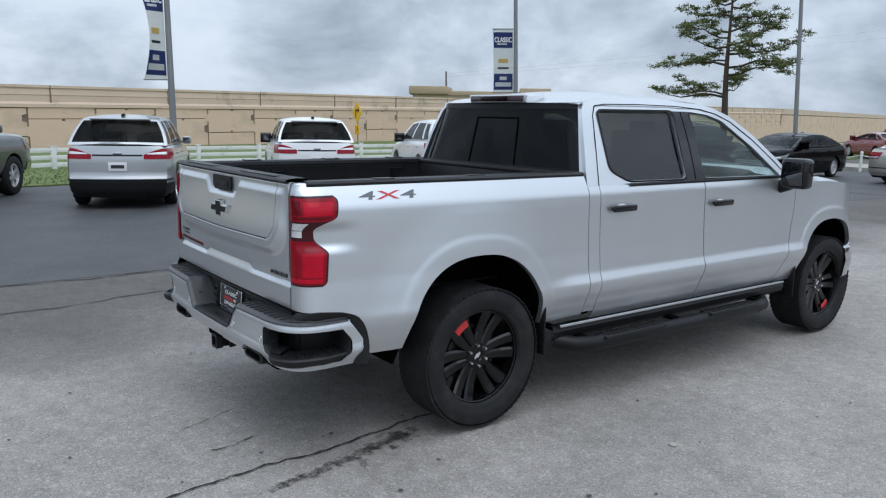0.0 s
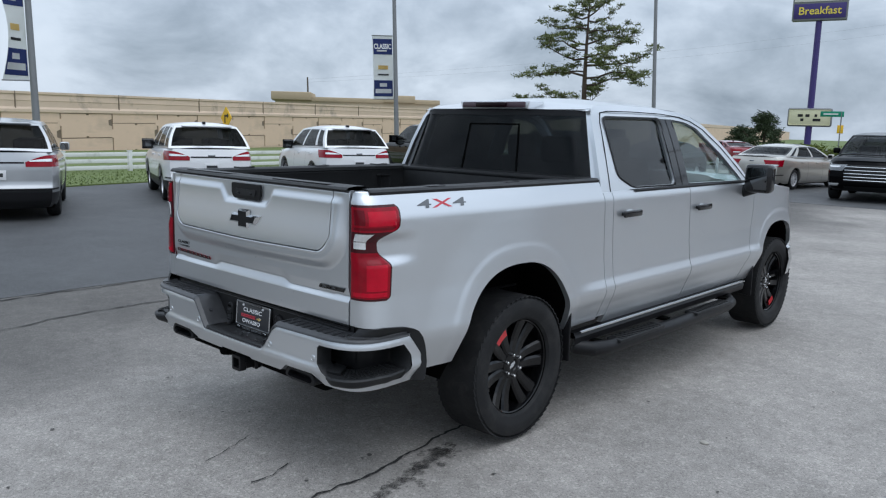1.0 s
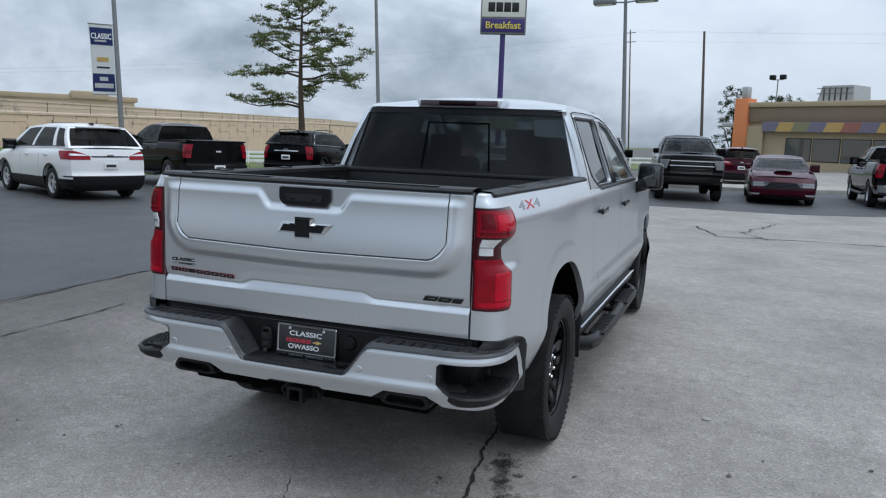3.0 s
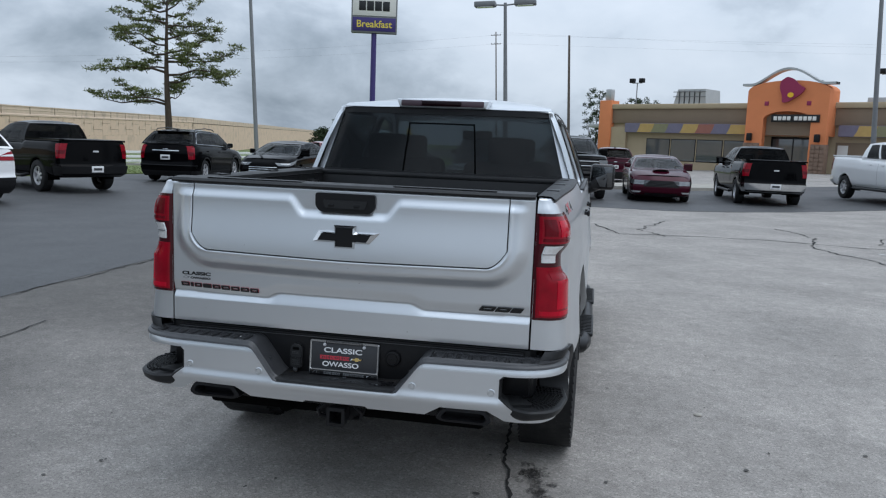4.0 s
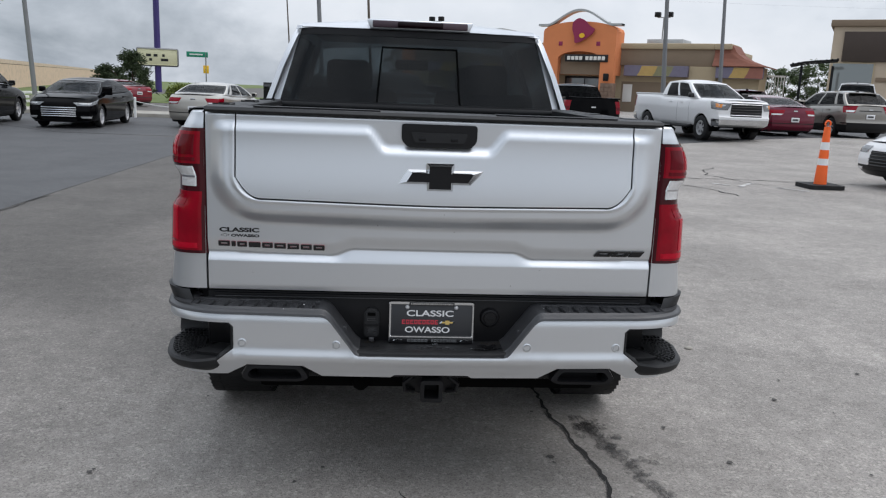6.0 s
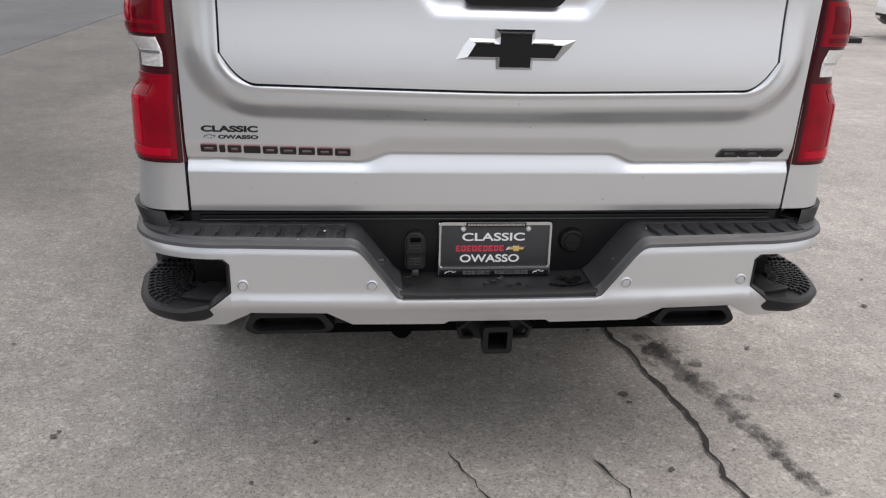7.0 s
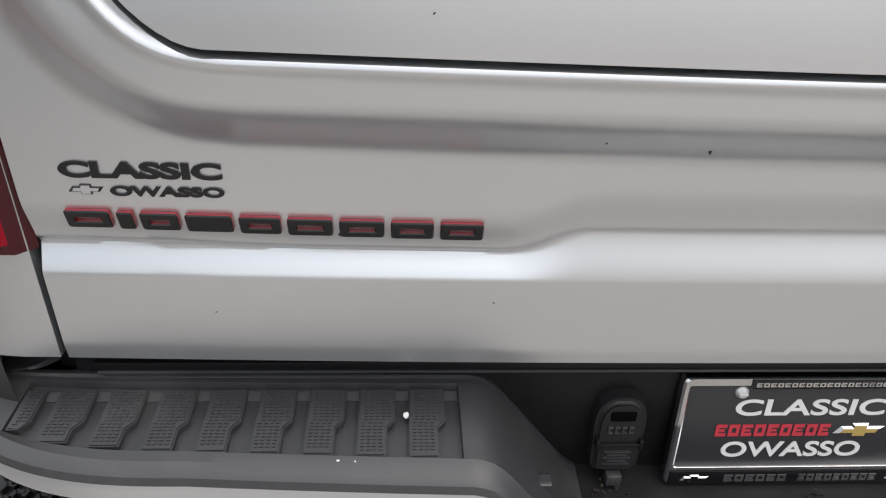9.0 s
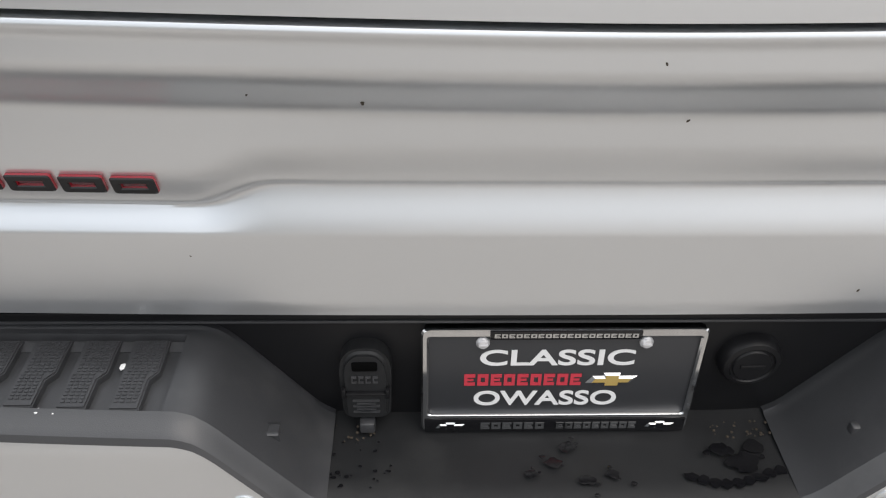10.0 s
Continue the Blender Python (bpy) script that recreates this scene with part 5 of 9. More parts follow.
e = emblem(frame_ob, 0.0, 0.0, 0.0, 0.20, CHROME, GOLD, "plate_emblem")
e.matrix_local = tilt @ Matrix.Translation((0.058, -0.0025, 0.0015))
for u in (-0.089, 0.089):
    bm = bmesh.new()
    lathe(bm, [(0.0001, -0.0085), (0.005, -0.0078), (0.0075, -0.004), (0.0075, 0.0)], 20, "y")
    box(bm, -0.005, 0.005, -0.0092, -0.0078, -0.0010, 0.0010)
    part("screw", moved(bm, tilt @ Matrix.Translation((u, 0, 0.0565))), ALLOY, frame_ob)
# trailer socket: domed cap over a hinged lower cover
bm = bmesh.new()
poly = rounded([(-0.027, -0.052), (0.027, -0.052), (0.029, 0.020), (0.026, 0.040), (0.013, 0.054), (-0.013, 0.054), (-0.026, 0.040), (-0.029, 0.020)], 0.014, 5)
prism(bm, poly, lambda u, v, d: (-0.216 + u, -0.002 + d + 0.10 * (v + 0.05) * 0.5, 0.688 + v), 0.034)
bmesh.ops.bevel(bm, geom=[e for e in bm.edges if all(v.co.y < 0.012 for v in e.verts)], offset=0.006, segments=3, affect="EDGES")
sock = part("trailer_socket", bm, BLACK_PLASTIC, truck, "black capped trailer wiring socket")
socket_y = lambda z: -0.0035 + 0.05 * (z - 0.638)
bm = bmesh.new()
for x0, x1, z0, z1 in ((-0.243, -0.238, 0.676, 0.690), (-0.194, -0.189, 0.676, 0.690), (-0.239, -0.193, 0.6805, 0.6845)):
    box(bm, x0, x1, socket_y(z0) - 0.0035, socket_y(z0) + 0.004, z0, z1, 0.0015)
part("cap_hinge", bm, BLACK_SATIN, sock)
part("cap_slot", bbox(-0.230, -0.202, socket_y(0.718) - 0.0015, socket_y(0.718) + 0.004, 0.716, 0.728, 0.002), UNDER, sock)
part("cap_foot", bbox(-0.225, -0.207, -0.010, 0.004, 0.622, 0.638, 0.003), PAD_PLASTIC, sock)
for k in range(4):
    for u0, u1, v0, v1 in ((0, 0.0055, 0, 0.0012), (0, 0.0055, 0.0075, 0.0087), (0, 0.0012, 0.0012, 0.0075)):
        x0, z0 = -0.2310 + k * 0.0078, 0.6985
        part("moulded_mark", bbox(x0 + u0, x0 + u1, socket_y(z0) - 0.0012, socket_y(z0) + 0.003, z0 + v0, z0 + v1), PAD_PLASTIC, sock)
for k in range(5):
    z0 = 0.652 + 0.0045 * k
    w = 0.011 if k % 2 else 0.015
    part("moulded_mark", bbox(-0.216 - w, -0.216 + w, socket_y(z0) - 0.0012, socket_y(z0) + 0.003, z0, z0 + 0.0016), PAD_PLASTIC, sock)
# spare wheel lock cover
bm = bmesh.new()
lathe(bm, [(0.0001, -0.0125), (0.021, -0.012), (0.0225, -0.0095), (0.0245, -0.0095), (0.026, -0.0115), (0.031, -0.010), (0.035, -0.004), (0.037, 0.03)], 36, "y")
box(bm, -0.014, 0.014, -0.0140, -0.011, -0.0025, 0.0025, 0.001)
part("lock_cover", moved(bm, Matrix.Translation((0.216, 0.020, 0.712))), BLACK_SATIN, truck)

# tow receiver
hitch = part("tow_receiver", bbox(-0.5, 0.5, 0.02, 0.09, 0.455, 0.525, 0.012), UNDER, truck, "black tow receiver with safety chain loops")
bm = bmesh.new()
o1 = rounded([(-0.04, -0.04), (0.04, -0.04), (0.04, 0.04), (-0.04, 0.04)], 0.012)
o2 = rounded([(-0.026, -0.026), (0.026, -0.026), (0.026, 0.026), (-0.026, 0.026)], 0.004)
sheet(bm, [[(u * k + 0.004, y, 0.468 + v * k) for u, v in o] for o, y, k in ((o1, 0.05, 0.85), (o1, -0.06, 0.85), (o1, -0.065, 1.0), (o1, -0.10, 1.0), (o2, -0.101, 1.0), (o2, 0.04, 1.0))], closed=True)
bmesh.ops.recalc_face_normals(bm, faces=bm.faces)
part("receiver_tube", bm, BLACK_SATIN, hitch)
bm = bmesh.new()
prism(bm, rounded([(-0.105, 0.03), (0.105, 0.03), (0.10, -0.03), (0.05, -0.055), (-0.05, -0.055), (-0.10, -0.03)], 0.02), lambda u, v, d: (0.004 + u, -0.012 + d, 0.483 + v), 0.012)
part("chain_plate", bm, BLACK_SATIN, hitch)
for sx in (1, -1):
    bm = bmesh.new()
    pipe(bm, [(0.004 + sx * 0.055, -0.014, 0.50), (0.004 + sx * 0.07, -0.034, 0.498), (0.004 + sx * 0.098, -0.040, 0.478), (0.004 + sx * 0.092, -0.038, 0.450), (0.004 + sx * 0.06, -0.02, 0.440)], 0.009, 8)
    part("chain_loop", bm, BLACK_SATIN, hitch)

# drops of bird lime and beads of water on the pad
bm = bmesh.new()
for x, y, r in ((-0.438, -0.037, 0.0042), (-0.502, -0.093, 0.0034), (-0.486, -0.096, 0.0013), (0.42, -0.03, 0.002)):
    bmesh.ops.create_icosphere(bm, subdivisions=1, radius=r, matrix=Matrix.Translation((x, y, 0.7645)) @ Matrix.Diagonal((0.9, 1.2, 0.4, 1)))
tagged(part("white_specks", bm, INK_WHITE, None), "small white bird-lime specks on the bumper pad", "specks", kind="stuff")

# water marks on the floor of the well, dirt flecks and dried drops on the gate
WATER = mat("water_mark", (0.006, 0.006, 0.007), 0.12, 0, 0.1, 60, spec=0.5)
rng = random.Random(11)


def blob(bm, cx, cy, z, r, n=11):
    """A flat uneven patch with a domed top."""
    ph = rng.uniform(0, 6)
    ring = [bm.verts.new((cx + r * rng.uniform(0.65, 1.25) * math.cos(k * math.tau / n + ph), cy + r * rng.uniform(0.5, 0.95) * math.sin(k * math.tau / n + ph), z)) for k in range(n)]
    top = bm.verts.new((cx, cy, z + 0.0003))
    for k in range(n):
        bm.faces.new((ring[k], ring[(k + 1) % n], top))


bm = bmesh.new()
for x, y, r in ((-0.017, -0.067, 0.008), (0.010, -0.052, 0.010), (0.044, -0.075, 0.009), (0.074, -0.068, 0.009), (0.029, -0.030, 0.010), (0.203, -0.036, 0.012), (0.215, -0.052, 0.012), (0.244, -0.032, 0.013), (0.230, -0.050, 0.014), (0.225, -0.059, 0.012)):
    blob(bm, x, y, 0.6225, r)
    for _ in range(3):
        blob(bm, x + rng.gauss(0, 0.016), y + rng.gauss(0, 0.010), 0.6225, r * rng.uniform(0.2, 0.4), 7)
for k in range(9):
    blob(bm, lerp(0.160, 0.262, k / 8), -0.072 - 0.010 * math.sin(k * 0.5), 0.6225, 0.008)
for k in range(26):
    blob(bm, rng.uniform(-0.26, -0.17), rng.uniform(-0.085, -0.02), 0.6225, rng.uniform(0.0012, 0.0035), 7)
tagged(part("water_marks", bm, WATER, None), "dark wet marks on the floor of the bumper step", "water marks", kind="stuff")
bm = bmesh.new()
for x, z, r in ((-0.185, 1.053, 0.0022), (0.085, 1.033, 0.0016), (0.045, 1.100, 0.0013), (-0.275, 1.062, 0.0012), (-0.355, 0.885, 0.0009), (0.298, 0.841, 0.0016), (-0.499, 0.957, 0.0018), (0.31, 1.12, 0.001), (-0.05, 1.22, 0.001), (-0.42, 1.17, 0.001), (-0.62, 0.87, 0.001), (0.4, 0.9, 0.0012)):
    bmesh.ops.create_icosphere(bm, subdivisions=1, radius=r, matrix=Matrix.Translation((x, tg_y(x - TRUCK_X, z), z)) @ Matrix.Rotation(rng.uniform(0, 3), 4, "Y") @ Matrix.Diagonal((1.5, 0.5, 0.8, 1)))
for k in range(60):
    x, y = rng.uniform(-0.30, -0.19), rng.uniform(-0.02, 0.005)
    bmesh.ops.create_icosphere(bm, subdivisions=1, radius=rng.uniform(0.0008, 0.0022), matrix=Matrix.Translation((rng.choice((x, rng.uniform(0.20, 0.27))), y, 0.6215)))
tagged(part("dirt_flecks", bm, mat("brown_dirt", (0.045, 0.035, 0.025), 0.9, 0, 0.3, 40), None), "tiny dark flecks of dirt on the gate and step", "dirt", kind="stuff")

# ---- wheels of the pickup ----
def tyre_bm(r=0.412, w=0.275, rim=0.268):
    bm = bmesh.new()
    h = w / 2
    prof_t = [(rim, -h * 0.78), (rim + 0.012, -h * 0.90), (rim + 0.05, -h * 1.0), (r - 0.07, -h * 1.03), (r - 0.03, -h * 0.96), (r - 0.010, -h * 0.80), (r - 0.009, 0), (r - 0.010, h * 0.80), (r - 0.03, h * 0.96), (r - 0.07, h * 1.03), (rim + 0.05, h), (rim + 0.012, h * 0.90), (rim, h * 0.78)]
    lathe(bm, prof_t, 72, "x")
    return bm


def tread_bm(r=0.412, w=0.275):
    bm = bmesh.new()
    h = w / 2
    n = 60
    for k in range(n):
        for c, bw, ph in ((-0.40, 0.17, 0), (-0.13, 0.2, 0.5), (0.13, 0.2, 0), (0.40, 0.17, 0.5)):
            m = Matrix.Rotation((k + ph) * math.tau / n, 4, "X") @ Matrix.Translation((c * w, 0, r - 0.012)) @ Matrix.Rotation(0.25 if c > 0 else -0.25, 4, "Z")
            box(bm, -bw * w / 2, bw * w / 2, -0.0202, 0.0202, -0.004, 0.0028, m=m)
        for sgn in (1, -1):
            m = Matrix.Rotation((k + 0.25) * math.tau / n, 4, "X") @ Matrix.Translation((sgn * h * 0.90, 0, r - 0.022)) @ Matrix.Rotation(sgn * 0.75, 4, "Y")
            box(bm, -0.012, 0.012, -0.0155, 0.0155, -0.005, 0.0008, m=m)
    return bm


def rim_bm(spokes=6, r=0.268, face=0.078):
    """Barrel with a thin lip and six split spokes; the outside is towards +x."""
    bm = bmesh.new()
    lathe(bm, [(r + 0.004, face + 0.012), (r + 0.003, face + 0.022), (r - 0.004, face + 0.024), (r - 0.010, face + 0.020), (r - 0.014, face + 0.002), (r - 0.026, -0.10)], 72, "x")
    lathe(bm, [(0.0001, face - 0.010), (0.032, face - 0.010), (0.036, face - 0.004), (0.044, face - 0.002), (0.074, face - 0.010), (0.084, face - 0.034)], 36, "x")
    for k in range(spokes):
        m = Matrix.Rotation(k * math.tau / spokes, 4, "X")
        for g in (1, -1):
            p0, p1 = Vector((face - 0.010, g * 0.021, 0.052)), Vector((face + 0.010, g * 0.048, r - 0.012))
            side = Vector((0, 1.0, -g * 0.18))
            rows = []
            for t in (0, 0.25, 0.5, 0.75, 1):
                c = p0.lerp(p1, t)
                c.x -= 0.014 * math.sin(t * math.pi)
                w1 = lerp(0.0250, 0.0365, t)
                rows.append([m @ (c + side * w1 * 0.62), m @ (c + side * w1 + Vector((-0.010, 0, 0))), m @ (c + side * w1 * 0.9 + Vector((-0.050, 0, 0))), m @ (c - side * w1 * 0.9 + Vector((-0.050, 0, 0))), m @ (c - side * w1 + Vector((-0.010, 0, 0))), m @ (c - side * w1 * 0.62)])
            sheet(bm, rows, closed=True)
        # web that joins the pair near the hub
        rows = []
        for t in (0, 0.5, 1.0):
            z, hw = lerp(0.060, 0.150, t), lerp(0.022, 0.040, t)
            x = face - 0.018 - 0.014 * t
            rows.append([m @ Vector((x, -hw, z)), m @ Vector((x, 0, z)), m @ Vector((x, hw, z))])
        sheet(bm, rows)
    bmesh.ops.recalc_face_normals(bm, faces=bm.faces)
    return bm


def mesh_of(bm, material, name, angle=32):
    ob = part(name, bm, material, None, "", angle)
    me = ob.data
    bpy.data.objects.remove(ob)
    return me


TYRE_ME = mesh_of(tyre_bm(), RUBBER, "wheel")
TREAD_ME = mesh_of(tread_bm(), RUBBER, "tread")
RIM_ME = mesh_of(rim_bm(), RIM_BLACK, "rim")
bm = bmesh.new()
lathe(bm, [(0.0001, 0.018), (0.007, 0.017), (0.0105, 0.012), (0.0105, 0.0)], 6, "x")
LUG_ME = mesh_of(bm, CHROME, "lug_nut")
bm = bmesh.new()
lathe(bm, [(0.09, 0.012), (0.172, 0.012), (0.172, -0.012), (0.09, -0.012)], 40, "x")
DISC_ME = mesh_of(bm, STEEL_DISC, "brake_disc")
bm = bmesh.new()
poly = [(0.208 * math.sin(a), 0.208 * math.cos(a)) for a in np.linspace(-0.20, 0.20, 8)] + [(0.249 * math.sin(a), 0.249 * math.cos(a)) for a in np.linspace(0.20, -0.20, 8)]
prism(bm, poly, lambda u, v, d: (0.090 + d, u, v), -0.006)
EMB = [(-0.026, -0.006), (-0.009, -0.006), (-0.009, -0.011), (0.009, -0.011), (0.009, -0.006), (0.022, -0.006), (0.026, 0.006), (0.009, 0.006), (0.009, 0.011), (-0.009, 0.011), (-0.009, 0.006), (-0.022, 0.006)]
emb_bm = bmesh.new()
prism(emb_bm, EMB, lambda u, v, d: (0.0685 + d, u, v), 0.003)
EMBLEM_ME = mesh_of(emb_bm, ALLOY, "hub_emblem")
MARK_ME = mesh_of(bm, RED_PAINT, "red_mark")
for sx in (1, -1):
    for hy, turn in ((HUB_R, 0.62), (HUB_F, -2.62)):
        m = Matrix.Translation((sx * 0.838, hy, HUB_Z)) @ (Matrix.Identity(4) if sx > 0 else Matrix.Rotation(math.pi, 4, "Z")) @ Matrix.Rotation(turn, 4, "X")
        w = share("wheel", TYRE_ME, truck, m, "all-terrain tyre on a gloss black six-spoke wheel")
        tagged(share("tread", TREAD_ME, w), kind="stuff")
        share("rim", RIM_ME, w)
        share("brake_disc", DISC_ME, w)
        share("hub_emblem", EMBLEM_ME, w)
        share("red_mark", MARK_ME, w, None, "red accent on one spoke")
        for k in range(6):
            a = (k + 0.5) * math.tau / 6
            share("lug_nut", LUG_ME, w, Matrix.Translation((0.071, 0.062 * math.sin(a), 0.062 * math.cos(a))))

# ---- cab ----
OUT_SIDE = [(1.935, 1.335), (1.945, 1.42), (1.985, 1.62), (2.03, 1.80), (2.07, 1.856), (2.14, 1.882), (2.5, 1.897), (3.0, 1.893), (3.28, 1.876), (3.46, 1.846), (3.62, 1.79), (3.85, 1.655), (4.08, 1.49), (4.34, 1.285), (4.26, 1.285), (4.2, 1.335), (3.1, 1.335)]
WIN_R = rounded([(2.17, 1.805), (2.93, 1.812), (2.93, 1.362), (2.33, 1.366), (2.165, 1.44)], 0.05)
WIN_F = rounded([(3.12, 1.808), (3.33, 1.79), (3.48, 1.752), (3.80, 1.560), (4.09, 1.353), (3.12, 1.360)], 0.035)
cab = part("cab", bbox(-0.86, 0.86, 1.95, 4.3, 0.52, 0.60), UNDER, truck, "cab floor")
for sx in (1, -1):
    bm = bmesh.new()
    holed(bm, OUT_SIDE, [WIN_R, WIN_F], lambda y, z: (sx * cab_x(z), y, z))
    es = [e for e in bm.edges if e.is_boundary]
    r = bmesh.ops.extrude_edge_only(bm, edges=es)
    for v in r["geom"]:
        if isinstance(v, bmesh.types.BMVert):
            v.co.x -= sx * 0.03
    bmesh.ops.recalc_face_normals(bm, faces=bm.faces)
    part("side_frame", bm, SILVER, cab, "", 30)
    for name, win in (("rear_side_window", WIN_R), ("front_side_window", WIN_F)):
        bm = bmesh.new()
        prism(bm, win, lambda u, v, d: (sx * (cab_x(v) - 0.014 - d), u, v), 0.005)
        g = part(name, bm, SIDE_TINT if name[0] == "r" else SMOKED, cab, "dark tinted side glass" if name[0] == "r" else "clear side glass", 20)
        g.visible_shadow = False
        bm = bmesh.new()
        c = Vector((sum(p[0] for p in win) / len(win), sum(p[1] for p in win) / len(win)))
        rows = []
        for k, o in ((1.0, 0.004), (1.004, 0.007), (1.022, 0.005), (1.024, 0.0)):
            rows.append([(sx * (cab_x(v) + o), c.x + (u - c.x) * (1 + (k - 1) * 1.6), c.y + (v - c.y) * (1 + (k - 1) * 2.4)) for u, v in win])
        sheet(bm, rows, closed=True)
        bmesh.ops.recalc_face_normals(bm, faces=bm.faces)
        part("window_seal", bm, BLACK_SATIN, cab)
    bm = bmesh.new()
    sheet(bm, [[(sx * (cab_x(z) + 0.006), y, z) for y in np.linspace(2.925, 3.125, 6)] for z in np.linspace(1.352, 1.818, 14)], flip=sx < 0)
    part("door_pillar", bm, BLACK_GLOSS, cab)
    bm = bmesh.new()
    sheet(bm, [[(sx * (cab_x(z) + 0.0085), y, z) for y in (3.020, 3.026)] for z in np.linspace(1.352, 1.818, 14)], flip=sx < 0)
    part("pillar_gap", bm, UNDER, cab)
    # belt strip
    bm = bmesh.new()
    sheet(bm, [[(sx * (side_x(y, 1.33) + o), y, z) for y in np.linspace(2.30, 4.10, 30)] for o, z in ((-0.030, 1.352), (-0.002, 1.356), (0.004, 1.346), (0.003, 1.336))], flip=sx < 0)
    bmesh.ops.recalc_face_normals(bm, faces=bm.faces)
    part("belt_strip", bm, BLACK_SATIN, cab)
    # door seams over the window frames
    seam = [(2.040, 1.345), (2.050, 1.42), (2.085, 1.62), (2.120, 1.775), (2.165, 1.838), (2.26, 1.850), (2.6, 1.856), (3.0, 1.853), (3.27, 1.838), (3.44, 1.808), (3.60, 1.752), (3.83, 1.617), (4.06, 1.452), (4.20, 1.345)]
    bm = bmesh.new()
    pipe(bm, [Vector((sx * (cab_x(z) + 0.0005), y, z)) for y, z in seam], 0.0035, 6)
    part("door_gap", bm, UNDER, cab)
    # handles
    for hy, hz in ((2.215, 1.203), (3.275, 1.185)):
        bm = bmesh.new()
        xs = side_x(hy, hz)
        box(bm, sx * (xs + 0.018), sx * (xs + 0.036), hy - 0.112, hy + 0.112, hz - 0.021, hz + 0.021, 0.010, 3)
        box(bm, sx * (xs - 0.01), sx * (xs + 0.03), hy - 0.10, hy - 0.08, hz - 0.012, hz + 0.012, 0.004)
        box(bm, sx * (xs - 0.01), sx * (xs + 0.03), hy + 0.08, hy + 0.10, hz - 0.012, hz + 0.012, 0.004)
        h = part("door_handle", bm, BLACK_GLOSS, truck, "gloss black door handle")
        bm = bmesh.new()
        bmesh.ops.create_uvsphere(bm, u_segments=20, v_segments=10, radius=1.0, matrix=Matrix.Translation((sx * (xs - 0.004), hy, hz)) @ Matrix.Diagonal((0.008, 0.060, 0.030, 1)))
        part("handle_cup", bm, SILVER, h)
    # running board with two step pads
    bm = bmesh.new()
    pts = [(sx * 0.90, 1.72, 0.40), (sx * 0.985, 1.80, 0.385), (sx * 1.005, 1.95, 0.372), (sx * 1.01, 2.8, 0.365), (sx * 1.005, 3.75, 0.365), (sx * 0.985, 3.88, 0.372), (sx * 0.90, 3.98, 0.39)]
    pipe(bm, pts, 0.048, 14)
    board = part("running_board", bm, BLACK_SATIN, truck, "black tubular running board with two ribbed steps")
    for y0, y1 in ((2.02, 2.62), (3.12, 3.72)):
        bm = bbox(sx * 0.955, sx * 1.062, y0, y1, 0.392, 0.416, 0.008)
        part("step_plate", bm, BLACK_PLASTIC, board)
        bm = bmesh.new()
        for k in range(12):
            box(bm, sx * 0.968, sx * 1.05, y0 + 0.04 + k * (y1 - y0 - 0.1) / 11, y0 + 0.062 + k * (y1 - y0 - 0.1) / 11, 0.415, 0.421, 0.002)
        part("step_grip", bm, RUBBER, board)
    for y in (1.9, 2.8, 3.8):
        part("board_bracket", bbox(sx * 0.6, sx * 0.99, y - 0.03, y + 0.03, 0.40, 0.42), UNDER, board)
    # mirror
    bm = bmesh.new()
    vs = box(bm, sx * 0.965, sx * 1.180, 3.99, 4.115, 1.262, 1.490, 0.035, 4)
    mir = part("door_mirror", bm, BLACK_GLOSS, truck, "gloss black door mirror")
    part("mirror_glass", moved(bbox(-0.085, 0.085, -0.003, 0.003, -0.088, 0.088, 0.002), Matrix.Translation((sx * 1.072, 3.985, 1.378)) @ Matrix.Rotation(-sx * 0.12, 4, "Z") @ Matrix.Rotation(0.07, 4, "X")), MIRROR, mir)
    bm = bmesh.new()
    rod(bm, (sx * 0.90, 4.05, 1.245), (sx * 1.04, 4.06, 1.31), 0.045, 0.055, 12)
    part("mirror_arm", bm, BLACK_SATIN, mir)

roof_edge = [(y, z) for y, z in OUT_SIDE[4:11]]
ry, rz = [p[0] for p in roof_edge], [p[1] for p in roof_edge]
bm = bmesh.new()
rows = []
for y in [2.03] + list(np.linspace(2.07, 3.62, 34)):
    ze = float(np.interp(y, ry, rz)) - (0.012 if y < 2.05 else 0)
    xe = cab_x(ze)
    crown = 0.040 * smooth01(2.0, 2.5, y) * smooth01(4.3, 3.3, y) + 0.012
    rows.append([(u * xe, y + (0.06 * (1 - u * u) * -1 if y < 2.05 else 0) + 0.10 * (1 - u * u) * smooth01(3.3, 3.62, y), ze + crown * (1 - abs(u) ** 2.6)) for u in np.linspace(-1, 1, 33)])
sheet(bm, rows)
bmesh.ops.recalc_face_normals(bm, faces=bm.faces)
part("roof", bm, SILVER, cab)


def rear_pt(u, v):
    """Rear window plane: u across from -1 to 1, v from its foot to the roof."""
    hw = lerp(0.862, 0.716, v)
    z = lerp(1.372, 1.862, v)
    return Vector((u * hw, lerp(1.935, 2.035, v) - 0.045 * (1 - u * u) * (0.6 + 0.4 * v) + 0.03 * smooth01(0.85, 1.0, abs(u)), z))


def rear_sheet(name, u0, u1, v0, v1, material, parent, off=0.0, n=16, nv=8, label=""):
    bm = bmesh.new()
    sheet(bm, [[rear_pt(lerp(u0, u1, i / n), lerp(v0, v1, j / nv)) + Vector((0, off, 0)) for i in range(n + 1)] for j in range(nv + 1)])
    r = bmesh.ops.extrude_face_region(bm, geom=bm.faces[:])
    for v in r["geom"]:
        if isinstance(v, bmesh.types.BMVert):
            v.co.y += 0.006
    bmesh.ops.recalc_face_normals(bm, faces=bm.faces)
    return part(name, bm, material, parent, label, 40)


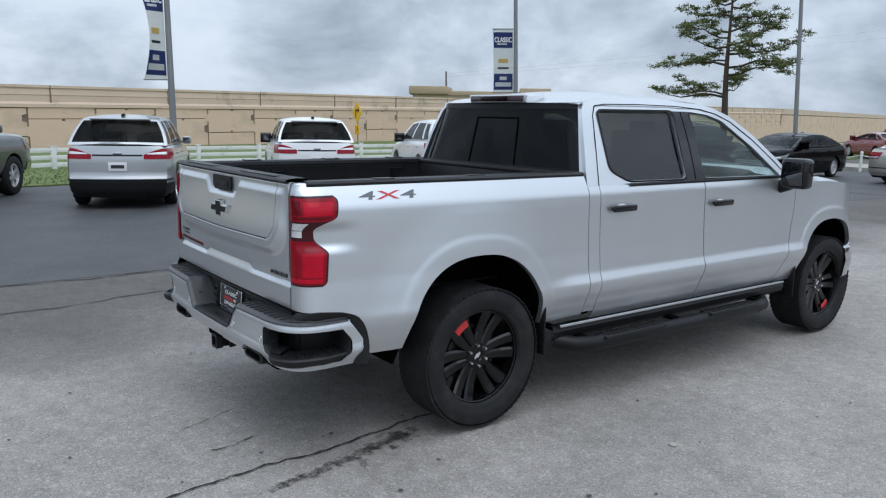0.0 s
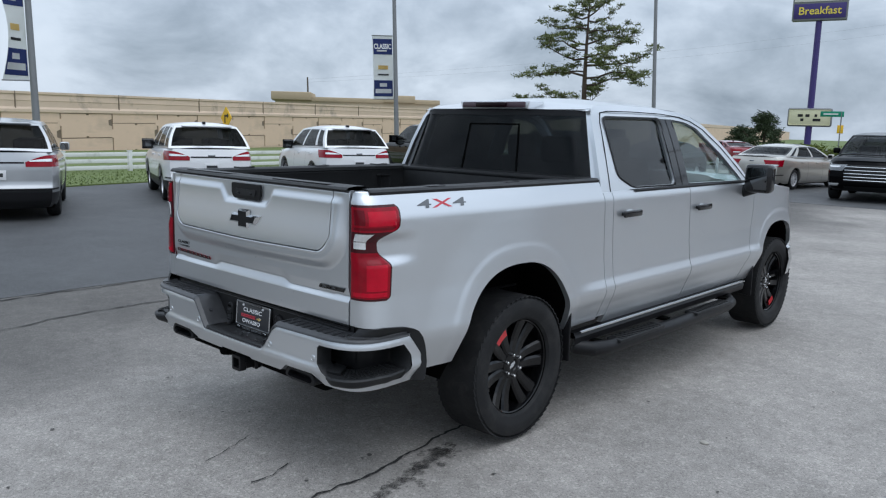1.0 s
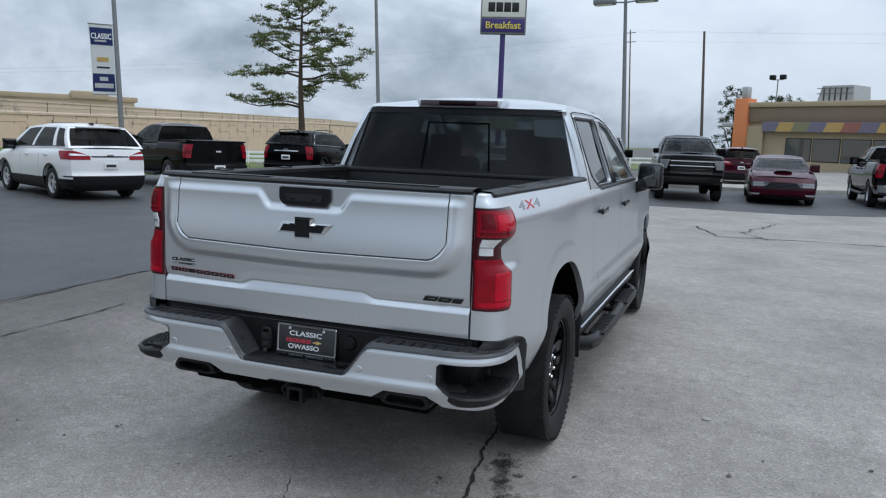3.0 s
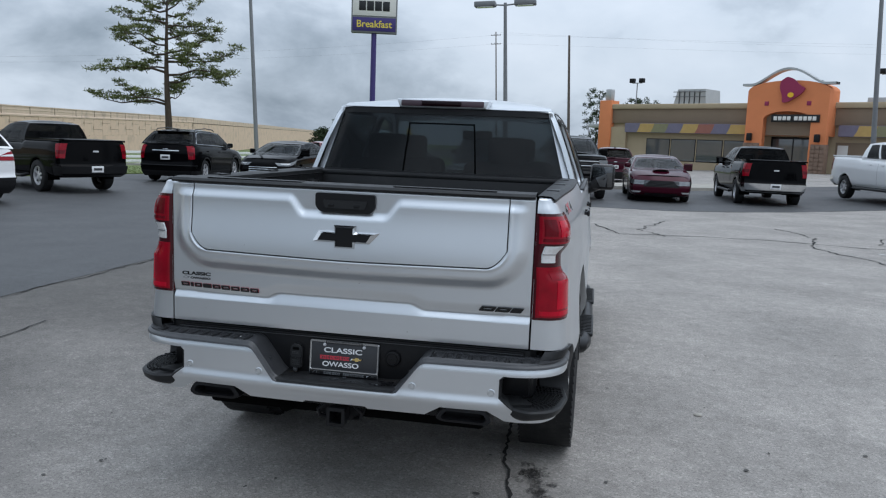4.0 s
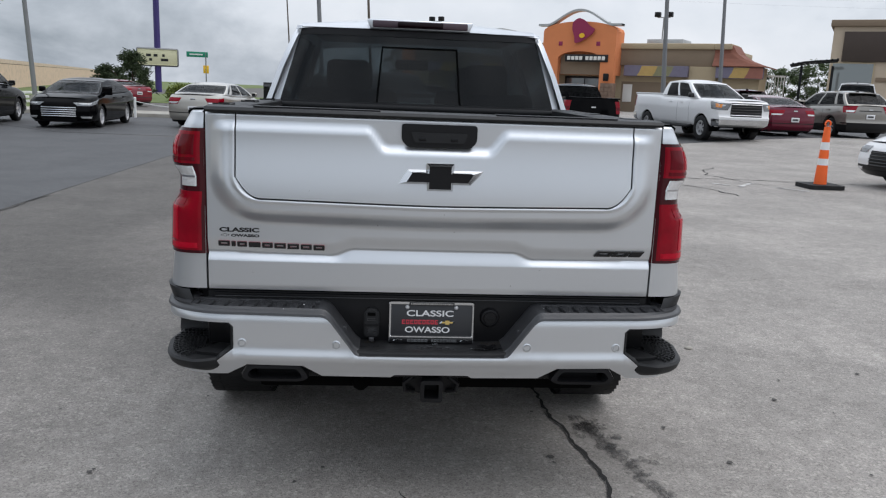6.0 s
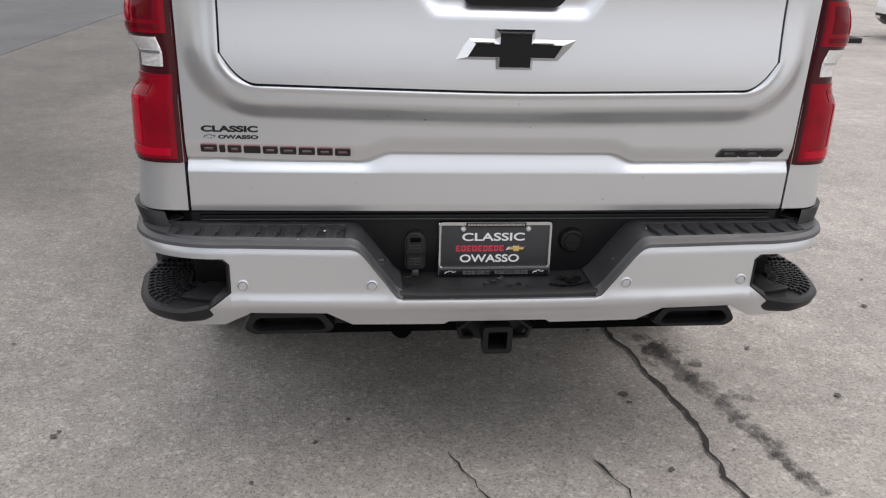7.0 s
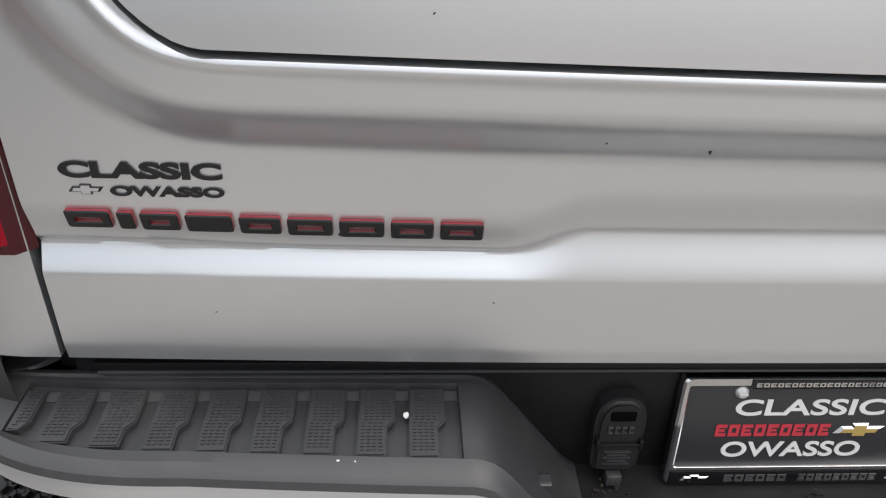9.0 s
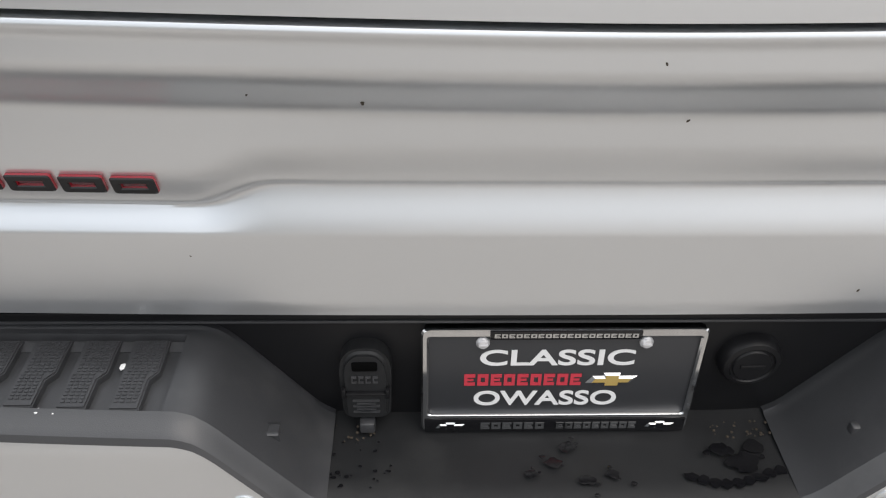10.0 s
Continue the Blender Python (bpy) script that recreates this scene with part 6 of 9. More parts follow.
rw = rear_sheet("rear_window", -0.955, 0.955, 0.09, 0.90, TINT, cab, 0.002, 40, 14, "dark tinted rear window with a sliding pane")
rw.visible_shadow = False
rear_sheet("window_header", -0.955, 0.955, 0.90, 0.985, BLACK_SATIN, cab, -0.004, 40, 3)
rear_sheet("window_foot", -0.99, 0.99, -0.02, 0.09, SILVER, cab, 0.0, 40, 3)
for u0, u1 in ((-1.0, -0.955), (0.955, 1.0)):
    rear_sheet("rear_pillar", u0, u1, -0.02, 1.0, SILVER, cab, 0.0, 4, 14)
rear_sheet("slider_frame", -0.295, -0.282, 0.13, 0.78, UNDER, rw, -0.003, 2, 8)
rear_sheet("slider_frame", 0.282, 0.295, 0.13, 0.78, UNDER, rw, -0.003, 2, 8)
rear_sheet("slider_frame", -0.295, 0.295, 0.765, 0.785, UNDER, rw, -0.0035, 8, 2)
rear_sheet("slider_frame", -0.955, 0.955, 0.09, 0.13, BLACK_SATIN, rw, -0.0035, 16, 2)
# high brake lamp
bm = bmesh.new()
box(bm, -0.29, 0.29, 1.935, 2.10, 1.852, 1.909, 0.008, 3)
for v in bm.verts:
    v.co.x *= 1.0 + 0.06 * (v.co.z > 1.885)
    v.co.y += 0.10 * (v.co.x / 0.285) ** 2 * 0.25
hl = part("high_brake_lamp", bm, SILVER, cab, "high brake lamp with cargo lights")
bm = bbox(-0.276, 0.276, 1.926, 1.95, 1.862, 1.902, 0.008, 2)
for v in bm.verts:
    v.co.y += 0.025 * (v.co.x / 0.285) ** 2
part("lamp_lens", bm, mat("smoked_pink_lens", (0.075, 0.050, 0.060), 0.25, 0.0, 0.1, 20, coat=0.25, spec=0.3), hl)
part("brake_lens", bbox(-0.130, 0.130, 1.9225, 1.945, 1.867, 1.897, 0.004, 2), mat("dark_brake_lens", (0.008, 0.001, 0.003), 0.2, 0, 0.05, 20, coat=0.1, spec=0.2), hl)

# windscreen and bonnet
bm = bmesh.new()
rows = []
for t in np.linspace(0, 1, 14):
    z, y = lerp(1.843, 1.27, t), lerp(3.50, 4.36, t)
    hw = cab_x(z) - 0.03
    rows.append([(u * hw, y + 0.13 * (1 - u * u), z + 0.012 * (1 - u * u)) for u in np.linspace(-1, 1, 20)])
sheet(bm, rows)
r = bmesh.ops.extrude_face_region(bm, geom=bm.faces[:])
for v in r["geom"]:
    if isinstance(v, bmesh.types.BMVert):
        v.co.z -= 0.006
bmesh.ops.recalc_face_normals(bm, faces=bm.faces)
ws = part("windscreen", bm, CLEAR_GLASS, cab)
ws.visible_shadow = False
bm = bmesh.new()
rows = []
for y in np.linspace(4.28, 5.36, 24):
    ze = fender_top(y) - 0.004
    xe = side_x(y, ze) - 0.008
    rows.append([(u * xe, y + 0.14 * (1 - u * u) * smooth01(4.6, 5.4, y), ze + 0.06 * (1 - abs(u) ** 3) * smooth01(0.985, 0.9, abs(u)) + 0.02 * smooth01(0.62, 0.55, abs(u))) for u in np.linspace(-1, 1, 33)])
sheet(bm, rows)
bmesh.ops.recalc_face_normals(bm, faces=bm.faces)
part("bonnet", bm, SILVER, truck)
part("bonnet_vent", bbox(0.80, 0.86, 4.42, 4.78, 1.318, 1.332, 0.006), BLACK_SATIN, truck)
part("bonnet_vent", bbox(-0.86, -0.80, 4.42, 4.78, 1.318, 1.332, 0.006), BLACK_SATIN, truck)
bm = bmesh.new()
box(bm, -0.80, 0.80, 5.25, 5.50, 0.62, 1.12, 0.09, 4)
part("nose", bm, BLACK_SATIN, truck, "black grille panel")
bm = bmesh.new()
rows = []
for z, o in ((0.42, -0.03), (0.46, 0.0), (0.60, 0.02), (0.70, 0.0), (0.72, -0.03)):
    rows.append([((0.985 + o) * math.sin(a) ** 0.75 if a > 0 else -(0.985 + o) * math.sin(-a) ** 0.75, 5.10 + (0.44 + o) * math.cos(a) ** 0.8, z) for a in np.linspace(-math.pi / 2, math.pi / 2, 40)])
sheet(bm, rows)
bmesh.ops.recalc_face_normals(bm, faces=bm.faces)
part("front_bumper", bm, CHROME, truck)

# cabin: seats, wheel, dash, lining
for x in (-0.42, 0.42):
    for y, w in ((3.02, 0.27), (2.32, 0.30)):
        bm = bmesh.new()
        box(bm, x - w, x + w, y, y + 0.52, 0.78, 0.98, 0.05, 3)
        box(bm, x - w, x + w, -0.07, 0.07, 0.0, 0.62, 0.05, 3, m=Matrix.Translation((0, y, 0.9)) @ Matrix.Rotation(0.22, 4, "X"))
        seat = part("seat", bm, CABIN, cab, "black cloth seat")
        part("headrest", bbox(x - 0.13, x + 0.13, y - 0.21, y - 0.11, 1.50, 1.68, 0.04, 3), CABIN, seat)
part("dashboard", bbox(-0.80, 0.80, 3.98, 4.40, 0.9, 1.26, 0.06, 3), CABIN, cab)
bm = bmesh.new()
for k in range(24):
    a, b = k * math.tau / 24, (k + 1) * math.tau / 24
    rod(bm, (-0.42 + 0.19 * math.cos(a), 3.80 - 0.07 * math.sin(a), 1.18 + 0.18 * math.sin(a)), (-0.42 + 0.19 * math.cos(b), 3.80 - 0.07 * math.sin(b), 1.18 + 0.18 * math.sin(b)), 0.016, seg=8, caps=False)
rod(bm, (-0.42, 3.80, 1.18), (-0.42, 4.0, 1.12), 0.05)
part("steering_wheel", bm, CABIN, cab)
part("room_mirror", bbox(-0.13, 0.13, 3.52, 3.56, 1.66, 1.74, 0.02, 3), CABIN, cab)
part("headliner", bbox(-0.66, 0.66, 2.08, 3.4, 1.845, 1.86), CABIN, cab)
for sx in (1, -1):
    part("door_card", bbox(sx * 0.83, sx * 0.87, 2.05, 4.25, 0.6, 1.32, 0.02), CABIN, cab)
part("cab_back", bbox(-0.84, 0.84, 1.96, 2.0, 0.6, 1.36, 0.01), CABIN, cab)

# side decal: two figures with a red cross stroke between
for sx in (1, -1):
    for txt, yy, mt in (("4", 0.372, GREY_PAINT), ("X", 0.492, INK_RED), ("4", 0.612, GREY_PAINT)):
        bm = text_bm(txt, 0.092, 0.0008, 0.001)
        k = 2.5 if txt == "X" else 2.6
        for v in bm.verts:
            u, w, d = v.co.x * k * 0.8, v.co.y * 0.62, v.co.z
            y = yy + sx * (u + 0.35 * w)
            z = 1.356 + w
            v.co = Vector((sx * (side_x(y, z) + 0.0012 + d), y, z))
        bmesh.ops.recalc_face_normals(bm, faces=bm.faces)
        part("side_decal", bm, mt, truck, smooth=False)

# ---- surroundings ----
WALL_TAN = mat("tan_concrete_panel", (0.68, 0.51, 0.375), 0.9, 0, 0.10, 0.6, bump=0.35, bscale=70, stain=((0.42, 0.33, 0.25), 0.5, 0.5, 0.75))
WALL_CAP = mat("weathered_tan_parapet", (0.62, 0.485, 0.37), 0.9, 0, 0.12, 0.5, bump=0.3, bscale=70, stain=((0.27, 0.225, 0.18), 0.7, 0.55, 0.75))
JOINT = mat("dark_joint", (0.21, 0.165, 0.125), 0.95, 0, 0.1, 5)
VINYL = mat("white_vinyl", (0.74, 0.74, 0.72), 0.5, 0, 0.05, 2, stain=((0.5, 0.5, 0.46), 3, 0.55, 0.8))
POLE_GREY = mat("galvanised_pole", (0.20, 0.205, 0.21), 0.55, 0.2, 0.1, 3)
POLE_WOOD = mat("weathered_wood_pole", (0.12, 0.10, 0.085), 0.9, 0, 0.2, 4)
NAVY = mat("navy_banner", (0.03, 0.05, 0.19), 0.7, 0, 0.06, 6)
BANNER_WHITE = mat("white_banner", (0.72, 0.73, 0.72), 0.7, 0, 0.04, 6)
PURPLE = mat("purple_sign", (0.045, 0.03, 0.15), 0.5, 0, 0.06, 4)
SIGN_WHITE = mat("white_sign_face", (0.72, 0.70, 0.66), 0.5, 0, 0.04, 4)
SIGN_YELLOW = mat("yellow_sign", (0.80, 0.47, 0.02), 0.5, 0, 0.05, 6)
SIGN_CREAM = mat("cream_reader_board", (0.62, 0.60, 0.40), 0.5, 0, 0.05, 4)
SIGN_GREEN = mat("green_street_sign", (0.01, 0.22, 0.13), 0.5, 0, 0.05, 6)
BARK = mat("pine_bark", (0.075, 0.055, 0.042), 0.95, 0, 0.25, 6, bump=0.8, bscale=30)
NEEDLES = mat("pine_needles", (0.135, 0.155, 0.058), 0.85, 0, 0.45, 1.3)
WOODS = mat("green_tree_foliage", (0.075, 0.105, 0.045), 0.9, 0, 0.35, 2.5)
CEDAR = mat("dark_cedar_foliage", (0.038, 0.056, 0.024), 0.9, 0, 0.35, 2.5)
SHRUB = mat("yellow_green_shrub", (0.12, 0.15, 0.025), 0.9, 0, 0.3, 3)
STUCCO = mat("beige_stucco", (0.40, 0.32, 0.21), 0.9, 0, 0.08, 1, bump=0.3, bscale=60)
BROWN_STUCCO = mat("brown_stucco", (0.22, 0.165, 0.115), 0.9, 0, 0.08, 1, bump=0.3, bscale=60)
ORANGE = mat("orange_stucco", (0.66, 0.225, 0.090), 0.85, 0, 0.07, 1, bump=0.3, bscale=60)
STONE = mat("brown_ledge_stone", (0.22, 0.15, 0.11), 0.9, 0, 0.3, 4, bump=0.6, bscale=25)
TILE_RED = mat("terracotta_roof", (0.21, 0.080, 0.052), 0.8, 0, 0.2, 4, bump=0.5, bscale=20)
SHOP_TAN = mat("pale_tan_stucco", (0.50, 0.41, 0.31), 0.9, 0, 0.08, 1, bump=0.3, bscale=60)
DARK_BAND = mat("dark_brown_board", (0.055, 0.040, 0.032), 0.7, 0, 0.1, 2)
SHOP_MIRROR = mat("bright_shop_glass", (0.35, 0.37, 0.36), 0.04, 0.6, 0.0)
GALV = mat("galvanised_sheet", (0.42, 0.43, 0.43), 0.45, 0.5, 0.12, 2)
SHOP_GLASS = mat("dark_shop_glass", (0.16, 0.17, 0.175), 0.04, 0.5, 0.0, spec=0.6)
MAGENTA = mat("magenta_emblem", (0.26, 0.02, 0.075), 0.5, 0, 0.05, 4)
AWN = [mat("awning_" + n, c, 0.8, 0, 0.12, 4) for n, c in (("ochre", (0.46, 0.31, 0.11)), ("slate_blue", (0.17, 0.155, 0.21)), ("rust", (0.29, 0.12, 0.09)), ("olive", (0.22, 0.21, 0.12)))]
CONE_ORANGE = mat("orange_cone_plastic", (0.85, 0.13, 0.02), 0.5, 0, 0.06, 6)

# highway wall: parapet over rows of keyed panels
WALL_O, WALL_D = Vector((-29.3, -11.8, 0)), Vector((-0.292, 0.956, 0)).normalized()
WALL_M = Matrix.Translation(WALL_O) @ Matrix.Rotation(math.atan2(-WALL_D.x, WALL_D.y), 4, "Z") @ Matrix.Translation((0, 0, -0.14)) @ Matrix.Rotation(0.0112, 4, "X")
W0, W1 = -24.0, 150.0
bm = bbox(-0.5, -0.06, W0, W1, -0.3, 1.80)
wall = part("wall_highway", bm, JOINT, None)
wall.matrix_world = WALL_M
tagged(wall, "tan precast concrete retaining wall of a raised highway", "retaining wall", kind="structure")
bm = bmesh.new()
sheet(bm, [[(x, y, z) for y in np.linspace(W0, W1, 60)] for x, z in ((0.0, 1.74), (0.05, 1.76), (0.05, 1.90), (-0.02, 2.0), (-0.02, 2.28), (0.0, 2.30), (-0.03, 2.58), (0.02, 2.61), (0.02, 2.72), (-0.25, 2.73), (-0.25, 1.7))])
bmesh.ops.recalc_face_normals(bm, faces=bm.faces)
part("parapet", bm, WALL_CAP, wall, "weathered parapet with a dark stained top", 30)
for k in range(30):
    part("parapet_joint", bbox(-0.015, 0.024, W0 + 6 * k, W0 + 6 * k + 0.05, 1.78, 2.725), JOINT, wall)
bm = bmesh.new()
prism(bm, [(0.02, 0.02), (0.70, 0.02), (0.70, 0.10), (0.78, 0.10), (0.78, 0.02), (1.48, 0.02), (1.48, 0.72), (1.38, 0.80), (1.38, 1.10), (1.48, 1.18), (1.48, 1.48), (0.80, 1.48), (0.80, 1.40), (0.72, 1.40), (0.72, 1.48), (0.02, 1.48), (0.02, 1.18), (-0.08, 1.10), (-0.08, 0.80), (0.02, 0.72)], lambda u, v, d: (-d, u, v), 0.06)
PANEL_ME = mesh_of(bm, WALL_TAN, "panel", 20)
bm = bmesh.new()
prism(bm, [(0.02, 0.02), (1.48, 0.02), (1.48, 0.72), (1.38, 0.72), (0.12, 0.72), (0.02, 0.72)], lambda u, v, d: (-d, u, v), 0.06)
HALF_ME = mesh_of(bm, WALL_TAN, "panel", 20)
for k in range(55):
    y = W0 + 3.15 * k
    low = k % 2 == 0
    for me, z in (((HALF_ME, -0.25), (PANEL_ME, 0.5)) if low else ((PANEL_ME, -0.25), (HALF_ME, 1.25))):
        share("panel", me, wall, Matrix.Translation((-0.004 * (k % 3), y, z)) @ Matrix.Diagonal((1, 2.1, 0.68 if me is HALF_ME and not low else 0.82 if (me is PANEL_ME and low) else 1, 1)))
part("footing", bbox(-0.5, -0.01, W0, W1, -5.5, -0.24), WALL_TAN, wall)
bm = bmesh.new()
prism(bm, [(W1, -8.0), (W1, 2.7), (560, -0.6), (900, -4.6), (900, -14.0)], lambda u, v, d: (-d, u, v), 0.5)
part("far_run", bm, WALL_TAN, wall, smooth=False)
# the parapet and its shadow line go on along the far stretch
bm = bmesh.new()
prism(bm, [(W1, 1.74), (W1, 2.72), (560, -0.58), (900, -4.58), (900, -5.56), (560, -1.56)], lambda u, v, d: (0.06 - d, u, v), 0.5)
part("parapet", bm, WALL_CAP, wall, smooth=False)
# dark-coloured strip that paints the shadow under the parapet's ledge
bm = bmesh.new()
prism(bm, [(W1, 1.60), (W1, 1.74), (560, -1.56), (900, -5.56), (900, -5.72), (560, -1.72)], lambda u, v, d: (0.02 - d, u, v), 0.1)
part("joint", bm, JOINT, wall, smooth=False)
# low posts and lamps on the far deck are hidden by the parapet; the deck itself
part("deck", bbox(-14, -0.5, W0, W1, 1.2, 1.75), CONCRETE, wall)

# white rail fence beside the grass
def fence_run(pts, h, rails, label, group, step=2.4, thick=0.062):
    for a, b in zip(pts, pts[1:]):
        a, b = Vector((*a, 0)), Vector((*b, 0))
        n = max(1, round((b - a).length / step))
        root = thing("rail_fence", label, "fence", Matrix.Translation(a), group)
        d = b - a
        ang = math.atan2(-d.x, d.y)
        m = Matrix.Rotation(ang, 4, "Z")
        for k in range(n + 1):
            o = part("post", moved(bbox(-0.06, 0.06, -0.06, 0.06, -0.02, h + 0.03, 0.006), Matrix.Translation(d * (k / n)) @ m), VINYL, root)
            part("post_cap", moved(bbox(-0.075, 0.075, -0.075, 0.075, h + 0.03, h + 0.055, 0.012), Matrix.Translation(d * (k / n)) @ m), VINYL, o)
        for z in rails:
            part("rail", moved(bbox(-0.02, 0.02, 0, d.length, z - thick, z + thick, 0.006), m), VINYL, root)


fence_run([(-15.2, -13.0), (-18.3, -2.6), (-20.8, 2.9), (-21.4, 9.5), (-22.0, 16.0), (-21.2, 30.0), (-18.2, 36.5), (-16.4, 47.0)], 0.64, (0.57, 0.36, 0.15), "white vinyl three-rail fence beside the grass", "white rail fence")
fence_run([(-5.1, 50.0), (1.4, 60.0)], 0.8, (0.7, 0.42), "white vinyl two-rail fence beyond the side road", "white rail fence")

# kerb and pavement at the far edge of the lot
slab("kerb", [(-20, 28.9), (3.0, 28.9), (10.5, 35.2), (40, 40), (40, 40.2), (10.45, 35.4), (2.92, 29.1), (-20, 29.1)], 0.13, 0.3, CONCRETE, "pale concrete kerb at the edge of the lot", "kerb")
slab("pavement", [(-20, 29.1), (2.92, 29.1), (10.45, 35.4), (40, 40.2), (40, 43), (9.6, 38.6), (1.6, 32.2), (-20, 32.2)], 0.11, 0.3, CONCRETE, "pale concrete pavement behind the kerb", "pavement")
for k, (x, y) in enumerate([(-15.4, 28.2), (-12.6, 28.2), (-9.8, 28.2), (-7.0, 28.2), (-4.2, 28.3)]):
    bm = bmesh.new()
    rod(bm, (0, 0, -0.02), (0, 0, 0.72), 0.05, 0.05, 12)
    bmesh.ops.create_uvsphere(bm, u_segments=12, v_segments=6, radius=0.055, matrix=Matrix.Translation((0, 0, 0.72)))
    o = tagged(part("bollard", bm, VINYL, None), "white painted steel bollard at the kerb", "bollard", "white bollards")
    o.matrix_world = Matrix.Translation((x, y, 0))
    if k < 4:
        bm = bmesh.new()
        pipe(bm, [(x + 2.8 * t, y, 0.62 - 0.18 * math.sin(t * math.pi)) for t in np.linspace(0, 1, 10)], 0.014, 6)
        tagged(part("bollard_rope", bm, VINYL, None), "white rope sagging between bollards", "rope", "bollard ropes")
bm = bmesh.new()
rod(bm, (0, 0, -0.02), (0, 0, 0.85), 0.07, 0.07, 12)
o = tagged(part("bollard", bm, VINYL, None), "white painted steel bollard by the black pickup", "bollard", "white bollards")
o.matrix_world = Matrix.Translation((9.6, 33.6, 0))

# lamp posts
def lamp_post(x, y, h, heads, r=0.11, label="tall galvanised lamp post", arm=1.15, yaw=0.0, low=False):
    root = thing("lamp_post", label, "lamp post", Matrix.Translation((x, y, 0)) @ Matrix.Rotation(yaw, 4, "Z"), "lamp posts of the lot")
    bm = bmesh.new()
    rod(bm, (0, 0, 0.45), (0, 0, h), r, r * 0.62, 20)
    part("pole", bm, POLE_GREY, root)
    bm = bmesh.new()
    rod(bm, (0, 0, 0), (0, 0, 0.5), 0.26, 0.25, 20)
    part("base", bm, CONCRETE, root)
    for sgn in heads:
        bm = bmesh.new()
        rod(bm, (0, 0, h - 0.10), (sgn * arm * 0.45, 0, h - 0.06), 0.035, 0.03, 10)
        part("arm", bm, POLE_GREY, root)
        hd = part("lamp_head", bbox(*(sorted((sgn * arm * 0.35, sgn * arm * 1.15))), -0.24, 0.24, h - 0.14, h + 0.08, 0.04), POLE_GREY, root)
        part("lens", bbox(*(sorted((sgn * arm * 0.45, sgn * arm * 1.05))), -0.18, 0.18, h - 0.155, h - 0.139), CLEAR_LENS, hd)
    return root


lamp_post(-18.95, 5.75, 8.6, (1, -1), 0.10)
lamp_post(-19.35, 19.4, 9.4, (1, -1), 0.10)
lamp_post(-17.15, 36.3, 13.0, (1, -1), 0.115, label="tall galvanised lamp post by the fence")
lamp_post(-3.12, 31.2, 7.62, (1, -1), 0.11)
lamp_post(12.62, 34.0, 11.0, (1, -1), 0.115)
lamp_post(15.0, 33.15, 8.1, (1, -1), 0.10)


def banner(x, y, z0, z1, w, side, sag, label):
    """A sleeve banner: navy, white and navy fields with lettering and plain bars."""
    root = thing("pole_banner", label, "banner", Matrix.Translation((x, y, 0)), "pole banners")
    d = Vector((side[0], side[1], 0)).normalized()
    nrm = Vector((-d.y, d.x, 0))
    h = z1 - z0

    def pt(u, v, off):
        bend = sag * math.sin(v * math.pi * 1.1) * u
        return d * (0.10 + u * w * (1 - 0.45 * bend)) + nrm * (off + 0.25 * bend) + Vector((0, 0, z0 + v * h + 0.03 * sag * u))

    def field(pname, u0, u1, v0, v1, m, off, parent):
        bm = bmesh.new()
        sheet(bm, [[pt(lerp(u0, u1, i / 8), lerp(v0, v1, j / 10), off) for i in range(9)] for j in range(11)])
        bmesh.ops.solidify(bm, geom=bm.faces[:], thickness=0.006 if pname == "cloth" else 0.003)
        bmesh.ops.recalc_face_normals(bm, faces=bm.faces)
        return part(pname, bm, m, parent)

    def letters(text, u0, u1, v0, v1, m, sgn, parent):
        bm = text_bm(text, 1.0, 0.02, 0.02)
        lo = [min(v.co[i] for v in bm.verts) for i in (0, 1)]
        hi = [max(v.co[i] for v in bm.verts) for i in (0, 1)]
        for v in bm.verts:
            a = (v.co.x - lo[0]) / (hi[0] - lo[0])
            v.co = pt(lerp(u1, u0, a) if sgn > 0 else lerp(u0, u1, a), lerp(v0, v1, (v.co.y - lo[1]) / (hi[1] - lo[1])), sgn * (0.0125 if v.co.z > 0 else 0.0085))
        bmesh.ops.recalc_face_normals(bm, faces=bm.faces)
        part("lettering", bm, m, parent, smooth=False)

    cloth = field("cloth", 0, 1, 0, 1, BANNER_WHITE, 0, root)
    for s in (1, -1):
        o = s * 0.006
        field("navy_field", 0.03, 0.97, 0.70, 0.94, NAVY, o, cloth)
        field("navy_field", 0.03, 0.97, 0.05, 0.30, NAVY, o, cloth)
        letters("CLASSIC", 0.07, 0.93, 0.785, 0.865, BANNER_WHITE, s, cloth)
        field("writing_bar", 0.30, 0.80, 0.745, 0.77, BANNER_WHITE, o * 1.9, cloth)
        field("writing_bar", 0.32, 0.68, 0.20, 0.255, BANNER_WHITE, o * 1.9, cloth)
        field("writing_bar", 0.10, 0.90, 0.10, 0.165, BANNER_WHITE, o * 1.9, cloth)
        field("writing_bar", 0.22, 0.78, 0.375, 0.40, PLATE_GREY, o * 1.9, cloth)
        field("emblem_bar", 0.25, 0.75, 0.47, 0.53, GOLD, o * 1.9, cloth)
    for z in (z0 + 0.02, z1 - 0.02):
        bm = bmesh.new()
        rod(bm, Vector((0, 0, z)), d * (w + 0.12) + Vector((0, 0, z)), 0.018, 0.018, 8)
        part("bracket", bm, POLE_GREY, root)


banner(-18.95, 5.75, 2.62, 5.35, 0.62, (-0.35, -0.94), 0.8, "wind-bent navy and white banner on a lamp post")
banner(-19.35, 19.4, 2.72, 5.20, 0.80, (-0.52, -0.85), 0.05, "navy and white banner hanging on a lamp post")

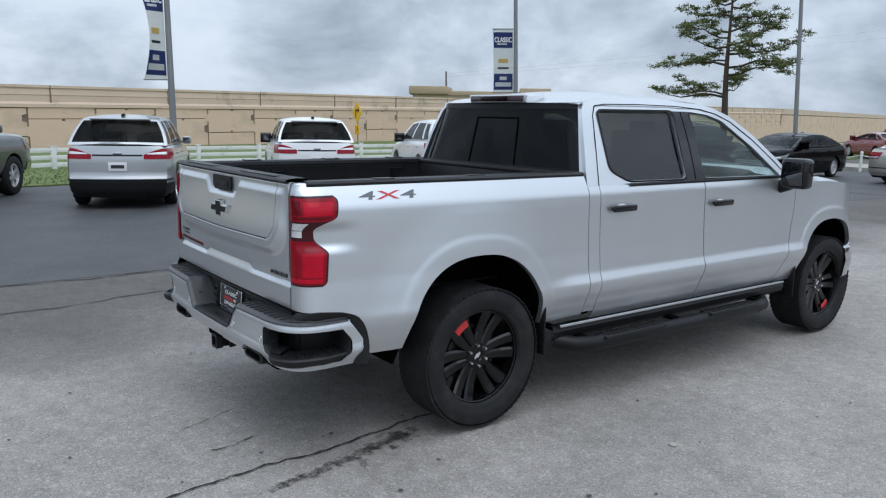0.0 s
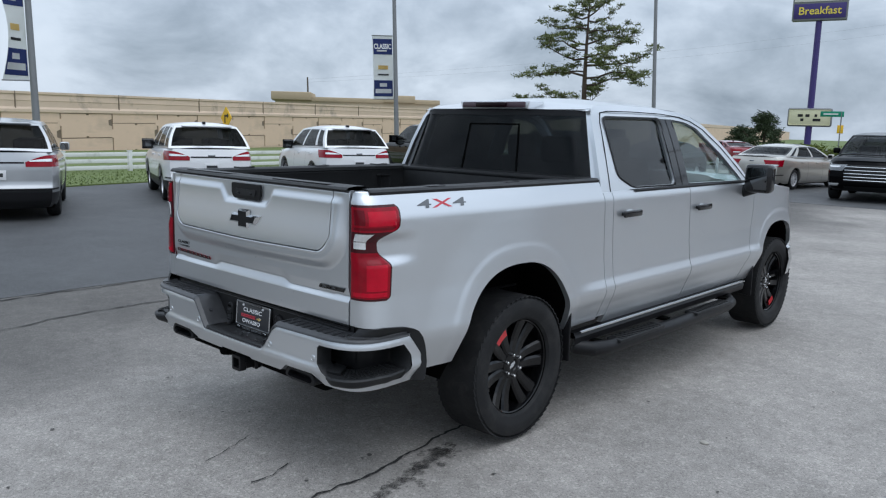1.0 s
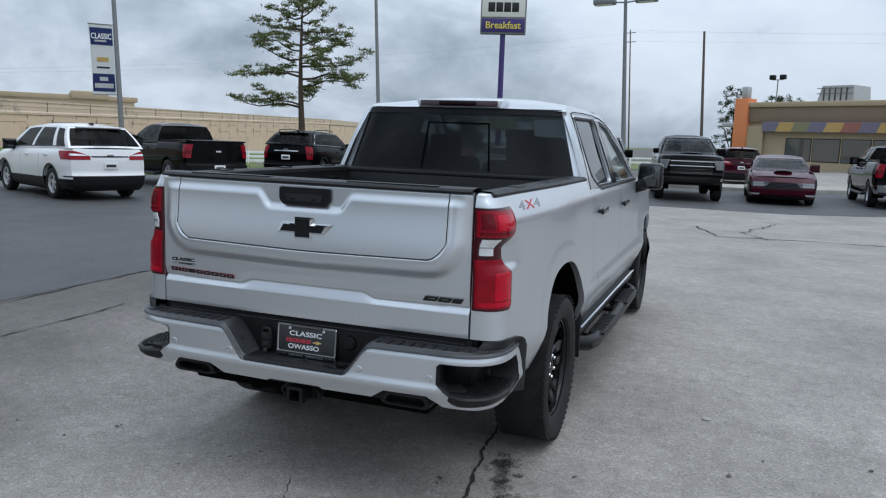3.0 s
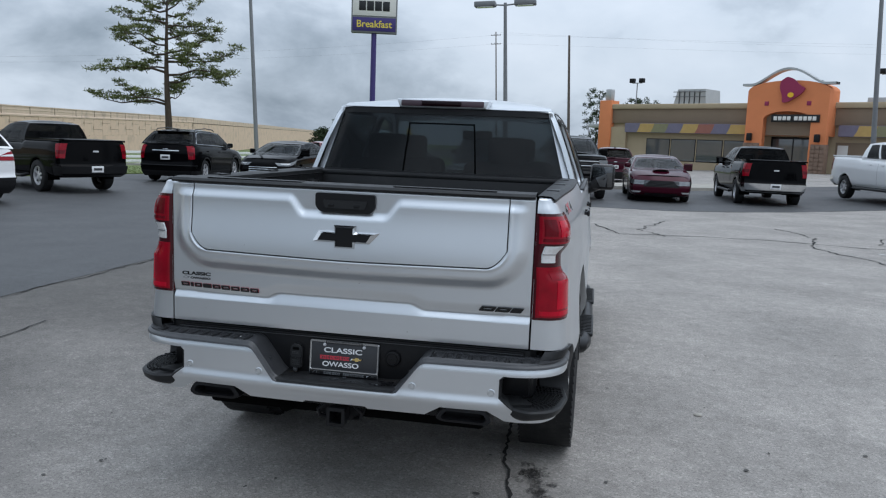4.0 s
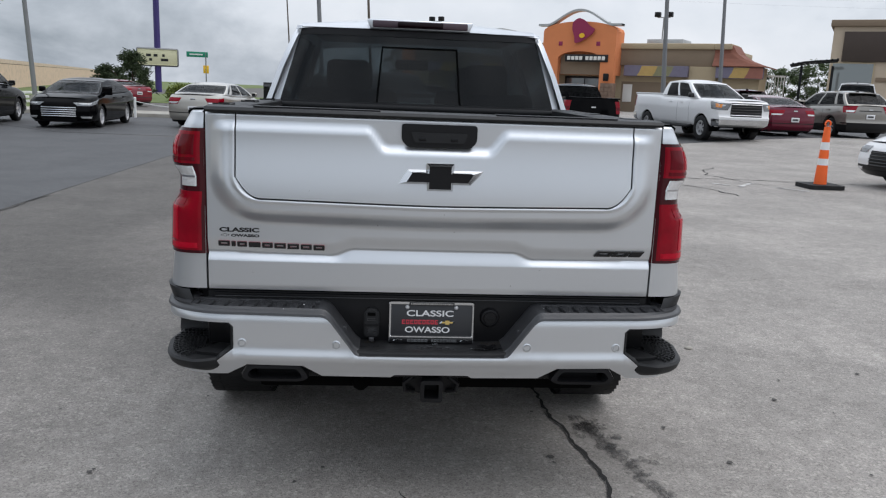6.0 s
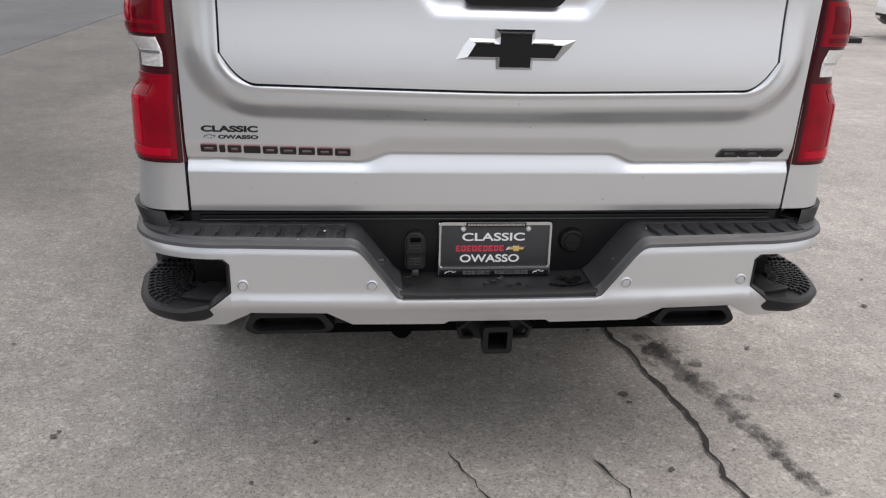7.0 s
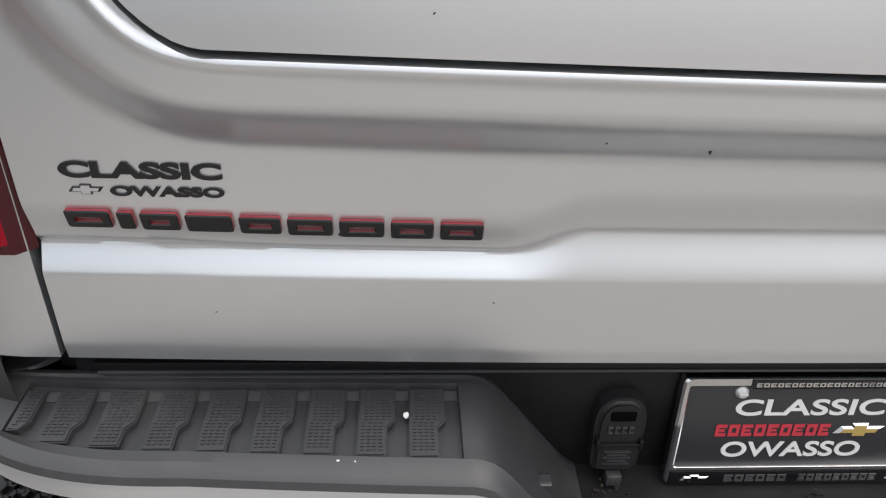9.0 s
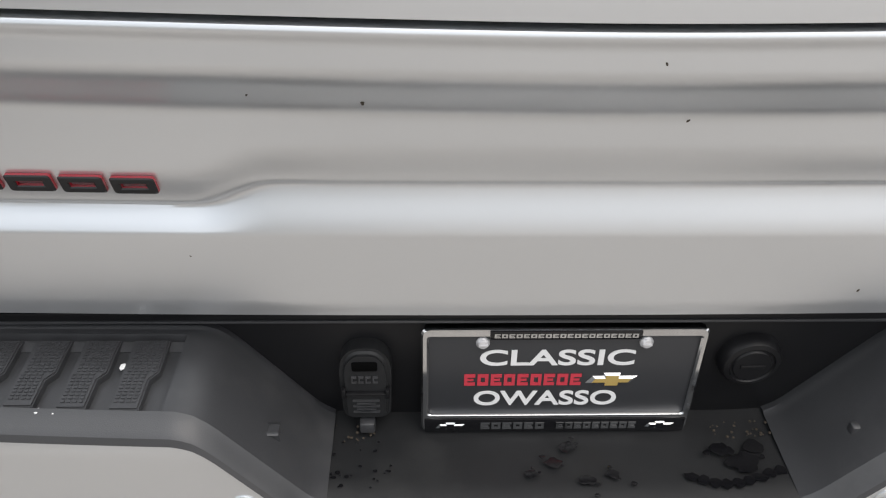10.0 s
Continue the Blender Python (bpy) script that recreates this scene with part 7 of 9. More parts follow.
# yellow warning sign with a turn arrow
root = thing("road_sign", "yellow diamond warning sign with a turn arrow", "road sign", pose(-32.4, 19.9, -0.05, 0, 0, -6) @ Matrix.Diagonal((1.15, 1.15, 1.08, 1)))
bm = bmesh.new()
rod(bm, (0, 0.03, -0.02), (0, 0.03, 2.25), 0.03, 0.03, 8)
part("post", bm, POLE_GREY, root)
bm = bmesh.new()
prism(bm, rounded([(0, -0.54), (0.54, 0), (0, 0.54), (-0.54, 0)], 0.05), lambda u, v, d: (u, -d, 1.78 + v), 0.02)
part("sign_plate", bm, SIGN_YELLOW, root)
bm = bmesh.new()
prism(bm, [(-0.16, -0.26), (-0.06, -0.26), (-0.06, 0.05), (0.10, 0.05), (0.10, -0.04), (0.26, 0.10), (0.10, 0.24), (0.10, 0.15), (-0.16, 0.15)], lambda u, v, d: (u, -0.022 - d, 1.78 + v), 0.004)
part("arrow", bm, INK_BLACK, root)
part("speed_plate", bbox(-0.24, 0.24, -0.02, 0.0, 0.70, 1.18, 0.01), SIGN_YELLOW, root)
bm = moved(text_bm("15", 0.34, 0.004), Matrix.Translation((0, -0.023, 0.98)) @ Matrix.Rotation(math.pi / 2, 4, "X"))
part("speed_figures", bm, INK_BLACK, root, smooth=False)

# tall roadside sign and reader board on one purple pole
root = thing("pole_sign", "tall purple pole sign with a reader board below", "sign", pose(-25.0, 85.2, 0, 0, 0, 14))
bm = bmesh.new()
rod(bm, (0, 0, 0), (0, 0, 13.8), 0.34, 0.30, 16)
part("pole", bm, PURPLE, root)
part("sign_box", bbox(-2.6, 2.6, -0.45, 0.45, 13.55, 19.6, 0.08), POLE_GREY, root)
part("purple_face", bbox(-2.45, 2.45, -0.49, -0.44, 13.75, 15.25, 0.01), PURPLE, root)
part("white_face", bbox(-2.45, 2.45, -0.49, -0.44, 15.45, 19.4, 0.01), SIGN_WHITE, root)
bm = moved(text_bm("Breakfast", 1.08, 0.02, 0.012), Matrix.Translation((0, -0.505, 14.5)) @ Matrix.Rotation(math.pi / 2, 4, "X"))
part("sign_lettering", bm, mat("yellow_lettering", (0.75, 0.6, 0.08), 0.5, 0, 0.03, 5), root, smooth=False)
for n, z, w in ((4, 16.0, 3.6), (4, 17.5, 3.9)):
    for k in range(n):
        a = -w / 2 + k * w / n
        part("brand_bar", bbox(a + 0.06, a + w / n - 0.06, -0.51, -0.49, z, z + 1.05, 0.02), INK_BLACK, root)
board = part("reader_board", bbox(-2.15, 2.15, -0.4, 0.4, 2.7, 4.65, 0.22, 3), POLE_GREY, root, "cream reader board with black letter bars")
part("board_face", bbox(-2.0, 2.0, -0.43, -0.39, 2.85, 4.5, 0.1), SIGN_CREAM, board)
for x, z, w in ((-0.9, 3.85, 0.5), (-0.2, 3.85, 0.4), (0.6, 3.85, 0.25), (-0.7, 3.4, 0.3), (0.7, 3.4, 0.75)):
    part("letter_bar", bbox(x - w / 2, x + w / 2, -0.445, -0.43, z - 0.14, z + 0.14), INK_BLACK, board)
# street name sign
root = thing("street_sign", "green street name sign over a small yellow sign", "road sign", pose(-13.7, 55, 0, 0, 0, 12))
bm = bmesh.new()
rod(bm, (0.55, 0, 0), (0.55, 0, 3.4), 0.04, 0.04, 8)
part("post", bm, POLE_GREY, root)
part("name_plate", bbox(-0.75, 0.7, -0.03, -0.01, 3.05, 3.42, 0.01), SIGN_GREEN, root)
part("name_bar", bbox(-0.55, 0.35, -0.036, -0.031, 3.19, 3.28), INK_WHITE, root)
part("yellow_plate", bbox(0.36, 0.74, -0.03, -0.01, 1.95, 2.5, 0.01), SIGN_YELLOW, root)

# utility poles and wires
def utility_pole(x, y, h, arms, r=0.16):
    root = thing("utility_pole", "weathered wooden utility pole", "utility pole", Matrix.Translation((x, y, 0)), "utility poles")
    bm = bmesh.new()
    rod(bm, (0, 0, 0), (0, 0, h), r, r * 0.65, 12)
    part("pole", bm, POLE_WOOD, root)
    for z in arms:
        part("crossarm", bbox(-1.0, 1.0, -0.06, 0.06, z - 0.06, z + 0.06), POLE_WOOD, root)
        for k in (-0.9, -0.3, 0.3, 0.9):
            bm = bmesh.new()
            rod(bm, (k, 0, z + 0.05), (k, 0, z + 0.22), 0.05, 0.03, 8)
            part("insulator", bm, POLE_GREY, root)


POLES = [(-19.2, 153, 23.3, (22.7, 21.0)), (-2.1, 77, 12.5, ()), (-84.1, 64.6, 7.9, ())]
for x, y, h, arms in POLES:
    utility_pole(x, y, h, arms)
bm_list = [((-84.1, 64.6, 7.6), (-19.2, 153, 22.8)), ((-19.2, 153, 22.8), (140, 140, 21.8)), ((-19.2, 153, 21.1), (140, 140, 20.2)), ((-84.1, 64.6, 7.2), (-19.2, 153, 21.1)), ((-19.2, 153, 23.2), (110, 160, 23.0))]
for a, b in bm_list:
    bm = bmesh.new()
    pipe(bm, [Vector(a).lerp(Vector(b), t) - Vector((0, 0, 1.3 * math.sin(t * math.pi))) for t in np.linspace(0, 1, 16)], 0.007, 5)
    tagged(part("power_line", bm, POLE_GREY, None), "thin dark overhead power line", "power line", "overhead power lines")

# pine tree by the wall
def clump(bm, c, r, n, flat=0.5):
    """Tufts of needles: many thin crossing blades round a centre."""
    for _ in range(n):
        d = Vector((random.gauss(0, 1), random.gauss(0, 1), random.gauss(0, flat)))
        p = Vector(c) + d * r * 0.42
        a = Vector((random.gauss(0, 1), random.gauss(0, 1), random.gauss(0.25, 0.6))).normalized()
        s = a.cross(Vector((random.gauss(0, 1), random.gauss(0, 1), random.gauss(0, 1)))).normalized()
        L, w = random.uniform(0.14, 0.30), random.uniform(0.02, 0.05)
        bm.faces.new((bm.verts.new(p - s * w), bm.verts.new(p + s * w), bm.verts.new(p + a * L + s * w * 0.4), bm.verts.new(p + a * L - s * w * 0.4)))


def pine(x, y, h):
    root = thing("pine_tree", "tall sparse pine tree with flat tiers of needles", "tree", Matrix.Translation((x, y, 0)))
    rng = random.Random(7)
    bm = bmesh.new()
    pts = [(0.10 * math.sin(z * 0.7), 0.08 * math.cos(z * 0.9), z) for z in np.linspace(0, h, 16)]
    pipe(bm, pts, [lerp(0.30, 0.05, (k / 15) ** 0.9) for k in range(16)], 10)
    part("trunk", bm, BARK, root)
    crown = bmesh.new()
    across = Vector((0.866, 0.5, 0))
    deep = Vector((-0.5, 0.866, 0))
    # foot height, tip height, reach across, reach in depth
    limbs = [(3.5, 4.15, -5.1, 1.0), (3.7, 4.5, -3.2, -2.6), (3.9, 4.6, 1.2, -0.6), (4.6, 4.4, 1.0, 3.2), (5.1, 5.6, 4.2, 1.4), (5.5, 6.2, 4.8, -1.2), (5.7, 6.2, -4.7, -0.8),
             (6.0, 6.5, -2.8, 2.6), (6.5, 7.4, 5.0, 0.6), (6.7, 6.9, 2.2, -3.0), (7.0, 7.75, -3.6, 0.5), (7.2, 8.2, 3.9, -0.8), (7.6, 7.9, -2.6, -2.2), (8.0, 8.6, -3.3, 1.0),
             (8.1, 8.9, 3.3, 0.9), (8.5, 8.9, 0.8, 2.6), (8.9, 9.5, 2.9, -1.0), (9.2, 9.6, -3.3, -0.4), (9.5, 9.8, -1.4, 1.9), (9.8, 10.2, 2.2, 0.5), (10.0, 10.3, -2.6, 0.4), (10.2, 10.5, 1.3, -1.3), (10.5, 10.9, -1.1, -0.6), (10.6, 11.0, 1.1, 0.7)]
    for z0, z1, ra, rd in limbs:
        c0 = Vector((0.1 * math.sin(z0 * 0.7), 0, z0))
        tip = c0 + across * ra + deep * rd + Vector((0, 0, z1 - z0))
        p = []
        for s in (0, 0.2, 0.42, 0.62, 0.82, 1.0):
            q = c0.lerp(tip, s)
            q.z += 0.55 * math.sin(s * math.pi * 1.5 + z0 * 2.3) * s + rng.uniform(-0.08, 0.08)
            q += deep * rng.uniform(-0.2, 0.2) * s
            p.append(q)
        bm = bmesh.new()
        k = 0.5 + 0.11 * abs(ra)
        pipe(bm, p, [0.10 * k, 0.085 * k, 0.065 * k, 0.045 * k, 0.028 * k, 0.012], 6)
        part("limb", bm, BARK, root)
        reach = (tip - c0).length
        n = max(4, int(reach * 3.0))
        for i in range(n):
            s = lerp(0.22, 1.0, (i + rng.random() * 0.8) / n)
            f = s * 5
            a = p[min(4, int(f))].lerp(p[min(5, int(f) + 1)], f - int(f))
            off = (deep * rng.uniform(-1.0, 1.0) + across * rng.uniform(-0.35, 0.35)) * (0.35 + 0.5 * s)
            c = a + off + Vector((0, 0, rng.uniform(-0.15, 0.50)))
            bm = bmesh.new()
            pipe(bm, [a, a.lerp(c, 0.6) + Vector((0, 0, -0.04)), c], [0.025, 0.018, 0.008], 5)
            part("twig", bm, BARK, root)
            clump(crown, c, rng.uniform(0.32, 0.56), 42, 0.26)
            if rng.random() < 0.5:
                clump(crown, c + Vector((rng.uniform(-0.5, 0.5), rng.uniform(-0.5, 0.5), rng.uniform(-0.1, 0.25))), rng.uniform(0.25, 0.42), 26, 0.30)
    for k in range(7):
        clump(crown, (rng.uniform(-0.6, 0.6), rng.uniform(-0.6, 0.6), h - rng.uniform(0, 0.9)), 0.4, 60, 0.5)
    part("crown", crown, NEEDLES, root, smooth=False)


pine(-29.6, 48.9, 11.3)


def bush(name, x, y, w, h, m, label, n=60, cone=0.0):
    root = thing(name, label, "shrub", Matrix.Translation((x, y, 0)))
    bm = bmesh.new()
    pipe(bm, [(0, 0, 0), (0.05, 0, h * 0.4), (0, 0.04, h * 0.8)], [0.10, 0.07, 0.02], 8)
    for k in range(5):
        a = k * 1.3
        pipe(bm, [(0, 0, h * 0.15), (w * 0.2 * math.cos(a), w * 0.2 * math.sin(a), h * 0.4), (w * 0.35 * math.cos(a), w * 0.35 * math.sin(a), h * 0.6)], [0.05, 0.035, 0.015], 6)
    part("stem", bm, BARK, root)
    bm = bmesh.new()
    for _ in range(n):
        v = random.random()
        rr = w / 2 * (1 - cone * v) * math.sqrt(random.random()) * (math.sin(min(1, v * 2.2 + 0.25) * math.pi / 2))
        a = random.uniform(0, math.tau)
        clump(bm, (rr * math.cos(a), rr * math.sin(a), 0.15 + v * (h - 0.3)), 0.34, 46, 0.8)
    part("foliage", bm, m, root, smooth=False)


bush("cedar_tree", -18.6, 56, 4.4, 3.3, CEDAR, "dark bushy cedar by the sign pole", 110, 0.75)
bush("cedar_tree", -20.9, 57.5, 3.0, 2.3, CEDAR, "small dark cedar by the sign pole", 70, 0.7)
bush("shrub", -13.6, 50.5, 2.2, 1.1, SHRUB, "yellow-green clipped shrub by the kerb", 60, 0.2)
bush("shrub", -11.6, 50.0, 2.0, 1.0, SHRUB, "yellow-green clipped shrub by the kerb", 60, 0.2)
bush("shrub", -26.0, -2.3, 0.9, 2.6, CEDAR, "thin young conifer before the wall", 26, 0.8)
bush("tree", 0.6, 86.0, 4.5, 8.2, CEDAR, "dark distant tree behind the restaurant", 90, 0.4)
bush("tree", 5.5, 84.0, 7.0, 7.0, CEDAR, "dark distant tree behind the restaurant", 110, 0.5)
for x, y, w, h in ((36.8, 69.5, 5.0, 4.6), (39.2, 68.0, 6.0, 5.3), (42.3, 66.5, 6.0, 5.6), (46.0, 66.0, 7.0, 6.2), (51.0, 62.0, 8.0, 6.6)):
    bush("tree", x, y, w, h, WOODS, "distant green tree past the restaurant", 150, 0.3)

# ---- fast-food restaurant ----
RL, RR = Vector((4.0, 66.0, 0)), Vector((24.0, 52.0, 0))
RD = (RR - RL).normalized()
rest = thing("restaurant", "single-storey tan restaurant with an orange arched entrance", "restaurant", Matrix.Translation(RL) @ Matrix.Rotation(math.atan2(RD.y, RD.x), 4, "Z"))
# local axes: x along the front, y inwards
part("wall", bbox(-3.0, 23.06, 0.0, 14.0, -0.3, 4.6), STUCCO, rest)
part("end_wall", bbox(23.06, 26.2, 0.05, 3.0, -0.3, 3.84), STUCCO, rest)
part("fascia", bbox(-3.15, 23.08, -0.22, 14.2, 3.78, 4.97, 0.03), BROWN_STUCCO, rest)
part("cornice", bbox(-3.3, 23.05, -0.38, 14.3, 4.97, 5.38, 0.06), STUCCO, rest)
part("cornice", bbox(23.052, 24.22, -0.376, 2.4, 4.974, 5.376, 0.06), STUCCO, rest)
# striped awnings with scalloped colour fields
def awning(x0, x1, first=0):
    aw = part("awning", bbox(x0, x1, -0.62, -0.22, 3.00, 3.78, 0.02), AWN[1], rest, "awning in ochre, slate, olive and rust fields")
    n = max(2, round((x1 - x0) / 1.25))
    q = (x1 - x0) / n
    for k in range(n):
        a = x0 + k * q
        l0, l1 = (0.0 if k == 0 else 0.16), (0.0 if k == n - 1 else 0.16)
        bm = bmesh.new()
        prism(bm, [(-l0, 0.0), (q - l1 - 0.01, 0.0), (q + l1 * 0.2, 0.34), (q + l1 - 0.01, 0.72), (l0, 0.72), (l0 * 0.2, 0.34)], lambda u, v, d: (a + u, -0.624 - d, 3.03 + v), 0.02)
        part("colour_field", bm, AWN[(1, 0, 3, 1, 0, 2)[(k + first) % 6]], aw, smooth=False)


awning(-0.6, 10.0)
awning(16.7, 21.4)
awning(23.35, 26.5, 3)
for x0, x1 in ((1.2, 3.4), (3.5, 5.7), (5.8, 8.0), (8.1, 9.9)):
    w = part("shop_window", bbox(x0, x1, -0.03, 0.02, 0.75, 2.55, 0.01), BLACK_SATIN, rest)
    part("pane", bbox(x0 + 0.06, x1 - 0.06, -0.045, -0.032, 0.82, 2.48), SHOP_GLASS, w)
part("side_panel", bbox(16.4, 21.2, -0.04, 0.0, 0.1, 2.6), BROWN_STUCCO, rest)
part("notice", bbox(16.55, 17.25, -0.07, -0.045, 1.1, 2.4, 0.01), SIGN_WHITE, rest)
part("pilaster", bbox(21.42, 23.3, -0.3, 0.0, -0.3, 3.78), STUCCO, rest)
part("pilaster", bbox(-2.6, -0.7, -0.3, 0.0, -0.3, 3.45), STUCCO, rest)
# entrance tower with a raised curved top and an arched opening
bm = bmesh.new()
top = [(16.25, 6.15)] + [(13.35 + 2.9 * math.cos(t), 6.15 + 0.72 * math.sin(t)) for t in np.linspace(0.25, math.pi - 0.25, 14)] + [(10.45, 6.15)]
arch = [(11.75, -0.3), (11.75, 4.15)] + [(13.45 - 1.7 * math.cos(t), 4.15 + 0.55 * math.sin(t)) for t in np.linspace(0.15, math.pi - 0.15, 12)] + [(15.15, 4.15), (15.15, -0.3)]
prism(bm, [(10.45, -0.3)] + arch + [(16.25, -0.3)] + top, lambda u, v, d: (u, -1.6 + d, v), 0.5)
part("entrance_tower", bm, ORANGE, rest, smooth=False)
bm = bmesh.new()
prism(bm, [(10.45, 3.0), (16.25, 3.0)] + top, lambda u, v, d: (u, -1.08 + d, v), 1.3)
part("tower_body", bm, ORANGE, rest, smooth=False)
for x0, x1 in ((10.4, 11.6), (15.3, 16.3)):
    st = part("stone_base", bbox(x0, x1, -1.68, -1.0, -0.3, 2.4, 0.02), STONE, rest)
    for j in range(9):
        for i in range(3):
            part("stone", bbox(x0 + 0.02 + i * (x1 - x0) / 3, x0 - 0.02 + (i + 1) * (x1 - x0) / 3, -1.72 - 0.03 * ((i + j) % 2), -1.66, -0.25 + j * 0.29, 0.0 + j * 0.29, 0.01), STONE, st)
bm = bmesh.new()
pts = [(10.0 + u * 6.6, -1.3, 6.62 + 1.08 * math.sin(max(0.0, min(1.0, (u - 0.12) / 0.76)) * math.pi) ** 1.4) for u in np.linspace(0, 1, 30)]
sheet(bm, [[Vector(p) + Vector((0, dy, dz)) for p in pts] for dy, dz in ((-0.35, -0.08), (-0.35, 0.08), (0.35, 0.08), (0.35, -0.08), (-0.35, -0.08))])
bmesh.ops.recalc_face_normals(bm, faces=bm.faces)
part("roof_wave", bm, GALV, rest, "grey curved metal canopy over the tower")
for x in (11.2, 15.5):
    part("wave_post", bbox(x - 0.06, x + 0.06, -1.25, -1.1, 6.0, 6.85), GALV, rest)
part("lintel", bbox(11.8, 15.1, -1.15, -1.05, 3.0, 4.5), BROWN_STUCCO, rest)
for k in range(9):
    a = 12.55 + k * 0.32 + (0.18 if k > 3 else 0)
    part("brand_bar", bbox(a, a + 0.24, -1.74, -1.66, 4.05, 4.33, 0.02), SIGN_WHITE, rest)
part("brand_board", bbox(12.35, 15.75, -1.68, -1.60, 3.92, 4.46, 0.02), CABIN, rest)
door = part("door_frame", bbox(11.8, 15.1, -0.05, 0.0, -0.3, 2.9), BLACK_SATIN, rest)
part("pane", bbox(11.95, 13.4, -0.07, -0.052, 0.0, 2.75), SHOP_GLASS, door)
part("pane", bbox(13.5, 14.95, -0.07, -0.052, 0.0, 2.75), SHOP_GLASS, door)
for x in (10.9, 15.75):
    part("wall_lamp", bbox(x - 0.2, x + 0.2, -1.9, -1.72, 2.55, 3.1, 0.05), BLACK_SATIN, rest)
for x in (11.9, 14.9):
    part("tower_tile", bbox(x - 0.15, x + 0.15, -1.63, -1.59, 5.1, 5.4, 0.01), MAGENTA, rest)
# emblem: a tilted bell shape
bm = bmesh.new()
bell = [(-0.95, -0.60), (-0.5, -0.78), (0.5, -0.78), (0.95, -0.60), (0.72, -0.25), (0.58, 0.40), (0.28, 0.82), (-0.28, 0.82), (-0.58, 0.40), (-0.72, -0.25)]
prism(bm, rounded(bell, 0.18), lambda u, v, d: (13.55 + u * 0.84 - v * 0.54, -1.72 - d, 6.28 + v * 0.84 + u * 0.54), 0.14)
em = part("emblem", bm, MAGENTA, rest, "magenta bell-shaped emblem")
bm = bmesh.new()
prism(bm, [(0.22 * math.cos(t), 0.18 * math.sin(t)) for t in np.linspace(0, math.tau, 12)[:-1]], lambda u, v, d: (13.68 + u, -1.88 - d, 5.82 + v), 0.04)
part("emblem_spot", bm, SIGN_YELLOW, em)
# second small tower at the corner
part("corner_tower", bbox(-3.4, -2.2, -0.5, 0.7, -0.3, 5.7, 0.03), ORANGE, rest)
part("corner_cap", bbox(-3.1, -2.5, -0.2, 0.4, 5.7, 6.7, 0.1), GALV, rest)
part("side_canopy", bbox(-5.6, -3.4, 1.0, 4.0, 3.4, 3.75, 0.05), GALV, rest)
# tiled hip at the far end
bm = bmesh.new()
rows = []
for d, z in ((0.0, 3.84), (0.9, 4.10), (1.6, 4.36), (2.15, 4.72), (2.55, 5.33)):
    near, far, end = -0.78 + 0.24 * d, 3.6 - 0.24 * d, 26.75 - d
    rows.append([(23.09, near, z), (end - 0.4, near, z), (end, near + 0.1, z), (end, 1.5, z), (end, far, z)])
sheet(bm, rows)
bmesh.ops.recalc_face_normals(bm, faces=bm.faces)
bmesh.ops.solidify(bm, geom=bm.faces[:], thickness=0.08)
part("tiled_roof", bm, TILE_RED, rest, smooth=False)
# roof plant and floodlights
bm = bmesh.new()
prism(bm, [(1.9, 5.2), (5.0, 5.2), (4.85, 6.75), (2.35, 6.75)], lambda u, v, d: (u, 2.5 + d, v), 2.5)
unit = part("roof_unit", bm, GALV, rest, "galvanised rooftop air unit with a rail", smooth=False)
for k in range(5):
    part("unit_slat", bbox(2.5 + k * 0.46, 2.56 + k * 0.46, 2.44, 2.5, 5.4, 6.6), PLATE_GREY, unit)
for z in (6.1, 6.5):
    part("unit_rail", bbox(2.0, 4.95, 2.36, 2.42, z, z + 0.06), POLE_GREY, unit)
part("roof_unit", bbox(17.0, 19.8, 3.5, 6.0, 5.2, 5.95, 0.03), GALV, rest)
part("roof_unit", bbox(15.2, 15.9, 4.0, 5.0, 5.2, 5.6, 0.03), GALV, rest)
for x, y, h in ((-5.2, 8.0, 7.9), (16.3, 10.0, 8.2)):
    bm = bmesh.new()
    rod(bm, (x, y, -0.3), (x, y, h), 0.06, 0.05, 8)
    rod(bm, (x - 0.55, y, h), (x + 0.55, y, h), 0.035, 0.035, 8)
    fl = part("floodlight_pole", bm, POLE_GREY, rest)
    for s in (-1, 1):
        part("floodlight", bbox(x + s * 0.52 - 0.25, x + s * 0.52 + 0.25, y - 0.25, y + 0.15, h + 0.02, h + 0.44, 0.05), BLACK_SATIN, fl)

# tan building past the highway, and low blocks on the right
def block(name, label, x0, x1, y0, y1, h, yaw, px, py, m=STUCCO, n=6):
    root = thing(name, label, "building", pose(px, py, 0, 0, 0, yaw), "far buildings")
    part("wall", bbox(x0, x1, y0, y1, -0.3, h - 0.5), m, root)
    part("roof", bbox(x0 - 0.3, x1 + 0.3, y0 - 0.3, y1 + 0.3, h - 0.5, h, 0.05), STUCCO, root)
    for k in range(n):
        a = lerp(x0, x1, (k + 0.5) / n)
        w = part("window", bbox(a - 0.7, a + 0.7, y0 - 0.05, y0 + 0.02, 0.8, h - 1.4), BLACK_SATIN, root)
        part("pane", bbox(a - 0.62, a + 0.62, y0 - 0.07, y0 - 0.052, 0.9, h - 1.5), SHOP_GLASS, w)
    return root


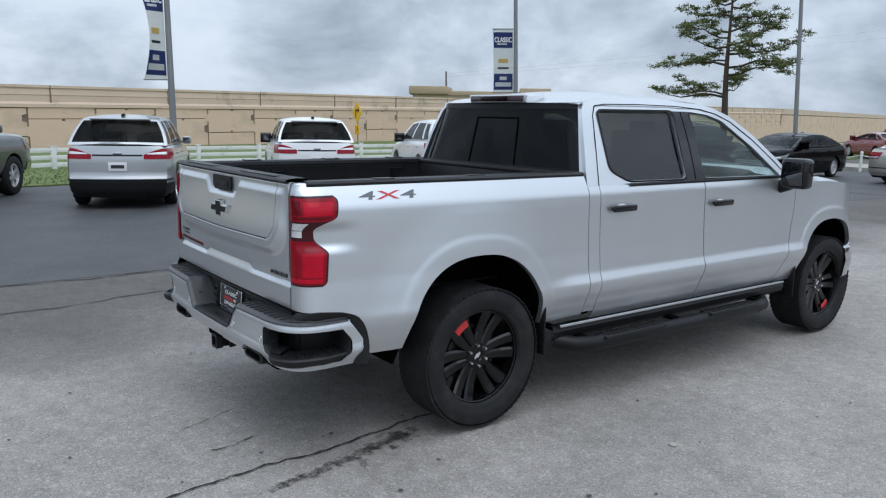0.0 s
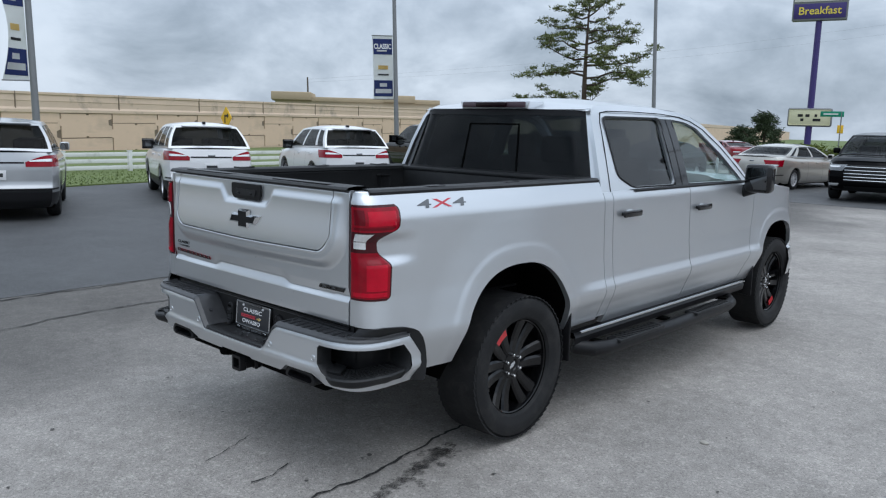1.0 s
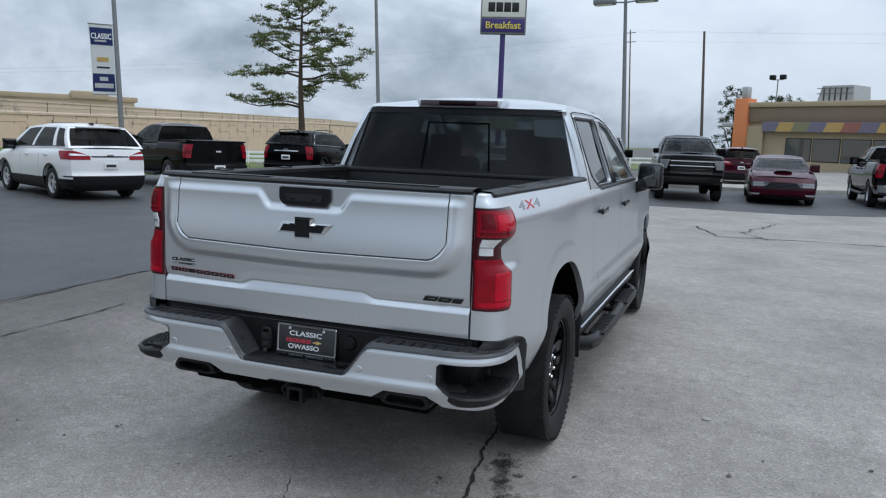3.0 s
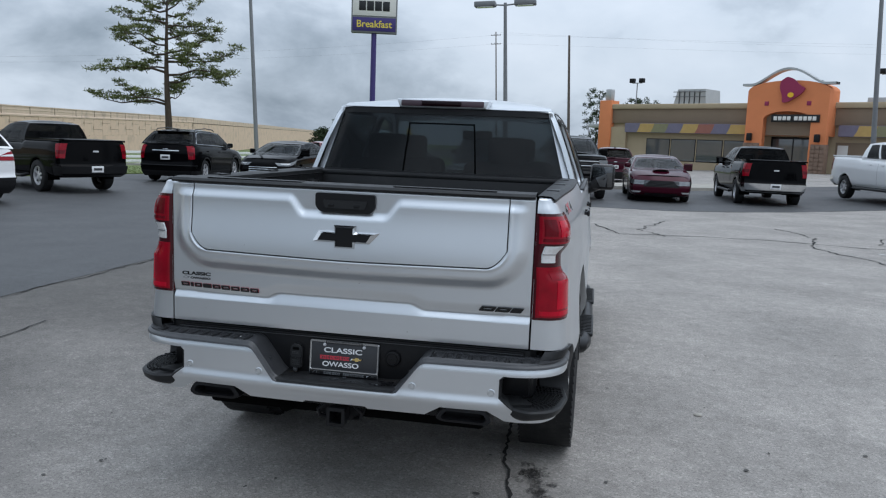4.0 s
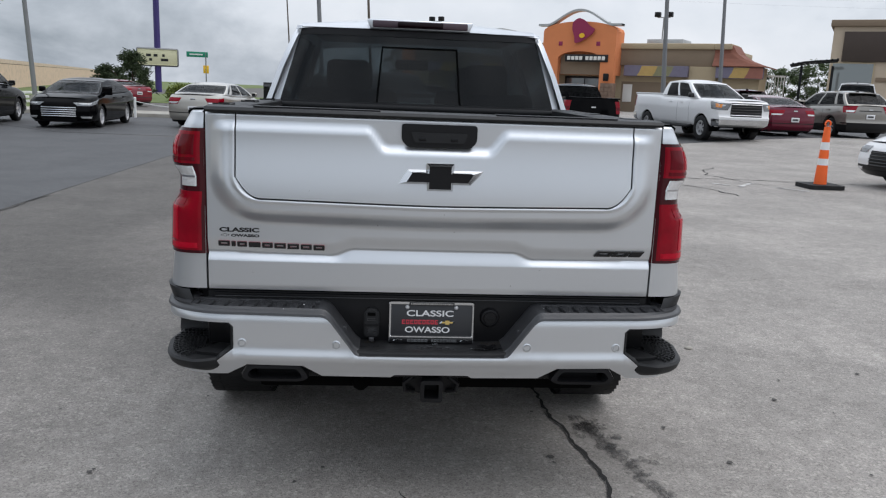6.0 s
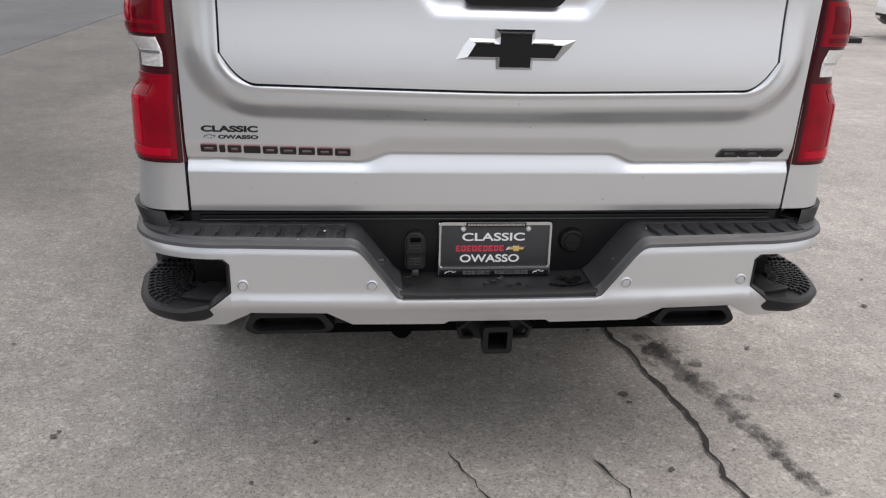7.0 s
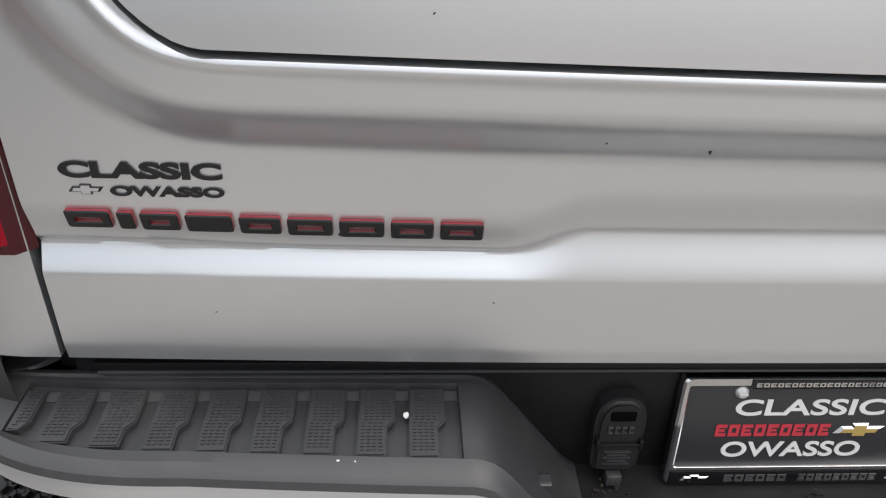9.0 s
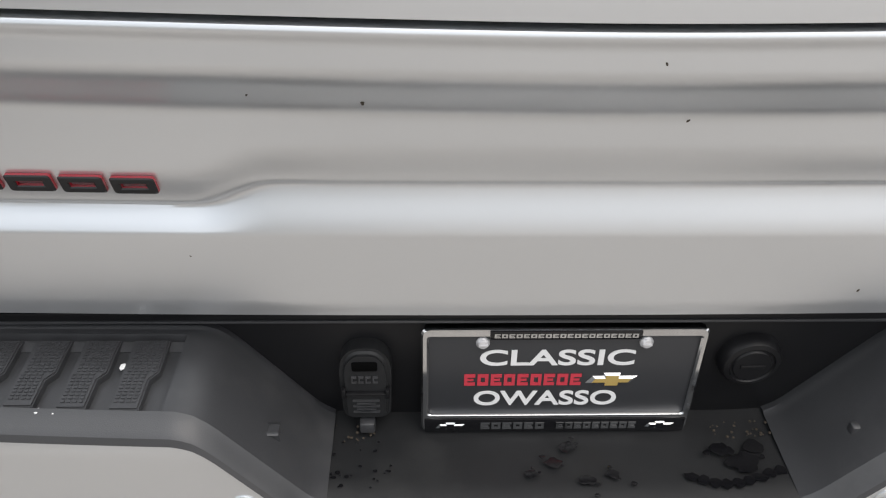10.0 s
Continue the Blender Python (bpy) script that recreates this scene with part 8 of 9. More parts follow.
b = block("commercial_building", "tan flat-roofed commercial building past the highway", -9, 9, 0, 10, 4.6, 48, -64, 56, mat("cream_stucco", (0.60, 0.50, 0.36), 0.9, 0, 0.06, 1))
part("parapet_block", bbox(3, 6.5, -0.6, 6, 4.2, 5.0, 0.1), STUCCO, b)
part("parapet_block", bbox(-9.4, -5, -0.6, 6, 4.2, 5.1, 0.1), STUCCO, b)
block("commercial_building", "low beige commercial building past the restaurant", -10, 10, 0, 10, 3.4, -30, 78, 60, STUCCO, 5)
block("commercial_building", "low white commercial building past the restaurant", -8, 8, 0, 8, 3.0, -35, 100, 70, SIGN_WHITE, 4)

# tan shop with a dark sign band, drive-through canopy and trellis past the restaurant
shop = thing("shop_building", "tan stucco shop with a brown sign band and wide window", "building", pose(27.15, 45.3, 0, 0, 0, -32), "far buildings")
part("wall", bbox(0, 16, 0, 9, -0.3, 6.2), SHOP_TAN, shop)
part("roof", bbox(-0.2, 16.2, -0.2, 9.2, 6.2, 6.6, 0.05), BROWN_STUCCO, shop)
part("sign_band", bbox(0.62, 3.75, -0.16, 0.0, 4.12, 5.9, 0.03), DARK_BAND, shop, "plain dark brown sign band")
part("belt_course", bbox(2.62, 16.0, -0.08, 0.0, 2.95, 3.2, 0.02), BROWN_STUCCO, shop)
w = part("shop_window", bbox(0.1, 2.5, -0.06, 0.0, 0.4, 4.08, 0.01), STUCCO, shop)
part("pane", bbox(0.18, 2.42, -0.075, -0.062, 0.5, 4.0), SHOP_MIRROR, w)
for k in range(3):
    w = part("shop_window", bbox(4.6 + 3.6 * k, 7.4 + 3.6 * k, -0.06, 0.0, 0.4, 2.8, 0.01), BLACK_SATIN, shop)
    part("pane", bbox(4.7 + 3.6 * k, 7.3 + 3.6 * k, -0.075, -0.062, 0.5, 2.7), SHOP_GLASS, w)
canopy = thing("drive_through_canopy", "black steel drive-through canopy on two posts", "canopy", pose(22.95, 41.7, 0, 0, 0, -29))
for x in (0.45, 2.05):
    part("post", bbox(x - 0.07, x + 0.07, -0.07, 0.07, -0.1, 3.62, 0.01), BLACK_SATIN, canopy)
for y in (-0.9, 0.9):
    bm = bmesh.new()
    pipe(bm, [(-0.15, y, 3.58), (0.6, y, 3.76), (2.3, y, 3.92)], 0.06, 8)
    part("beam", bm, BLACK_SATIN, canopy)
for k in range(9):
    x = lerp(0.0, 2.25, k / 8)
    part("slat", bbox(x - 0.05, x + 0.05, -1.0, 1.0, lerp(3.66, 3.94, k / 8), lerp(3.72, 4.0, k / 8), 0.005), BLACK_SATIN, canopy)
trellis = thing("trellis", "white slatted trellis screen beside the restaurant", "screen", pose(27.05, 53.2, 0, 0, 0, -27))
part("rail", bbox(-0.05, 1.25, -0.04, 0.04, 3.25, 3.38), SIGN_WHITE, trellis)
part("rail", bbox(-0.05, 1.25, -0.04, 0.04, 0.3, 0.42), SIGN_WHITE, trellis)
for k in range(7):
    part("slat", bbox(k * 0.2 - 0.028, k * 0.2 + 0.028, -0.03, 0.03, 0.0, 3.25), SIGN_WHITE, trellis)

# traffic delineator by the parked SUV
root = thing("traffic_delineator", "orange and white traffic post on a black rubber base", "traffic cone", Matrix.Translation((7.85, 11.15, 0)))
bm = bmesh.new()
prism(bm, rounded([(-0.33, -0.33), (0.33, -0.33), (0.33, 0.33), (-0.33, 0.33)], 0.1), lambda u, v, d: (u, v, 0.07 - d), 0.07)
part("base", bm, RUBBER, root)
for z0, z1, m in ((0.07, 0.42, CONE_ORANGE), (0.42, 0.54, BANNER_WHITE), (0.54, 0.70, CONE_ORANGE), (0.70, 0.84, BANNER_WHITE), (0.84, 1.12, CONE_ORANGE)):
    bm = bmesh.new()
    rod(bm, (0, 0, z0), (0, 0, z1), lerp(0.115, 0.055, z0 / 1.12), lerp(0.115, 0.055, z1 / 1.12), 20)
    part("band", bm, m, root)
bm = bmesh.new()
pipe(bm, [(0.05 * math.cos(a), 0, 1.17 + 0.055 * math.sin(a)) for a in np.linspace(-0.6, math.pi + 0.6, 12)], 0.016, 8)
part("grip", bm, CONE_ORANGE, root)

# the lot falls away sideways, so upright poles and the pine lean a little against its plane
for ob in scene.objects:
    if ob.parent is None and ob.name.split(".")[0] in ("lamp_post", "pole_banner", "utility_pole"):
        piv = Matrix.Translation(ob.matrix_world.translation + Vector((0, 0, 4.5)))
        ob.matrix_world = piv @ Matrix.Rotation(-0.05, 4, "Y") @ piv.inverted() @ ob.matrix_world

# ---- parked vehicles ----
def plain_wheel(r, w, spokes, rim_r, rim_mat, key):
    bm = bmesh.new()
    h = w / 2
    lathe(bm, [(rim_r, -h * 0.8), (rim_r + 0.015, -h * 0.96), (r - 0.05, -h), (r - 0.015, -h * 0.88), (r, -h * 0.6), (r, h * 0.6), (r - 0.015, h * 0.88), (r - 0.05, h), (rim_r + 0.015, h * 0.96), (rim_r, h * 0.8)], 40, "x")
    tyre = mesh_of(bm, RUBBER, "wheel")
    bm = bmesh.new()
    f = h * 0.72
    lathe(bm, [(rim_r, f + 0.01), (rim_r - 0.02, f + 0.012), (rim_r - 0.03, f - 0.03), (rim_r - 0.035, -0.08)], 40, "x")
    lathe(bm, [(0.0001, f), (0.05, f - 0.004), (0.065, f - 0.03)], 20, "x")
    for k in range(spokes):
        m = Matrix.Rotation(k * math.tau / spokes, 4, "X")
        rows = []
        for t, wd in ((0, 0.030), (0.5, 0.026), (1, 0.036)):
            rr = lerp(0.05, rim_r - 0.02, t)
            x = f - 0.004 - 0.018 * math.sin(t * 2.6)
            rows.append([m @ Vector((x, wd, rr)), m @ Vector((x - 0.03, wd, rr)), m @ Vector((x - 0.03, -wd, rr)), m @ Vector((x, -wd, rr))])
        sheet(bm, rows, closed=True)
    bmesh.ops.recalc_face_normals(bm, faces=bm.faces)
    rim = mesh_of(bm, rim_mat, "rim")
    bm = bmesh.new()
    lathe(bm, [(0.0001, 0.0), (rim_r - 0.02, 0.0)], 32, "x")
    return tyre, rim, mesh_of(bm, UNDER, "brake_disc")


WHEELS = {
    "suv": plain_wheel(0.345, 0.225, 5, 0.225, ALLOY, "suv"),
    "sedan": plain_wheel(0.325, 0.215, 10, 0.225, ALLOY, "sedan"),
    "dark": plain_wheel(0.355, 0.245, 10, 0.250, RIM_BLACK, "dark"),
    "truck": plain_wheel(0.400, 0.265, 6, 0.240, ALLOY, "truck"),
    "hd": plain_wheel(0.415, 0.275, 8, 0.245, RIM_BLACK, "hd"),
}

# lengths in metres from the rear axle; tops are (y, z) along the car; win: windscreen foot and top, rear glass top and foot, roof height
SUV = dict(rear=0.93, wb=2.725, front=0.99, w=0.92, zb=0.22, top=[(-0.95, 1.13), (0, 1.11), (1.9, 1.06), (2.45, 1.03), (3.0, 0.98), (3.72, 0.80)], win=(2.62, 1.72, -0.36, -0.82), roof=1.67, wheel="suv", r=0.345, clad=0.26, tail=(0.745, 0.955, 0.54, 0.11), head=(0.72, 0.92, 0.55, 0.10), grille=(0.30, 0.80, 0.5), drear=[(0, 0.10), (0.12, 0.02), (0.35, 0.0), (0.42, 0.05), (0.75, 0.05), (1.0, 0.10)], dfront=[(0, 0.16), (0.2, 0.02), (0.5, 0.0), (0.85, 0.05), (1.0, 0.16)], pillars=(0.03, 0.19, 0.245, 0.56, 0.60, 0.93))
SEDAN = dict(rear=1.08, wb=2.83, front=0.96, w=0.915, zb=0.19, top=[(-1.1, 1.02), (-0.6, 1.05), (0.2, 1.0), (2.2, 0.96), (2.7, 0.94), (3.2, 0.86), (3.8, 0.68)], win=(2.75, 1.75, 0.30, -0.55), roof=1.44, wheel="sedan", r=0.325, clad=0.0, tail=(0.66, 0.90, 0.48, 0.12), head=(0.74, 0.87, 0.50, 0.11), grille=(0.15, 0.78, 0.55), drear=[(0, 0.12), (0.2, 0.0), (0.5, 0.0), (0.8, 0.02), (1.0, 0.08)], dfront=[(0, 0.14), (0.2, 0.02), (0.5, 0.0), (0.85, 0.06), (1.0, 0.2)], pillars=(0.0, 0.12, 0.20, 0.53, 0.57, 0.92))
MUSCLE = dict(SEDAN, rear=1.05, wb=3.06, front=0.95, w=0.965, roof=1.46, top=[(-1.1, 1.05), (-0.4, 1.06), (0.4, 1.02), (2.4, 1.0), (2.8, 0.99), (3.4, 0.93), (4.0, 0.76)], win=(2.75, 1.75, 0.45, -0.25), wheel="dark", r=0.355, head=(0.62, 0.84, 0.42, 0.08), grille=(0.52, 0.84, 0.62))
PICKUP = dict(rear=1.17, wb=3.645, front=0.96, w=0.985, zb=0.42, top=[(-1.2, 1.40), (0.85, 1.38), (0.95, 1.28), (3.2, 1.24), (3.6, 1.24), (4.2, 1.20), (4.66, 1.06)], win=(3.30, 2.35, 0.98, 0.90), roof=1.88, wheel="truck", r=0.40, clad=0.0, tail=(0.52, 0.93, 0.82, 0.06), head=(0.66, 0.92, 0.62, 0.08), grille=(0.30, 0.92, 0.62), drear=[(0, 0.14), (0.06, 0.02), (0.30, 0.0), (0.34, 0.07), (1.0, 0.09)], dfront=[(0, 0.16), (0.1, 0.02), (0.4, 0.0), (0.45, 0.05), (0.95, 0.06), (1.0, 0.12)], pillars=(0.0, 0.06, 0.13, 0.46, 0.52, 0.90), bed=(-1.08, 0.84))
BIGSUV = dict(SUV, rear=1.15, wb=3.07, front=0.98, w=1.02, zb=0.30, top=[(-1.2, 1.26), (0, 1.27), (2.4, 1.24), (3.0, 1.22), (3.6, 1.17), (4.05, 1.02)], win=(2.95, 2.15, -0.80, -1.08), roof=1.88, wheel="truck", r=0.40, grille=(0.34, 0.92, 0.6), clad=0.0)
CROSS = dict(SUV, rear=0.98, wb=2.807, front=1.02, w=0.95, roof=1.70, top=[(-0.98, 1.20), (0, 1.17), (1.9, 1.10), (2.45, 1.08), (3.0, 1.03), (3.82, 0.86)], wheel="suv", r=0.365, clad=0.14, tail=(0.55, 0.98, 0.82, 0.05), win=(2.55, 1.75, -0.35, -0.86))
ROUNDSUV = dict(SUV, rear=0.90, wb=2.70, front=0.95, roof=1.66, win=(2.5, 1.65, -0.25, -0.84), tail=(0.74, 1.0, 0.6, 0.10))


def car(name, label, spec, paint, m, category="car", group="parked cars", mirror=None, glass=None, rack=False, plate=True, bright=None, rim=None):
    p = dict(spec)
    root = thing(name, label, category, m, group)
    yr, yf, W, zb = -p["rear"], p["wb"] + p["front"], p["w"], p["zb"]
    L = yf - yr
    ty, tz = [a for a, _ in p["top"]], [b for _, b in p["top"]]
    PX_F = (0.0, 0.08, 0.25, 0.45, 0.62, 0.72, 0.86, 0.95, 1.0)
    PX_X = (0.90, 0.955, 0.985, 0.995, 1.0, 0.992, 0.975, 0.95, 0.90)
    glass = glass or PRIVACY

    def at_side(sx, s, f, off=0.0):
        dr = float(np.interp(f, [a for a, _ in p["drear"]], [b for _, b in p["drear"]]))
        df = float(np.interp(f, [a for a, _ in p["dfront"]], [b for _, b in p["dfront"]]))
        y = lerp(yr + dr, yf - df, s)
        t = min(1.0, min(s, 1 - s) * L / 0.55)
        w = W * (1 - (0.07 if "bed" in p else 0.11) * (1 - t) ** 2.2)
        zt = float(np.interp(y, ty, tz))
        x = w * float(np.interp(f, PX_F, PX_X)) + off
        return Vector((sx * x, y, zb + (zt - zb) * f))

    def at_end(u, f, front, off=0.0):
        a = at_side(1, 1.0 if front else 0.0, f)
        d = 1 if front else -1
        bow = (0.16 if front else 0.10) * (1 - abs(u) ** 2.4)
        return Vector((a.x * u, a.y + d * (bow + off), a.z))

    NS, NF = 60, 18
    bm = bmesh.new()
    for sx in (1, -1):
        vs, ins = {}, {}
        for j in range(NF + 1):
            for i in range(NS + 1):
                c = at_side(sx, i / NS, j / NF)
                hit = False
                for hy in (0.0, p["wb"]):
                    rr = p["r"] + 0.055
                    d = math.hypot(c.y - hy, c.z - p["r"])
                    if d < rr:
                        k = rr / max(d, 1e-4)
                        c.y, c.z, hit = hy + (c.y - hy) * k, p["r"] + (c.z - p["r"]) * k, True
                if hit and c.z < zb:
                    c.z = zb
                vs[j, i], ins[j, i] = c, hit
        bv = {}
        for j in range(NF):
            for i in range(NS):
                q = [(j, i), (j, i + 1), (j + 1, i + 1), (j + 1, i)]
                if all(ins[k] for k in q):
                    continue
                for k in q:
                    if k not in bv:
                        bv[k] = bm.verts.new(vs[k])
                f = bm.faces.new([bv[k] for k in (q if sx > 0 else q[::-1])])
                f.material_index = 1 if (j + 0.5) / NF < p["clad"] else 0
    NU = 12
    for front in (0, 1):
        rows = [[at_end(lerp(-1, 1, i / NU), j / NF, front) for i in range(NU + 1)] for j in range(NF + 1)]
        n0 = len(bm.faces)
        sheet(bm, rows, flip=bool(front))
        bm.faces.ensure_lookup_table()
        for k in range(n0, len(bm.faces)):
            if (k - n0) // NU / NF < p["clad"] + 0.02:
                bm.faces[k].material_index = 1
    rows = []
    for i in range(NS + 1):
        a = at_side(1, i / NS, 1.0)
        bow = 0.16 * smooth01(NS - 10, NS, i) - 0.10 * smooth01(8, 0, i)
        rows.append([Vector((a.x * u, a.y + bow * (1 - abs(u) ** 2.4), a.z + 0.035 * (1 - abs(u) ** 3))) for u in np.linspace(-1, 1, 13)])
    sheet(bm, rows)
    bmesh.ops.remove_doubles(bm, verts=bm.verts, dist=0.002)
    r = bmesh.ops.extrude_edge_only(bm, edges=[e for e in bm.edges if e.is_boundary])
    for v in r["geom"]:
        if isinstance(v, bmesh.types.BMVert):
            v.co.x *= 0.93
            v.co.z -= 0.005
    bmesh.ops.recalc_face_normals(bm, faces=bm.faces)
    body = part("body", bm, [paint, BLACK_SATIN], root, "", 38)
    part("underbody", bbox(-W * 0.9, W * 0.9, yr + 0.25, yf - 0.3, zb - 0.03, zb + 0.28, 0.03), UNDER, root)
    # greenhouse
    ywb, ywt, yrt, yrb = p["win"]
    zr, wt = p["roof"], W * 0.70

    def gl_side(sx, u, v):
        yb, yt = lerp(yrb, ywb, u), lerp(yrt, ywt, u)
        z0 = float(np.interp(yb, ty, tz)) + 0.01
        z1 = zr - 0.05 - 0.05 * smooth01(0.65, 1.0, u) - 0.03 * smooth01(0.25, 0.0, u)
        return Vector((sx * (lerp(W * 0.905, wt, v) + 0.028 * math.sin(v * math.pi)), lerp(yb, yt, v), lerp(z0, z1, v)))

    def gl_end(u, v, front):
        a = gl_side(1, 1.0 if front else 0.0, v)
        return Vector((a.x * u, a.y + (0.15 if front else -0.06) * (1 - abs(u) ** 2.2), a.z + 0.012 * (1 - u * u)))

    bm = bmesh.new()
    us, vv = p["pillars"], (0.10, 0.90)
    holes = [(max(0.05, us[k]), us[k + 1]) for k in range(0, len(us) - 1, 2) if us[k + 1] - max(0.05, us[k]) > 0.06]

    def panel(fn, ucuts, vcuts, is_glass, flip, wname, gmat):
        uu, vvv = sorted(set(ucuts)), sorted(set(vcuts))
        glasses = {}
        for a, b in zip(uu, uu[1:]):
            for c, d in zip(vvv, vvv[1:]):
                win = is_glass((a + b) / 2, (c + d) / 2)
                n, k = max(2, int(abs(b - a) * 8)), max(2, int((d - c) * 6))
                rows = [[fn(lerp(a, b, i / n), lerp(c, d, j / k)) for i in range(n + 1)] for j in range(k + 1)]
                if win is None:
                    sheet(bm, rows, flip=flip)
                else:
                    g = bmesh.new()
                    sheet(g, rows, flip=flip)
                    bmesh.ops.solidify(g, geom=g.faces[:], thickness=0.004)
                    bmesh.ops.recalc_face_normals(g, faces=g.faces)
                    glasses[win] = g
        for g in glasses.values():
            ob = part(wname, g, gmat, root, "", 40)
            ob.visible_shadow = False

    for sx in (1, -1):
        cuts = [0.0, 1.0] + [h for ab in holes for h in ab]
        panel(lambda u, v: gl_side(sx, u, v), cuts, [0, *vv, 1], lambda u, v: next((k for k, (a, b) in enumerate(holes) if a < u < b and vv[0] < v < vv[1]), None), sx < 0, "side_window", glass)
    panel(lambda u, v: gl_end(u, v, 0), [-1, -0.94, 0.94, 1], [0, 0.10, 0.93, 1], lambda u, v: 0 if abs(u) < 0.94 and 0.10 < v < 0.93 else None, False, "rear_window", glass)
    panel(lambda u, v: gl_end(u, v, 1), [-1, -0.92, 0.92, 1], [0, 0.04, 0.93, 1], lambda u, v: 0 if abs(u) < 0.92 and 0.04 < v < 0.93 else None, True, "windscreen", mirror or SCREEN)
    rows = []
    for i in range(15):
        a = gl_side(1, i / 14, 1.0)
        bow = 0.15 * smooth01(11, 14, i) - 0.06 * smooth01(3, 0, i)
        rows.append([Vector((a.x * u, a.y + bow * (1 - abs(u) ** 2.2), a.z + (0.012 + 0.045 * smooth01(0, 4, i) * smooth01(14.5, 9, i)) * (1 - abs(u) ** 2.4))) for u in np.linspace(-1, 1, 15)])
    sheet(bm, rows)
    bmesh.ops.remove_doubles(bm, verts=bm.verts, dist=0.002)
    bmesh.ops.recalc_face_normals(bm, faces=bm.faces)
    part("roof_shell", bm, paint, root, "", 38)
    # seats seen through the glass
    zs = float(np.interp(0.5, ty, tz))
    for y in ((0.35, 1.25) if "bed" not in p else (1.45, 2.2)):
        for x in (-0.4, 0.4):
            part("seat", bbox(x - 0.24, x + 0.24, y, y + 0.16, zs - 0.35, zs + 0.22, 0.05), CABIN, root)
    part("dashboard", bbox(-W * 0.75, W * 0.75, ywb - 0.55, ywb - 0.1, zs - 0.25, zs - 0.03, 0.04), CABIN, root)
    # lamps
    def lens(lname, front, f0, f1, u_in, s1, material, off=0.008, parent=root, wedge=0.0):
        made = []
        for sx in (1, -1):
            g = bmesh.new()
            rows = []
            for j in range(7):
                f = lerp(f0, f1, j / 6)
                taper = 0.75 + 0.25 * j / 6
                row = [at_end(sx * lerp(1 - (1 - u_in) * (taper if not wedge else 1.0), 1.0, i / 6), f0 + (f - f0) * (1 - wedge * (1 - i / 6) ** 1.4), front, off) for i in range(7)]
                row += [at_side(sx, (1 - s1 * taper * i / 5) if front else s1 * taper * i / 5, f, off) for i in range(1, 6)]
                rows.append(row)
            sheet(g, rows)
            bmesh.ops.recalc_face_normals(g, faces=g.faces)
            made.append(part(lname, g, material, parent, "", 50))
        return made

    f0, f1, ui, s1 = p["tail"]
    wedge = 0.60 if spec is SUV else 0.0
    for ob in lens("tail_lamp", 0, f0, f1, ui, s1 * (0.9 if wedge else 0.5), RED_LENS, wedge=wedge):
        ob["label"] = "red tail lamp"
    d = (f1 - f0) * 0.3
    if "bed" in p or spec is CROSS:
        lens("lamp_element", 0, f0 + d, f0 + d * 1.8, ui + 0.03, s1 * 0.3, RED_MID, 0.013)
    else:
        lens("reverse_lens", 0, f0 + d * (1.5 if wedge else 0.3), f0 + d * (2.3 if wedge else 1.2), ui + 0.08, 0.01, CLEAR_LENS, 0.013, wedge=wedge)
    f0, f1, ui, s1 = p["head"]
    lens("head_lamp", 1, f0, f1, ui, s1, HEAD_LENS)
    lens("head_element", 1, lerp(f0, f1, 0.55), lerp(f0, f1, 0.80), ui + 0.18, s1 * 0.2, HEAD_LENS if bright else CLEAR_LENS, 0.012)
    if "bed" in p and paint is WHITE_PAINT:
        lens("turn_lamp", 1, lerp(f0, f1, 0.35), lerp(f0, f1, 0.85), 0.92, s1 * 0.4, AMBER, 0.014)
    lens("fog_lamp", 1, 0.16, 0.26, 0.72, 0.02, CLEAR_LENS, 0.012)
    # grille with bars
    g0, g1, gw = p["grille"]
    g = bmesh.new()
    sheet(g, [[at_end(lerp(-gw, gw, i / 12), lerp(g0, g1, j / 8), 1, 0.006) for i in range(13)] for j in range(9)], flip=True)
    grille = part("grille", g, BLACK_SATIN, root)
    for k in range(5):
        f = lerp(g0, g1, (k + 0.5) / 5)
        g = bmesh.new()
        pipe(g, [at_end(lerp(-gw, gw, i / 10), f, 1, 0.010) for i in range(11)], 0.012, 6)
        part("grille_bar", g, bright or (CHROME if k in (0, 4) or spec in (BIGSUV, SEDAN) or spec.get("chrome") else BLACK_GLOSS), grille)
    # lower air intake, bumper lines and plate
    g = bmesh.new()
    sheet(g, [[at_end(lerp(-0.6, 0.6, i / 12), lerp(0.06, 0.17, j / 3), 1, 0.007) for i in range(13)] for j in range(4)], flip=True)
    part("air_intake", g, BLACK_SATIN, root)
    pick = "bed" in p
    if p["clad"]:
        g = bmesh.new()
        sheet(g, [[at_end(lerp(-0.52, 0.52, i / 12), f, 0, 0.009) for i in range(13)] for f in (0.805, 0.835)])
        bmesh.ops.recalc_face_normals(g, faces=g.faces)
        part("trim_bar", g, CHROME if bright is None and paint is BLACK_PAINT else BLACK_SATIN, root)
    for front in (0, 1):
        if front and not pick:
            continue
        g = bmesh.new()
        lo, hi = (0.03, 0.30) if pick else (0.33, 0.36)
        rows = [[at_side(-1, abs(s) if not front else 1 - abs(s), f, 0.012) for s in (0.06, 0.03, 0.0)] + [at_end(u, f, front, 0.014) for u in np.linspace(-0.95, 0.95, 15)] + [at_side(1, abs(s) if not front else 1 - abs(s), f, 0.012) for s in (0.0, 0.03, 0.06)] for f in np.linspace(lo, hi, 5)]
        sheet(g, rows)
        bmesh.ops.recalc_face_normals(g, faces=g.faces)
        part("bumper", g, (bright or CHROME) if pick else BLACK_SATIN, root)
